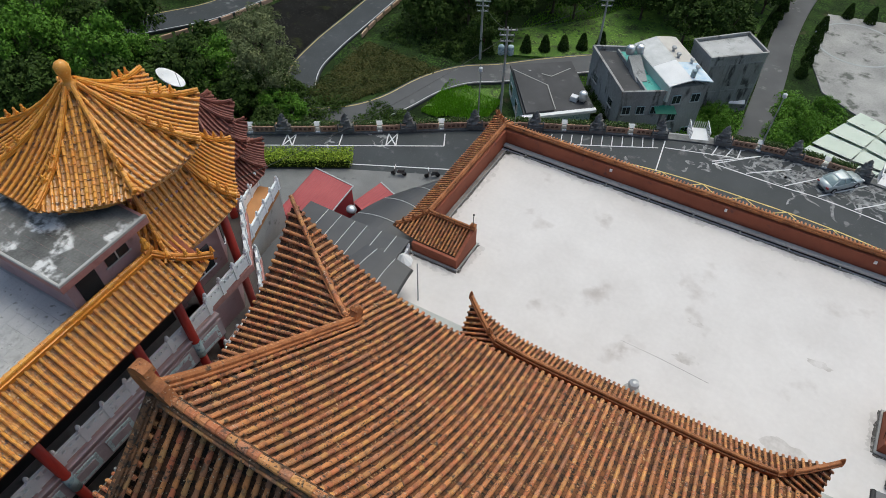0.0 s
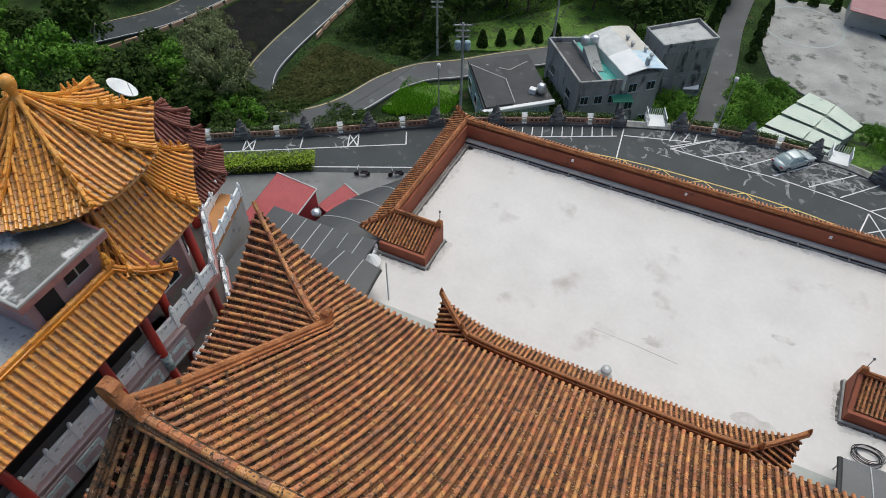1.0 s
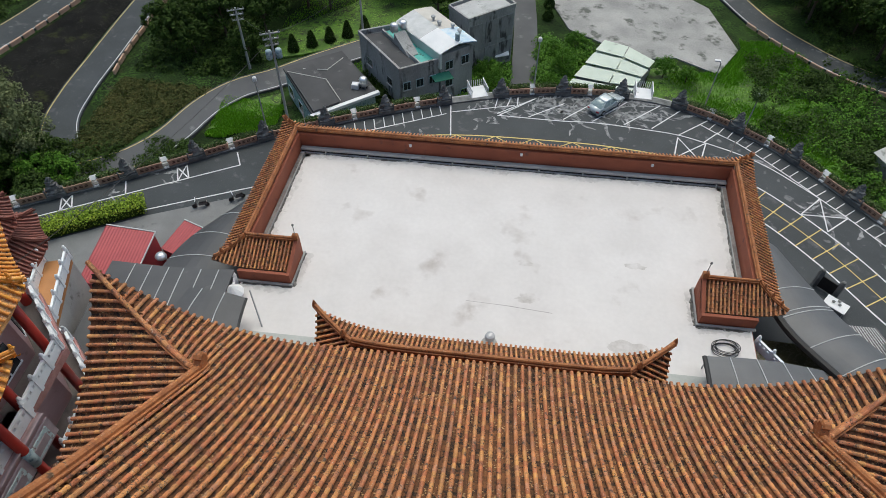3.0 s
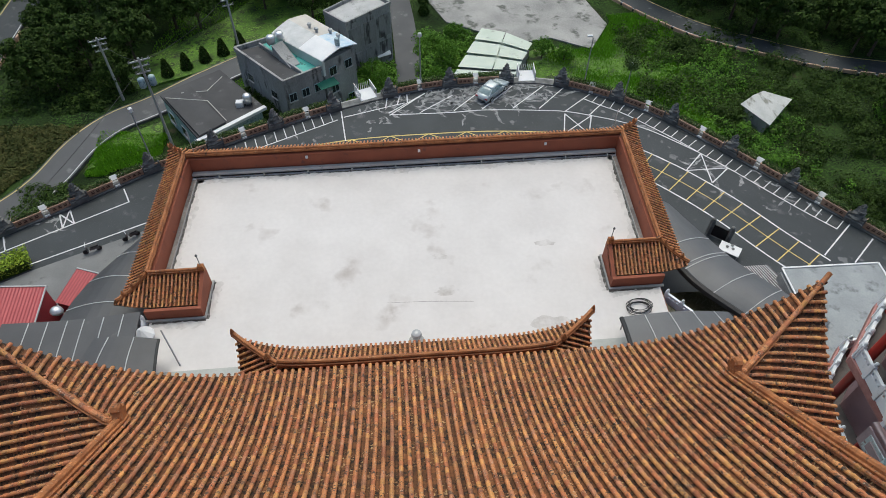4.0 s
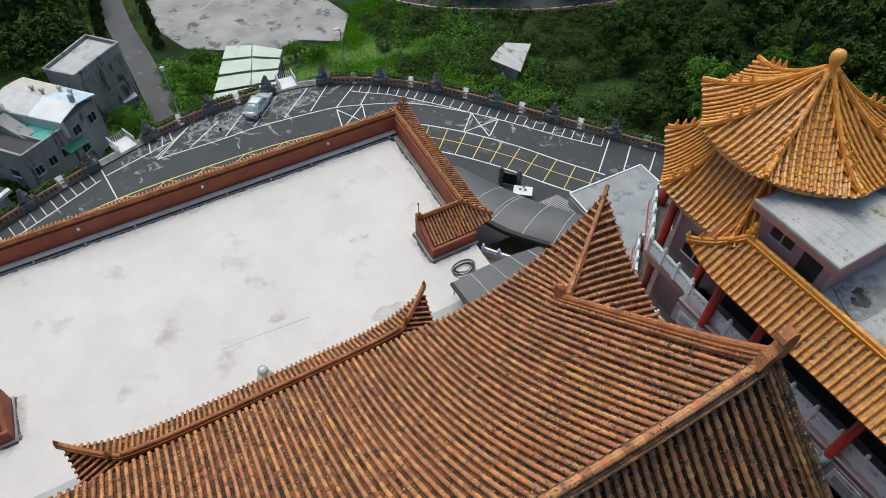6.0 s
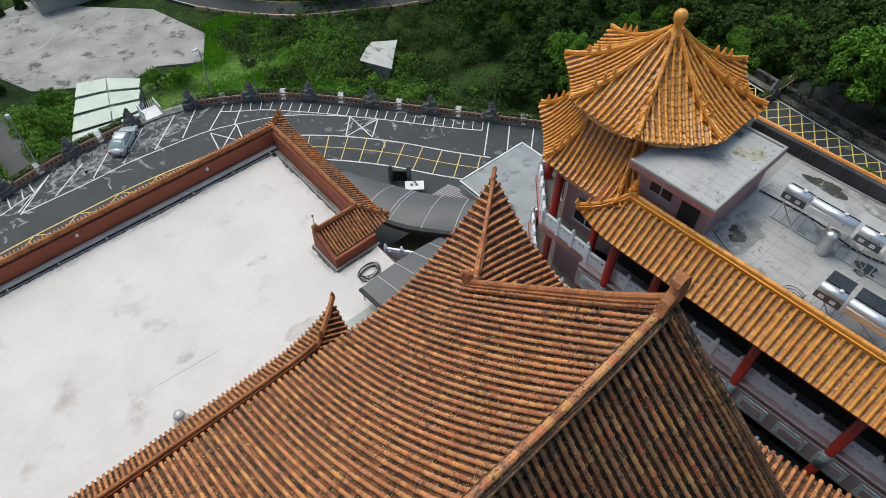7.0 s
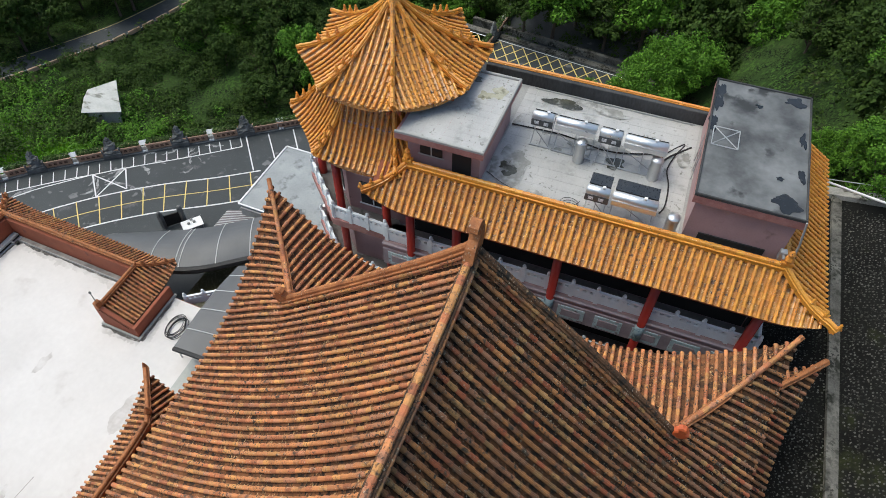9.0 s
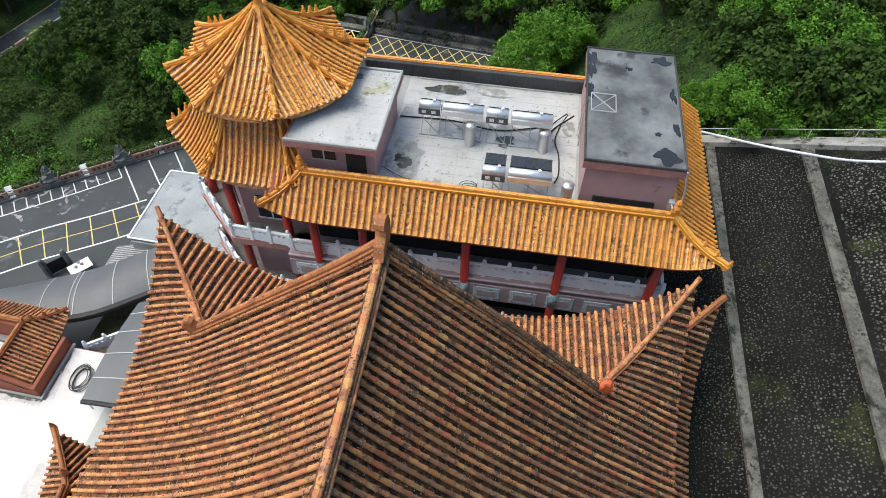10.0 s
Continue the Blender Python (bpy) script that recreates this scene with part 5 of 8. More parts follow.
def leaves(shape, n, box, size, seed):
    """Loose small leaf faces in a box."""
    r = random.Random(seed)
    x0, y0, z0, x1, y1, z1 = box
    for _ in range(n):
        c = Vector((r.uniform(x0, x1), r.uniform(y0, y1), r.uniform(z0, z1)))
        a = Vector((r.gauss(0, 1), r.gauss(0, 1), r.gauss(0, 0.6))).normalized() * size * r.uniform(0.6, 1.3)
        b = a.cross(Vector((r.gauss(0, 1), r.gauss(0, 1), r.gauss(0, 1)))).normalized() * size * r.uniform(0.4, 0.8)
        shape.add([c - a, c + b, c + a, c - b], [(0, 1, 2, 3)])
    return shape


def make_planter(seed):
    t = thing("planter", "clay-coloured planter box with brown lettering bars and low plants", "planter", None, "planters along the edge")
    s = Shape()
    s.add([(-1.15, -0.22, 0), (1.15, -0.22, 0), (1.15, 0.22, 0), (-1.15, 0.22, 0), (-1.25, -0.36, 0.8), (1.25, -0.36, 0.8), (1.25, 0.36, 0.8), (-1.25, 0.36, 0.8), (-1.15, -0.27, 0.8), (1.15, -0.27, 0.8), (1.15, 0.27, 0.8), (-1.15, 0.27, 0.8), (-1.15, -0.27, 0.68), (1.15, -0.27, 0.68), (1.15, 0.27, 0.68), (-1.15, 0.27, 0.68)],
          [(0, 3, 2, 1), (12, 13, 14, 15)] + [(k + i, k + (i + 1) % 4, k + 4 + (i + 1) % 4, k + 4 + i) for k in (0, 4, 8) for i in range(4)])
    part("box", s, PLANTER, t)
    for i in range(4):
        m = Matrix.Translation((-0.72 + 0.48 * i, -0.315, 0.45)) @ Matrix.Rotation(radians(-10), 4, "X")
        part("lettering", Shape().box(-0.15, -0.02, -0.14, 0.15, 0.0, -0.03, m).box(-0.13, -0.02, 0.02, 0.14, 0.0, 0.13, m), BROWN, t)
    part("foliage", leaves(Shape(), 700, (-1.2, -0.22, 0.66, 1.2, 0.34, 1.12), 0.09, seed), GREEN_TRIM, t, "low green plants")
    return t


def make_statue():
    s = Shape()
    rr = random.Random(19)
    rings = []
    s.block(-0.85, -0.5, 0.0, 0.85, 0.5, 0.42, 0.04).block(-0.72, -0.4, 0.42, 0.72, 0.4, 0.62, 0.05)
    for side in (-1, 1):
        s.lathe([(0.07, 0.4), (0.07, 0.95), (0.11, 1.0), (0.05, 1.1)], 7, (side * 0.78, -0.42, 0.0))
    for r, z in ((0.66, 0.6), (0.62, 0.8), (0.52, 0.95), (0.58, 1.1), (0.40, 1.25), (0.46, 1.4), (0.30, 1.55), (0.36, 1.7), (0.20, 1.82), (0.26, 1.95), (0.15, 2.1), (0.02, 2.25)):
        wild = 0.42
        rings.append([(r * 1.05 * (1 + rr.uniform(-wild, wild)) * math.cos(a), r * 0.7 * (1 + rr.uniform(-wild, wild)) * math.sin(a), z + rr.uniform(-wild, wild) * 0.14) for a in np.linspace(0.3927, 6.6759, 12)])
        rings[-1][-1] = rings[-1][0]
    s.sheet(rings)
    return solid("stone_statue", s, DARK_STONE, "weathered dark stone statue on a stepped plinth", "statue", smooth=False, group="stone statues along the edge")


def make_light_box():
    t = thing("lamp_box", "small white lamp box on a rail between the planters", "lamp", None, "lamp boxes along the edge")
    part("lamp", Shape().block(-0.36, -0.06, -0.24, 0.36, 0.06, 0.24, 0.03, Matrix.Translation((0, 0.02, 0.86)) @ Matrix.Rotation(radians(-48), 4, "X")), LAMP_GLASS, t, "white lamp panel")
    part("foot", Shape().block(-0.2, -0.45, 0.0, 0.02, -0.25, 0.16).block(0.06, -0.45, 0.0, 0.26, -0.25, 0.16), WHITE_PAINT, t)
    for x in (-0.95, -0.32, 0.32, 0.95):
        part("post", Shape().block(x - 0.04, 0.06, 0, x + 0.04, 0.14, 0.92, 0.01), WHITE_PAINT, t)
    for z in (0.25, 0.55, 0.85):
        part("rail", Shape().sweep([(-1.0, 0.1, z), (1.0, 0.1, z)], rod(0.035)), WHITE_PAINT, t)
    return t


planters = [make_planter(3), make_planter(4), make_planter(6)]
statue, light_box = make_statue(), make_light_box()
edge = aside(rail_line, 0.35)
used = {"planter": 0, "statue": 0, "box": 0}
STEP = 12          # half-metre steps in one round of statue, planter, lamp box, planter


def edge_pose(i):
    a, b = edge[max(i - 1, 0)], edge[min(i + 1, len(edge) - 1)]
    return Matrix.Translation((edge[i].x, edge[i].y, 0.0)) @ Matrix.Rotation(math.atan2(b.y - a.y, b.x - a.x), 4, "Z")


PATTERN = [(0, "statue"), (3.7, "planter"), (6.6, "box"), (9.5, "planter")]
GATES = [(-3.5, 59.6), (14.5, 62.0)]
i0 = 18
while i0 < len(edge) - 16:
    for off, what in PATTERN:
        i = int(round(i0 + off))
        m = edge_pose(i)
        if i >= len(edge) - 1 or any((m.translation - Vector((*g, 0))).length < 2.2 for g in GATES):
            continue
        lift = Matrix.Translation((0, 0, 0.15))
        if what == "planter":
            base = planters[used["planter"] % 3]
            ob = base if used["planter"] < 3 else copy_thing(base, m)
        elif what == "statue":
            ob = statue if not used["statue"] else copy_thing(statue, m)
        else:
            ob = light_box if not used["box"] else copy_thing(light_box, m)
        ob.matrix_basis = lift @ m
        used[what] += 1
    i0 += 13.2
solid("kerb", Shape().sweep([(p.x, p.y, 0.0) for p in aside(rail_line, 0.35)[::2]], [(-0.5, -0.2), (0.45, -0.2), (0.45, 0.12), (0.4, 0.15), (-0.45, 0.15), (-0.5, 0.12)]), DARK_STONE, "dark damp concrete kerb under the planters", "kerb", "structure")


def landing(cx, cy, ang, label):
    t = thing("landing", label, "stair landing", pose(cx, cy, 0, 0, 0, ang) @ Matrix.Diagonal((0.8, 0.75, 1, 1)))
    part("slab", Shape().block(-1.2, -0.5, -0.25, 1.2, 2.2, 0.17), WHITE_PAINT, t)
    for k in range(9):
        part("baluster", Shape().block(-1.15 + 0.28 * k, 2.1, 0.17, -1.08 + 0.28 * k, 2.16, 1.05), WHITE_PAINT, t)
    part("support", Shape().box(-0.9, 0.3, -5.4, 0.9, 2.0, -0.26), CONCRETE, t)
    for s in (-1, 1):
        for k in range(6):
            part("baluster", Shape().block(s * 1.15 - 0.04, -0.4 + 0.5 * k, 0.17, s * 1.15 + 0.04, -0.32 + 0.5 * k, 1.05), WHITE_PAINT, t)
        part("handrail", Shape().box(s * 1.15 - 0.05, -0.45, 1.05, s * 1.15 + 0.05, 2.3, 1.13), WHITE_PAINT, t)
    return t


landing(-3.5, 59.9, 22, "white painted stair landing with railings at the edge")
landing(14.5, 62.2, -2, "white painted stair landing with a gate at the edge")


# ---------------------------------------------------------------- car
# Pale base colour paints the reflected sky into the car's glass.
CAR_GLASS = material("sky_tint_car_glass", (0.22, 0.30, 0.31), (0.34, 0.42, 0.42), 0.14, 1.0, 4, 0.0)


def sedan(at):
    t = thing("car", "silver saloon car parked in a marked bay", "car", at)

    def ring(y, w, z):
        return [(-w, y, z), (w, y, z)]
    # body: lower shell as stations along the length
    st = [(-2.18, 0.60, 0.40, 0.62), (-2.1, 0.74, 0.26, 0.84), (-1.6, 0.82, 0.22, 0.92), (-0.9, 0.85, 0.20, 0.95), (0.0, 0.86, 0.20, 0.95), (0.9, 0.85, 0.20, 0.92), (1.6, 0.82, 0.22, 0.84), (2.08, 0.74, 0.26, 0.70), (2.2, 0.58, 0.38, 0.56)]
    s = Shape()
    rows = [[(-w * 0.9, y, lo), (-w, y, lo + 0.12), (-w, y, hi - 0.16), (-w * 0.9, y, hi - 0.02), (0, y, hi), (w * 0.9, y, hi - 0.02), (w, y, hi - 0.16), (w, y, lo + 0.12), (w * 0.9, y, lo)] for y, w, lo, hi in st]
    s.sheet(rows)
    s.add(rows[0] + rows[-1], [tuple(range(9)), tuple(range(17, 8, -1))])
    part("body", s, CAR_SILVER, t, "silver painted body", True)
    lo = [(-0.78, -1.72, 0.90), (0.78, -1.72, 0.90), (0.8, 1.02, 0.90), (-0.8, 1.02, 0.90)]
    hi = [(-0.6, -0.98, 1.38), (0.6, -0.98, 1.38), (0.62, 0.22, 1.40), (-0.62, 0.22, 1.40)]
    cab = Shape()
    rows = []
    for y, w, z in ((-1.72, 0.78, 0.9), (-1.35, 0.70, 1.16), (-0.98, 0.61, 1.37), (-0.35, 0.62, 1.41), (0.22, 0.62, 1.39), (0.62, 0.71, 1.17), (1.02, 0.8, 0.9)):
        b = 0.8 if -1.3 < y < 0.6 else w + 0.02
        rows.append([(-b, y, 0.9), (-w, y, z - 0.02), (-w * 0.55, y, z + 0.02), (0, y, z + 0.035), (w * 0.55, y, z + 0.02), (w, y, z - 0.02), (b, y, 0.9)])
    part("glazing", cab.sheet(rows), CAR_GLASS, t, "pale glass with the sky's reflection in its colour", True)
    roof_rows = [[(k * w, y, z + 0.012 - 0.03 * abs(k) ** 2) for k in (-1, -0.6, 0, 0.6, 1)] for y, w, z in ((-1.0, 0.6, 1.40), (-0.5, 0.63, 1.445), (0.0, 0.63, 1.445), (0.25, 0.62, 1.42))]
    part("roof", Shape().slab(roof_rows, 0.03), CAR_SILVER, t, smooth=True)
    for a, b in ((0, 4), (1, 5), (2, 6), (3, 7)):
        part("pillar", Shape().sweep([(lo + hi)[a], (lo + hi)[b]], rod(0.05)), CAR_SILVER, t)
    for sx in (-1, 1):
        part("pillar", Shape().sweep([(sx * 0.8, -0.35, 0.9), (sx * 0.63, -0.35, 1.4)], rod(0.04)), CAR_SILVER, t)
        for y in (-1.32, 1.3):
            m = Matrix.Translation((sx * 0.78, y, 0.31)) @ Matrix.Rotation(radians(90), 4, "Y")
            w = part("wheel", Shape().lathe([(0.2, -0.1), (0.31, -0.09), (0.31, 0.09), (0.2, 0.1)], 18, m=m), RUBBER, t)
            part("rim", Shape().lathe([(0.19, -0.11), (0.19, 0.11)], 12, m=m), STEEL, w)
        part("headlight", Shape().block(sx * 0.62 - 0.16, 2.06, 0.56, sx * 0.62 + 0.16, 2.17, 0.7), LAMP_GLASS, t)
        part("tail_light", Shape().block(sx * 0.62 - 0.15, -2.18, 0.62, sx * 0.62 + 0.15, -2.08, 0.78), RED_SHEET, t)
        part("mirror", Shape().block(sx * 0.93 - 0.08, 0.55, 0.9, sx * 0.93 + 0.08, 0.68, 1.02), CAR_SILVER, t)
    part("number_plate", Shape().box(-0.25, -2.2, 0.5, 0.25, -2.19, 0.62), WHITE_PAINT, t)
    return t


sedan(pose(10.3, 59.9, 0, 0, 0, -42.5))


# ---------------------------------------------------------------- poles
def street_lamp(x, y, h, label, arm=0.0, z=0.0):
    t = thing("street_lamp", label, "street lamp", pose(x, y, z))
    part("pole", Shape().lathe([(0.09, 0), (0.07, h * 0.5), (0.05, h)], 8), GALVANISED, t)
    part("base", Shape().block(-0.18, -0.18, 0, 0.18, 0.18, 0.3), CONCRETE, t)
    if arm:
        part("arm", Shape().sweep([(0, 0, h - 0.1), (arm * 0.5, 0, h + 0.2), (arm, 0, h + 0.2)], rod(0.035)), GALVANISED, t)
        part("lamp_head", Shape().block(arm - 0.1, -0.13, h + 0.12, arm + 0.5, 0.13, h + 0.26), WHITE_PAINT, t)
    else:
        part("lamp_head", Shape().lathe([(0.1, h - 0.1), (0.22, h), (0.2, h + 0.35), (0.05, h + 0.45)], 10), LAMP_GLASS, t)
    return t


street_lamp(2.4, 61.4, 6.5, "dark lamp post at the edge of the car park")
street_lamp(20.9, 60.9, 6.0, "grey lamp post with a short arm by the planters", -0.6)
bl = street_lamp(24.8, 58.1, 4.2, "dark post with a bushy lamp head by the planters")
part("creeper", leaves(Shape(), 500, (-0.55, -0.55, 3.9, 0.55, 0.55, 4.9), 0.12, 15), GREEN_TRIM, bl, "dark creeper round the lamp head")
street_lamp(-25.0, 51.1, 6.0, "white-topped lamp post by the planters")


def power_pole(x, y, h, label, z=-5.0):
    t = thing("power_pole", label, "utility pole", pose(x, y, z, 0, 0, 25))
    part("pole", Shape().lathe([(0.17, 0), (0.11, h)], 10), CONCRETE, t)
    for k, w in ((0.3, 1.0), (0.9, 0.8), (1.6, 0.7)):
        part("crossarm", Shape().box(-w, -0.06, h - k - 0.06, w, 0.06, h - k + 0.06), GALVANISED, t)
        for u in (-0.9, -0.35, 0.35, 0.9):
            part("insulator", Shape().lathe([(0.05, 0), (0.08, 0.08), (0.05, 0.2)], 6, (u * w, 0, h - k + 0.06)), DARK_STONE, t)
    return t


power_pole(-33.6, 68.2, 8.5, "concrete power pole with crossarms beside the road")
power_pole(-20.7, 77.4, 8.5, "concrete power pole with crossarms behind the houses")
pp = power_pole(-24.6, 56.0, 13.5, "concrete power pole carrying two blue transformers")
for sx in (-1, 1):
    part("transformer", Shape().lathe([(0.3, 10.3), (0.34, 10.35), (0.34, 11.2), (0.28, 11.3), (0.1, 11.35)], 12, (sx * 0.5, 0.1, 0)), BLUE_GREY, pp, "blue grey transformer", True)
WIRE = material("cable_black", (0.02, 0.02, 0.02), (0.04, 0.04, 0.04), 0.5)


def cable(a, b, sag, r=0.02, label="thin black overhead cable"):
    a, b = Vector(a), Vector(b)
    pts = [a.lerp(b, t) - Vector((0, 0, sag * 4 * t * (1 - t))) for t in np.linspace(0, 1, 14)]
    return solid("overhead_cable", Shape().sweep(pts, rod(r)), WIRE, label, "cable")


cable((-24.6, 56.0, 8.2), (-33.6, 68.2, 3.2), 0.6)
cable((-24.6, 56.0, 8.0), (-20.7, 77.4, 3.2), 0.8)
cable((-24.6, 55.8, 7.6), (-27.0, 20.0, 15.0), 0.8)

# ---------------------------------------------------------------- canopies and sheds beside the front hall
DARK_SHEET = material("dark_grey_sheet", (0.052, 0.053, 0.058), (0.085, 0.087, 0.093), 0.55, 0.4, 18, 0.1, third=(0.13, 0.13, 0.13), third_at=0.68)
SEAM = material("pale_seam", (0.40, 0.41, 0.42), (0.55, 0.56, 0.57), 0.6, 1.5, 20, 0.05)


def canopy(name, label, lower, upper, bulge, seams, mat, t=0.12, lip=0.0, posts=(), across=()):
    """A curved sheet roof between two edges, with pale seams across it."""
    th = thing(name, label, "canopy")
    lo, up = spline(lower, 0.7), spline(upper, 0.7)
    n = 24
    at = lambda pts, u: pts[min(int(u * (len(pts) - 1)), len(pts) - 2)].lerp(pts[min(int(u * (len(pts) - 1)) + 1, len(pts) - 1)], u * (len(pts) - 1) - min(int(u * (len(pts) - 1)), len(pts) - 2))
    place = lambda u, v: at(lo, u).lerp(at(up, u), v) + Vector((0, 0, bulge * 4 * v * (1 - v) * 0.5 + bulge * math.sin(math.pi * v) * 0.5))
    part("sheet", Shape().slab([[place(u, v) for u in np.linspace(0, 1, n)] for v in np.linspace(0, 1, 9)], t), mat, th, smooth=False)
    for u in seams:
        part("seam", Shape().sweep([place(u, v) + Vector((0, 0, 0.01)) for v in np.linspace(0.01, 0.99, 9)], bar(0.06, 0.03)), SEAM, th)
    for v in across:
        part("seam", Shape().sweep([place(u, v) + Vector((0, 0, 0.01)) for u in np.linspace(0.01, 0.99, 9)], bar(0.06, 0.03)), SEAM, th)
    if lip:
        part("gutter", Shape().sweep([place(u, 0) - Vector((0, 0, lip * 0.6)) for u in np.linspace(0, 1, n)], rod(lip)), RUBBER, th, "dark rolled edge")
    for x, y, z0 in posts:
        part("post", Shape().lathe([(0.05, 0), (0.05, 1)], 8, m=Matrix.Translation((x, y, z0)) @ Matrix.Diagonal((1, 1, place(0, 0.05).z - z0 - 0.1, 1))), GALVANISED, th)
    return th


canopy("grey_canopy", "curved dark grey sheet canopy beside the hall", [(20.0, 37.5, 4.6), (20.4, 33, 4.9), (21.5, 29.0, 5.0), (24.4, 25.2, 5.0), (27.0, 22.0, 5.0)], [(22.6, 37.6, 4.2), (24.2, 34.1, 4.3), (25.7, 30.6, 4.7), (27.6, 27.4, 5.2), (30.0, 24.0, 5.4)], 0.5, (0.3, 0.42, 0.44, 0.6, 0.75), GREY_SHEET, lip=0.3)
canopy("grey_canopy", "grey sheet canopy standing over the terrace edge", [(13.9, 20.0, 8.6), (13.85, 22.0, 8.7), (13.8, 23.9, 8.6)], [(22.5, 19.0, 8.2), (22.0, 21.5, 8.3), (21.0, 24.2, 8.2)], 0.35, (), GREY_SHEET, lip=0.16, posts=((14.1, 23.6, 7.0), (14.1, 21.0, 7.0)), across=(0.2, 0.42, 0.64, 0.85))
canopy("corrugated_roof", "small grey purple corrugated lean-to roof", [(26.0, 27.6, 4.4), (29.6, 28.2, 4.0)], [(26.0, 31.0, 3.6), (28.8, 31.1, 3.5)], 0.0, [k / 14 for k in range(1, 14)], CORRUGATED)
slab_house = thing("flat_roof_annex", "low annex with a flat wet concrete roof edged in white", "building")
OUT = [(28.7, 29.5), (36.4, 29.5), (36.4, 26.1), (31.5, 18.5), (28.5, 19.5)]
part("wall", Shape().prism([(x * 0.995, y - 0.2) for x, y in OUT], -0.3, 4.8), OLD_WALL, slab_house)
part("roof_slab", Shape().prism(OUT, 4.8, 5.05), material("wet_concrete", (0.22, 0.24, 0.25), (0.36, 0.38, 0.39), 0.55, 0.4, 9, 0.1, third=(0.15, 0.165, 0.17), third_at=0.55), slab_house)
for a, b in zip(OUT, OUT[1:2] + OUT[2:3]):
    part("edge_strip", Shape().sweep([(*a, 5.05), (*b, 5.05)], bar(0.14, 0.07)), WHITE_PAINT, slab_house)
part("edge_strip", Shape().sweep([(28.7, 29.5, 5.05), (28.6, 24.0, 5.05)], bar(0.14, 0.07)), WHITE_PAINT, slab_house)
solid("pond", Shape().box(17.95, 21.0, -0.3, 24.6, 29.5, 2.6), POND, "murky green brown pond basin beside the hall", "pond", "structure")
for x, y in ((27.3, 37.7), (28.6, 36.55)):
    solid("gate_post", Shape().block(x - 0.18, y - 0.18, 0, x + 0.18, y + 0.18, 1.75, 0.05).lathe([(0.14, 1.74), (0.22, 1.84), (0.16, 2.02), (0.05, 2.08)], 10, (x, y, 0)), DARK_STONE, "dark stone gate post with a capped top", "gate post", group="gate posts")
gate = thing("gate", "closed dark metal gate between stone posts", "gate")
gm = Matrix.Translation((27.95, 37.12, 0)) @ Matrix.Rotation(math.atan2(-1.8, 2.0), 4, "Z")
part("frame", Shape().box(-0.7, -0.04, 0.1, 0.7, 0.04, 1.4, gm), DARK, gate)
table = thing("table", "white table with dark bowls by the gate", "table", pose(28.2, 35.2, 0, 0, 0, -38))
part("tabletop", Shape().block(-0.9, -0.6, 0.72, 0.9, 0.6, 0.77), WHITE_PAINT, table)
for sx, sy in itertools.product((-0.8, 0.8), (-0.5, 0.5)):
    part("leg", Shape().box(sx - 0.03, sy - 0.03, 0, sx + 0.03, sy + 0.03, 0.72), GALVANISED, table)
for k, (x, y) in enumerate(((28.0, 35.4), (28.4, 35.1), (28.5, 35.5))):
    solid("bowl", Shape().lathe([(0.05, 0.77), (0.12, 0.8), (0.14, 0.86)], 10, (x, y, 0)), DARK_STONE, "small dark bowl on the white table", "bowl", group="bowls on the table")

canopy("grey_canopy", "wide dark grey sheet canopy beside the hall", [(-17.8, 19.0, 7.6), (-22, 18.8, 7.4), (-27.5, 18.6, 7.2)], [(-17.9, 26.4, 8.2), (-22, 26.2, 8.0), (-27.0, 26.3, 7.8)], 0.15, (0.12, 0.26, 0.4, 0.52, 0.66, 0.8), DARK_SHEET)
canopy("grey_canopy", "grey sheet canopy with a bent edge over the terrace", [(-15.6, 20.2, 8.9), (-15.9, 22.5, 8.9), (-16.0, 24.3, 8.9)], [(-20.4, 19.8, 8.9), (-20.4, 22.0, 9.0), (-19.9, 24.2, 9.0)], 0.25, (), DARK_SHEET, lip=0.1, posts=((-15.0, 20.9, 7.0),), across=(0.35, 0.75))
canopy("grey_canopy", "arched dark grey sheet canopy along the hall", [(-18.6, 27.0, 5.8), (-18.8, 31.0, 5.6), (-19.0, 36.6, 5.2)], [(-25.0, 26.6, 5.6), (-23.8, 31.2, 5.4), (-20.4, 37.0, 5.0)], 0.7, (0.2, 0.45, 0.7), DARK_SHEET)


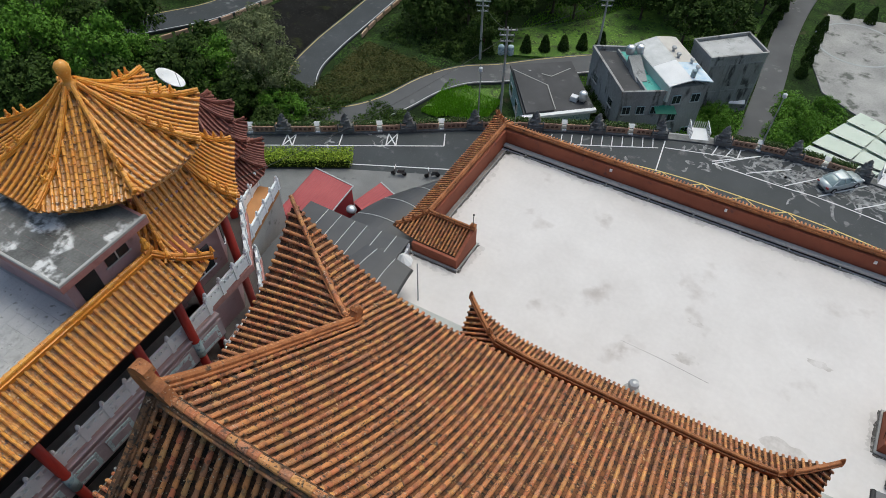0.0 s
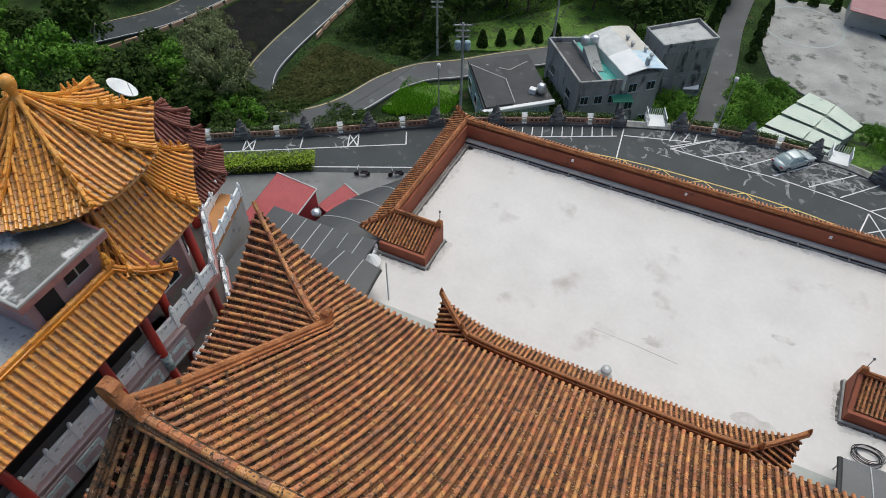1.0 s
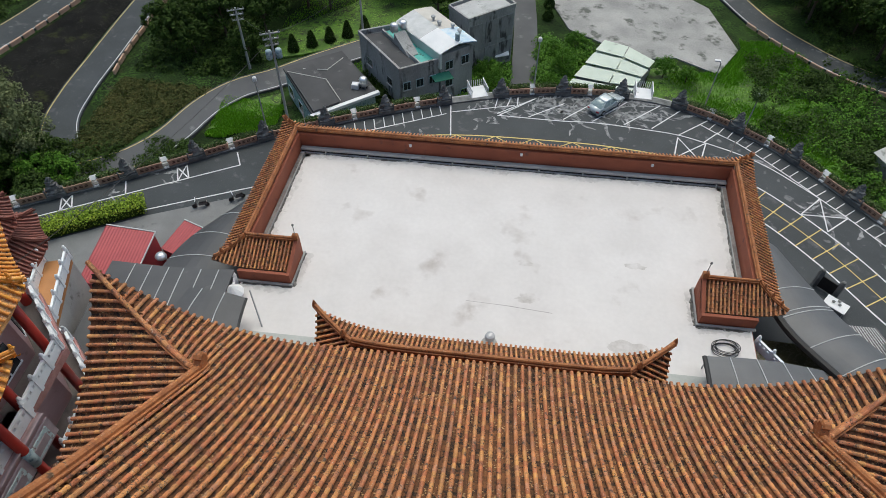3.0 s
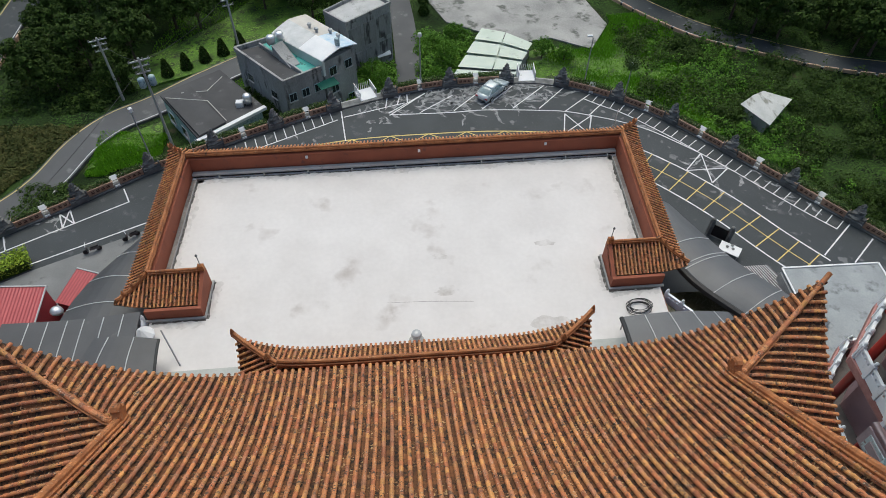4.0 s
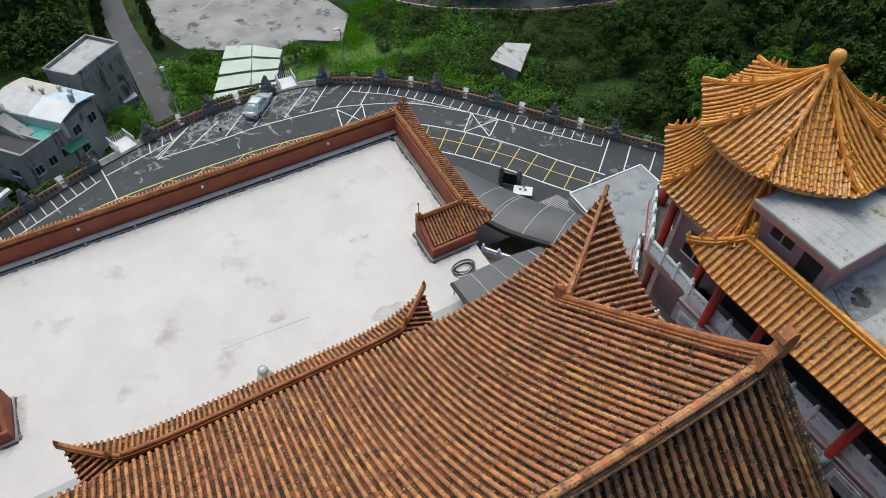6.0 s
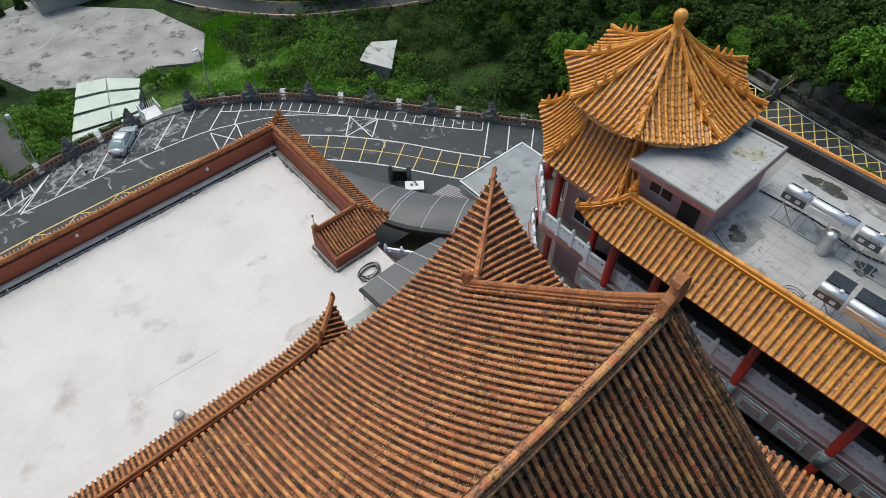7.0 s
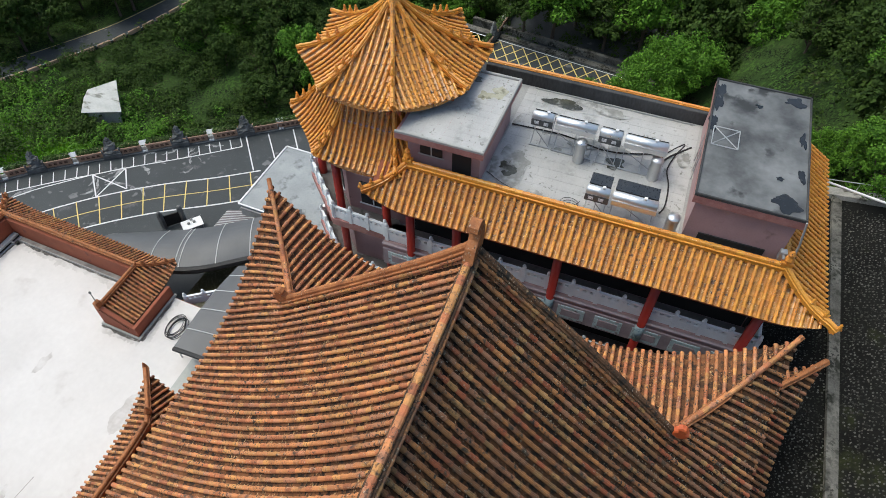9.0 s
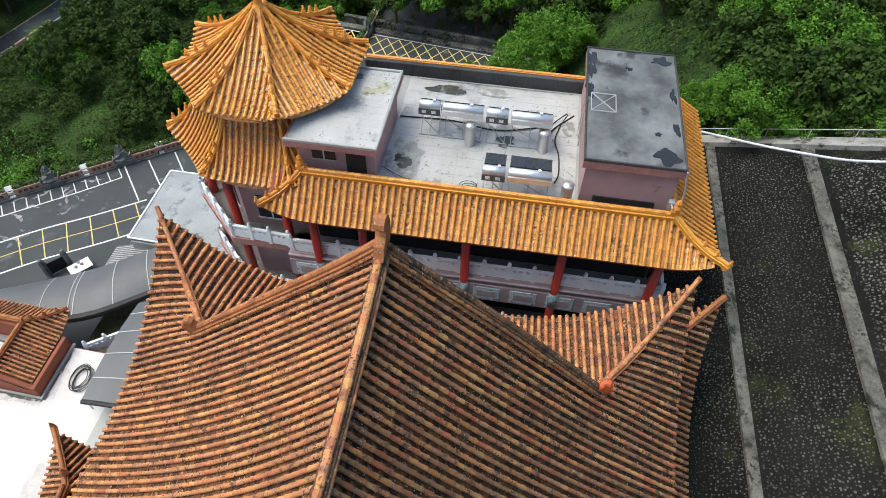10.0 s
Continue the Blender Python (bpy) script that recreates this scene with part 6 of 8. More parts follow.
def red_shed(x0, y0, x1, y1, z0, z1, label, ang):
    t = thing("shed", label, "shed", pose((x0 + x1) / 2, (y0 + y1) / 2, 0, 0, 0, ang))
    hx, hy = (x1 - x0) / 2, (y1 - y0) / 2
    part("wall", Shape().add([(sx * hx * 0.95, sy * hy * 0.95, z) for z in (-0.3, 0) for sx, sy in ((-1, -1), (1, -1), (1, 1), (-1, 1))][:4] + [(-hx * 0.95, -hy * 0.95, z0 - 0.1), (hx * 0.95, -hy * 0.95, z0 - 0.1), (hx * 0.95, hy * 0.95, z1 - 0.1), (-hx * 0.95, hy * 0.95, z1 - 0.1)], [(0, 3, 2, 1), (4, 5, 6, 7)] + [(i, (i + 1) % 4, 4 + (i + 1) % 4, 4 + i) for i in range(4)]), RED_SHEET, t)
    n = int(2 * hx / 0.12)
    grid = [[(-hx + 2 * hx * i / n, y, z + (0.03 if i % 2 else 0.0)) for i in range(n + 1)] for y, z in ((-hy, z0), (hy, z1))]
    part("roof_sheet", Shape().slab(grid, 0.05), RED_SHEET, t, "red ribbed sheet roof")
    part("verge", Shape().sweep([(hx, -hy, z0), (hx, hy, z1)], bar(0.1, 0.08)), SEAM, t)
    part("verge", Shape().sweep([(-hx, hy, z1), (hx, hy, z1)], bar(0.1, 0.08)), SEAM, t)


red_shed(-30.9, 26.2, -26.7, 31.2, 4.6, 5.6, "red sheet metal shed with a sloping ribbed roof", -3)
red_shed(-26.2, 30.4, -23.9, 33.4, 3.9, 4.4, "smaller red sheet metal shed with a faded roof", -20)
hedge = thing("hedge", "clipped bright yellow-green hedge beside the road", "hedge", pose(-37.3, 35.6, 0, 0, 0, 30))
part("foliage", leaves(leaves(Shape(), 3400, (-5.6, -0.9, 0.2, 5.6, 0.9, 1.25), 0.11, 8), 2200, (-5.7, -1.0, 1.0, 5.7, 1.0, 1.45), 0.11, 9), LEAF_LIGHT, hedge)
part("stem", Shape().block(-5.3, -0.7, -0.1, 5.3, 0.7, 0.95, 0.2), LEAF_DARK, hedge)
APRON = material("wet_apron", (0.13, 0.135, 0.135), (0.23, 0.235, 0.235), 0.7, 0.4, 12, 0.2, third=(0.09, 0.095, 0.095))
solid("verge_slab", Shape().prism([(-44, 30.5), (-39.4, 33.2), (-32.1, 37.4), (-23.0, 41.7), (-20, 38), (-31, 24)], -0.3, 0.1), APRON, "grey concrete apron beside the lane", "pavement", "structure")
for k, (x, y) in enumerate(((-27.5, 39.2), (-24.5, 40.6))):
    sc = thing("scooter", "dark parked motor scooter beside the lane", "scooter", pose(x, y, 0.1, 0, 0, 112 + 14 * k), "scooters")
    for yy in (-0.55, 0.55):
        part("wheel", Shape().lathe([(0.1, -0.06), (0.24, -0.05), (0.24, 0.05), (0.1, 0.06)], 14, m=Matrix.Translation((0, yy, 0.24)) @ Matrix.Rotation(radians(90), 4, "Y")), RUBBER, sc)
    part("body", Shape().block(-0.14, -0.6, 0.3, 0.14, 0.15, 0.62, 0.06), DARK_STONE, sc)
    part("seat", Shape().block(-0.15, -0.6, 0.62, 0.15, 0.05, 0.72, 0.05), RUBBER, sc)
    part("leg_shield", Shape().block(-0.18, 0.3, 0.3, 0.18, 0.4, 0.95, 0.05), DARK_STONE, sc)
    part("handlebar", Shape().sweep([(-0.32, 0.35, 1.0), (0.32, 0.35, 1.0)], rod(0.03)), STEEL, sc)


# ---------------------------------------------------------------- valley: houses, roads, court
def wall_openings(parent, a, b, z0, rows, cols, w, h, z_first, z_step, mat_frame, skip=()):
    """Windows with frame, pane and sill on the wall from a to b."""
    a, b = Vector((*a, 0)), Vector((*b, 0))
    d = (b - a).normalized()
    n = Vector((d.y, -d.x, 0))
    ang = math.atan2(d.y, d.x)
    for r in range(rows):
        for c in range(cols):
            if (r, c) in skip:
                continue
            p = a.lerp(b, (c + 0.5) / cols) + Vector((0, 0, z_first + r * z_step))
            m = Matrix.Translation(p) @ Matrix.Rotation(ang, 4, "Z")
            win = part("window", Shape().box(-w / 2 - 0.07, -0.08, -0.07, w / 2 + 0.07, 0.05, h + 0.07, m), mat_frame, parent)
            part("pane", Shape().box(-w / 2, -0.10, 0, -0.03, -0.04, h, m).box(0.03, -0.10, 0, w / 2, -0.04, h, m), GLASS_DARK, win)
            part("sill", Shape().box(-w / 2 - 0.12, -0.22, -0.13, w / 2 + 0.12, 0.0, -0.05, m), CONCRETE, win)


def tank(x, y, z, r, h, label):
    t = thing("water_tank", label, "water tank", pose(x, y, z), "rooftop tanks")
    part("body", Shape().lathe([(r * 0.9, 0.25), (r, 0.3), (r, h * 0.85), (r * 0.7, h), (r * 0.2, h * 1.05)], 14), STEEL, t, "steel tank", True)
    for k in range(4):
        part("leg", Shape().box(r * 0.6 * math.cos(k * 1.57 + 0.8) - 0.04, r * 0.6 * math.sin(k * 1.57 + 0.8) - 0.04, 0, r * 0.6 * math.cos(k * 1.57 + 0.8) + 0.04, r * 0.6 * math.sin(k * 1.57 + 0.8) + 0.04, 0.3), GALVANISED, t)
    return t


ha = thing("house", "low house under a flat black roof with a white eaves board", "house")
A4 = [(-27.0, 63.5), (-21.3, 55.6), (-15.5, 60.6), (-21.1, 67.8)]
part("wall", Shape().prism(A4, -5.4, -1.4), BLUE_GREY, ha, "pale blue grey walls")
part("roof", Shape().prism([(-27.2, 63.6), (-21.3, 55.2), (-15.1, 60.6), (-21.1, 68.1)], -1.4, -1.1), BLACK_ROOF, ha, "black felt flat roof")
part("roof", Shape().prism([(-26.4, 62.6), (-21.3, 55.6), (-18.9, 57.7), (-24.0, 64.8)], -1.1, -0.75), BLACK_ROOF, ha)
part("eaves_board", Shape().sweep([(-21.5, 55.1, -1.35), (-15.0, 60.6, -1.35)], bar(0.5, 0.35)), WHITE_PAINT, ha, "white eaves board")
wall_openings(ha, (-27.0, 63.5), (-21.3, 55.6), 0, 1, 3, 1.2, 1.1, -3.9, 1, WHITE_PAINT)
part("roof_seam", Shape().sweep([(-24.6, 63.2, -0.74), (-21.9, 63.9, -1.08), (-20.6, 66.6, -1.08)], bar(0.12, 0.03)), CONCRETE, ha, "pale mortar seam")
part("roof_seam", Shape().sweep([(-26.2, 62.4, -0.74), (-21.4, 61.6, -0.74), (-18.8, 57.9, -0.74)], bar(0.1, 0.03)), CONCRETE, ha, "pale mortar seam")
tank(-16.9, 61.2, -1.1, 0.5, 1.3, "small steel water tank on the black roof")
solid("roof_box", Shape().block(-18.2, 60.6, -1.1, -17.4, 61.3, -0.5, 0.05), WHITE_PAINT, "white box on the black roof", "roof box")

hb = thing("house", "grey concrete house with teal sheeting and a black flat roof", "house")
B4 = [(-18.6, 67.6), (-12.5, 60.7), (-8.5, 63.3), (-14.5, 69.7)]
part("wall", Shape().prism(B4, -5.4, 1.6), OLD_WALL, hb, "stained concrete walls")
for a, b in ((0, 1), (1, 2), (3, 0)):
    part("parapet", Shape().sweep([(*B4[a], 1.6), (*B4[b], 1.6)], bar(0.25, 0.55)), OLD_WALL, hb)
part("parapet", Shape().sweep([(-15.9, 68.4, 1.6), (-10.4, 62.2, 1.6)], bar(0.2, 0.5)), OLD_WALL, hb)
part("roof", Shape().prism([(-18.3, 67.5), (-12.5, 61.0), (-10.6, 62.2), (-16.0, 68.4)], 1.6, 1.68), BLACK_ROOF, hb)
part("teal_roof", Shape().prism([(-15.7, 68.5), (-12.7, 65.1), (-11.2, 66.2), (-14.4, 69.5)], 1.6, 1.7), TEAL, hb, "crumpled teal sheeting")
part("teal_roof", Shape().prism([(-12.7, 65.0), (-10.3, 62.3), (-8.7, 63.4), (-11.0, 66.0)], 1.6, 1.7), TEAL, hb, "crumpled teal sheeting")
part("stair_block", Shape().slab([[(-14.1, 66.2, 3.0), (-13.0, 67.2, 3.0)], [(-12.0, 63.6, 1.8), (-11.0, 64.4, 1.8)]], 0.9), OLD_WALL, hb)
wall_openings(hb, B4[0], B4[1], 0, 1, 2, 1.0, 0.8, -1.2, 2.9, OLD_WALL)
wall_openings(hb, B4[1], B4[2], 0, 2, 3, 0.8, 0.9, -3.6, 2.8, BLUE_GREY, skip=((0, 0),))
tank(-14.2, 67.0, 2.6, 0.5, 1.2, "steel water tank on the concrete house")
tank(-13.3, 67.7, 2.6, 0.5, 1.2, "second steel water tank on the concrete house")

hw = thing("house", "tall grey house under a bright white sheet roof", "house")
W4 = [(-14.4, 69.1), (-8.3, 63.0), (-4.5, 66.3), (-10.7, 73.0)]
part("wall", Shape().prism([(-14.0, 69.1), (-8.25, 63.4), (-4.9, 66.3), (-10.7, 72.6)], -5.4, 2.4), OLD_WALL, hw, "stained grey walls")
part("wall_panel", Shape().sweep([(-14.3, 69.1, 0.9), (-8.2, 63.05, 0.9)], bar(0.3, 1.9)), material("pale_mint_wall", (0.50, 0.56, 0.53), (0.62, 0.67, 0.64), 0.7, 0.8, 10, 0.05), hw, "pale mint cladding")
BLUE_WORN = material("worn_blue_white", (0.36, 0.56, 0.72), (0.72, 0.76, 0.78), 0.5, 1.0, 4, 0.05)
at4 = lambda u, v: Vector((*W4[0], 2.85)).lerp(Vector((*W4[1], 2.85)), u).lerp(Vector((*W4[3], 2.85)).lerp(Vector((*W4[2], 2.85)), u), v) + Vector((0, 0, 0.55 * (1 - abs(2 * v - 1)) ** 0.8))
for (u0, u1, v0, v1), m in (((0, 0.55, 0, 0.5), GALVANISED), ((0.55, 1, 0, 0.5), WHITE_PAINT), ((0, 0.6, 0.5, 1), material("beige_sheet", (0.50, 0.47, 0.42), (0.62, 0.59, 0.54), 0.6, 0.8, 10, 0.05)), ((0.6, 1, 0.5, 1), BLUE_WORN)):
    part("roof_sheet", Shape().slab([[at4(u, v) for u in np.linspace(u0, u1, 5)] for v in np.linspace(v0, v1, 5)], 0.12), m, hw)
wall_openings(hw, (-8.25, 63.4), (-4.9, 66.3), 0, 3, 2, 0.9, 0.95, -4.2, 2.3, BLUE_GREY, skip=((1, 1),))
part("awning", Shape().slab([[(-9.4, 62.9, 0.2), (-7.4, 63.9, 0.2)], [(-8.7, 61.9, -0.1), (-6.7, 63.0, -0.1)]], 0.06), material("green_awning", (0.02, 0.16, 0.10), (0.04, 0.24, 0.15), 0.6), hw, "green awning")
part("glazed_porch", Shape().prism([(-8.6, 60.9), (-6.8, 62.2), (-7.6, 63.5), (-9.3, 62.3)], -5.4, -2.2), BLUE_GREY, hw, "blue grey glazed porch")
for u, v in ((0.35, 0.62), (0.5, 0.6), (0.62, 0.82), (0.78, 0.8)):
    p4 = at4(u, v)
    solid("roof_vent", Shape().lathe([(0.16, 0), (0.16, 0.3), (0.26, 0.34), (0.26, 0.55), (0.08, 0.65)], 10, tuple(p4)), GALVANISED, "small steel turbine vent on the white roof", "vent", group="roof vents")
p4 = at4(0.93, 0.55)
solid("blue_barrel", Shape().lathe([(0.25, 0), (0.28, 0.1), (0.28, 0.8), (0.2, 0.9)], 12, tuple(p4)), BLUE_GREY, "blue barrel on the white roof", "barrel")
hc = thing("house", "concrete block house with stained walls and a pale flat roof", "house")
C4 = [(-8.6, 73.4), (-5.9, 70.6), (-0.6, 75.0), (-3.5, 78.2)]
part("wall", Shape().prism(C4, -5.4, 2.6), OLD_WALL, hc, "black-streaked concrete walls")
part("roof", Shape().prism([(-8.3, 73.4), (-5.9, 70.9), (-0.9, 75.0), (-3.5, 77.8)], 2.6, 2.7), DECK, hc, "pale wet flat roof")
for a, b in itertools.pairwise(C4 + C4[:1]):
    part("parapet", Shape().sweep([(*a, 2.6), (*b, 2.6)], bar(0.22, 0.45)), OLD_WALL, hc)
PANEL_GREY = material("weathered_panel", (0.16, 0.16, 0.155), (0.34, 0.34, 0.33), 0.85, 0.5, 9, 0.2, third=(0.06, 0.06, 0.058), third_at=0.5, stretch=(1, 1, 0.3))
for q, zz in itertools.product(range(3), (-4.6, -1.1)):
    ca, cb = Vector((*C4[1], 0)).lerp(Vector((*C4[2], 0)), (q + 0.12) / 3), Vector((*C4[1], 0)).lerp(Vector((*C4[2], 0)), (q + 0.9) / 3)
    part("wall_panel", Shape().sweep([(ca.x, ca.y, zz), (cb.x, cb.y, zz)], bar(0.14, 2.9)), PANEL_GREY, hc, "pale weathered wall panel")
solid("awning_shelter", Shape().slab([[(-2.9, 74.6, -3.2), (-1.1, 75.4, -3.2)], [(-2.5, 73.1, -3.5), (-0.8, 73.9, -3.5)]], 0.08), WHITE_PAINT, "small white sheet shelter by the house", "shelter")

g = thing("sheet_roof_building", "low building under stepped pale green sheet roofs", "building")
for k in range(4):
    ax, ay = 11.4 - 1.35 * k, 78.6 - 2.9 * k
    bx, by = 14.4 - 0.95 * k, 77.2 - 2.75 * k
    cx_, cy_ = 17.6 - 0.95 * k, 74.6 - 1.9 * k
    low_z = -3.1 - 0.12 * k
    part("roof_sheet", Shape().slab([[(ax, ay, low_z), (bx, by, low_z + 0.15)], [(ax - 1.2, ay - 2.35, low_z - 0.1), (bx - 0.85, by - 2.3, low_z + 0.05)]], 0.07), PALE_SHEET, g)
    part("roof_sheet", Shape().slab([[(bx + 0.1, by - 0.1, low_z + 0.15), (cx_, cy_, low_z)], [(bx - 0.7, by - 2.35, low_z + 0.05), (cx_ - 0.85, cy_ - 1.45, low_z - 0.1)]], 0.07), PALE_SHEET, g)
part("roof_deck", Shape().slab([[(11.1, 78.1, -3.42), (17.2, 74.3, -3.42)], [(6.4, 67.5, -3.92), (13.8, 67.5, -3.92)]], 0.06), PALE_SHEET, g, "pale green sheet between the steps")
part("wall", Shape().prism([(11.0, 77.8), (14.3, 76.4), (17.2, 74.0), (14.2, 68.4), (7.0, 68.8)], -5.4, -3.75), OLD_WALL, g)
sh = thing("shed", "small shed under a bleached grey sheet roof in the brush", "shed")
S4 = [(43.65, 62.4), (46.4, 60.5), (42.0, 56.2), (40.1, 60.3)]
BLEACHED = material("bleached_sheet", (0.36, 0.37, 0.35), (0.56, 0.56, 0.54), 0.7, 0.6, 8, 0.1, third=(0.2, 0.2, 0.17), third_at=0.52, stretch=(1, 0.4, 1))
mid_a, mid_b = Vector((*S4[0], -2.65)).lerp(Vector((*S4[3], -3.0)), 0.42), Vector((*S4[1], -2.65)).lerp(Vector((*S4[2], -3.0)), 0.36)
part("roof_sheet", Shape().slab([[(*S4[0], -2.95), (*S4[1], -2.9)], [tuple(mid_a), tuple(mid_b)]], 0.08), BLEACHED, sh)
for k in range(5):
    a0, a1 = mid_a.lerp(mid_b, k / 5), mid_a.lerp(mid_b, (k + 1) / 5)
    b0, b1 = Vector((*S4[3], -3.15)).lerp(Vector((*S4[2], -3.15)), k / 5), Vector((*S4[3], -3.15)).lerp(Vector((*S4[2], -3.15)), (k + 1) / 5)
    part("roof_sheet", Shape().slab([[tuple(a0 + Vector((0, 0, 0.06))), tuple(a1 + Vector((0, 0, 0.06)))], [tuple(b0), tuple(b1)]], 0.05), BLEACHED, sh)
part("wall", Shape().prism([(43.5, 61.7), (45.8, 60.3), (42.1, 56.9), (40.6, 60.0)], -5.4, -3.15), OLD_WALL, sh)
pk = thing("shed", "long grey shed under a pinkish sheet roof beyond the court", "shed")
part("wall", Shape().box(14.5, 100.5, -5.4, 27, 105, -2.2), CONCRETE, pk)
part("roof_sheet", Shape().slab([[(14.2, 100.0, -2.3), (27.3, 98.5, -2.3)], [(14.2, 105.3, -1.5), (27.3, 104.5, -1.5)]], 0.1), material("pink_sheet", (0.30, 0.14, 0.15), (0.40, 0.20, 0.21), 0.6, 0.6, 10, 0.05), pk)

COURT = material("worn_court", (0.22, 0.22, 0.21), (0.44, 0.43, 0.41), 0.9, 0.25, 5, 0.2, third=(0.12, 0.125, 0.11), third_at=0.55)
solid("court", Shape().prism([(7, 83.5), (16.5, 77.5), (21, 78.5), (26, 75.5), (29.5, 81.5), (27, 92), (20, 99), (14, 106), (4.5, 104), (3.8, 92)], -5.6, -4.84), COURT, "worn grey concrete yard with cracks and moss", "yard", "structure")
LINE_PALE = material("pale_line", (0.30, 0.32, 0.32), (0.42, 0.44, 0.44), 0.8)
solid("court_ring", Shape().sweep([(9.3 + 5.4 * math.cos(a), 97.5 + 5.4 * math.sin(a), -4.84) for a in np.linspace(0, 6.2832, 40)], bar(0.3, 0.02)), LINE_PALE, "pale painted ring on the yard", "road marking", "structure")
LANE_GREY = material("lane_asphalt", (0.062, 0.064, 0.068), (0.105, 0.108, 0.112), 0.75, 0.25, 30, 0.1, third=(0.2, 0.2, 0.2))


def roadway(name, pts, w, z, label, mat=None, edge=True, rise=None):
    c = spline(pts, 1.2)
    z_at = (lambda p: z) if rise is None else rise
    l, r = aside(c, -w / 2), aside(c, w / 2)
    solid(name, Shape().slab([[(p.x, p.y, z_at(p)) for p in l], [(p.x, p.y, z_at(p)) for p in c], [(p.x, p.y, z_at(p)) for p in r]], 0.5), mat or LANE_GREY, label, "road", "structure")
    if edge:
        for off, m in ((-w / 2 + 0.25, PAINT_YELLOW), (w / 2 - 0.25, PAINT_WHITE)):
            e = aside(c, off)
            solid("edge_line", Shape().sweep([(p.x, p.y, z_at(p)) for p in e], bar(0.10, 0.012)), m, "painted edge line of the lane", "road marking", "structure")
    return c


roadway("lane", [(1.2, 64.5), (1.3, 72.5), (1.0, 83.0), (0.3, 94), (0.8, 107), (3, 120)], 3.2, -4.68, "grey lane running down past the houses", edge=False)
roadway("lane", [(-45.5, 46.0), (-41.0, 49.4), (-38.2, 53.6), (-36.2, 59.5), (-33.5, 63.6), (-29.4, 66.6), (-24, 71.5), (-12, 81)], 4.2, -4.66, "grey asphalt lane curving between grass banks")
roadway("lane", [(-46.5, 46.0), (-51.5, 53.5), (-52.8, 60), (-53.1, 68), (-53.4, 79), (-53.4, 98)], 4.3, -4.7, "grey asphalt lane climbing past a stone bank", ASPHALT)
roadway("lane", [(-84, 44), (-76, 54), (-72.3, 59.5), (-70.0, 67), (-67.3, 75.3), (-64, 90)], 5.2, -4.7, "dark asphalt lane behind the trees", ASPHALT)
far_road = roadway("lane", [(29, 100), (33.5, 89.5), (38, 83.2), (43.7, 77.8), (55.5, 71.0), (63, 68.4), (72, 66.2), (90, 62.5), (104, 55)], 3.9, -4.7, "dark asphalt lane below the wooded hill", ASPHALT)


def low_wall(pts, mat, label, h=0.7, gap=False):
    c = spline(pts, 2.2)
    t = thing("guard_wall", label, "guard wall")
    for a, b in zip(c, c[1:]):
        m = Matrix.Translation((a.x, a.y, -4.7)) @ Matrix.Rotation(math.atan2(b.y - a.y, b.x - a.x), 4, "Z")
        part("block", Shape().block(0.15, -0.12, 0, 1.9, 0.12, h, 0.05, m), mat, t)


low_wall([(-49.8, 64.0), (-50.4, 70), (-50.6, 84)], PLANTER, "clay-coloured guard planters along the lane", 0.6)
low_wall([(-74, 47.5), (-69.3, 57), (-66.4, 66.5), (-63.6, 77), (-61, 88)], PLANTER, "clay-coloured guard planters along the upper lane", 0.6)
low_wall([(31.5, 88), (35.5, 82.3), (41.0, 76.4), (47.5, 72.6), (53.7, 69.2), (61.4, 66.7), (70, 64.8)], PLANTER, "brown guard blocks along the lower lane", 0.5)
MORTAR = material("dark_mortar", (0.004, 0.004, 0.004), (0.019, 0.019, 0.017), 0.95, 0.25, 9, 0.5, third=(0.03, 0.034, 0.014), third_at=0.58, third_scale=0.4, specks=(((0.05, 0.048, 0.042), 7.0, 0.58),), spec=0.1)
bank_l, bank_r = spline([(-67.5, 56.5), (-66.0, 66), (-63.2, 77), (-60.5, 90)], 1.6), spline([(-54.5, 55.0), (-55.3, 63), (-55.8, 74), (-55.8, 89)], 1.6)
bank = [[tuple(bank_l[i].lerp(bank_r[min(i, len(bank_r) - 1)], u) + Vector((0, 0, -4.85 + 0.5 * math.sin(math.pi * u)))) for u in np.linspace(0, 1, 6)] for i in range(min(len(bank_l), len(bank_r)))]
solid("stone_bank", Shape().slab(bank, 0.4), MORTAR, "dark pitched stone bank beside the lane", "bank", "structure")


# ---------------------------------------------------------------- embankment of pitched cobbles behind the temple
PEBBLE = material("pebble", (0.006, 0.006, 0.0055), (0.19, 0.185, 0.16), 0.75, 0.3, 12, 0.2, piece=0.6, third=(0.022, 0.025, 0.013), third_at=0.5, third_scale=0.35)
RIB = material("weathered_rib", (0.05, 0.048, 0.042), (0.22, 0.21, 0.185), 0.9, 0.8, 11, 0.5, third=(0.024, 0.025, 0.018), third_at=0.5, third_scale=0.7, specks=(((0.03, 0.03, 0.025), 5.0, 0.52),), spec=0.2)
XE = lambda y: 38.2 + 0.56 * (y + 11.7)
EMB = lambda x, y: 14.0 + (-12.5 - y) * 0.6 if y < -9 else 11.9
solid("embankment", Shape().slab([[(x, y, EMB(x, y)) for x in np.linspace(2, XE(y) - 0.1, 12)] for y in np.linspace(-8.9, -34, 12)], 14), MORTAR, "steep embankment of dark mortar and pitched cobbles", "embankment", "structure")
peb = Shape()
rnd = random.Random(11)
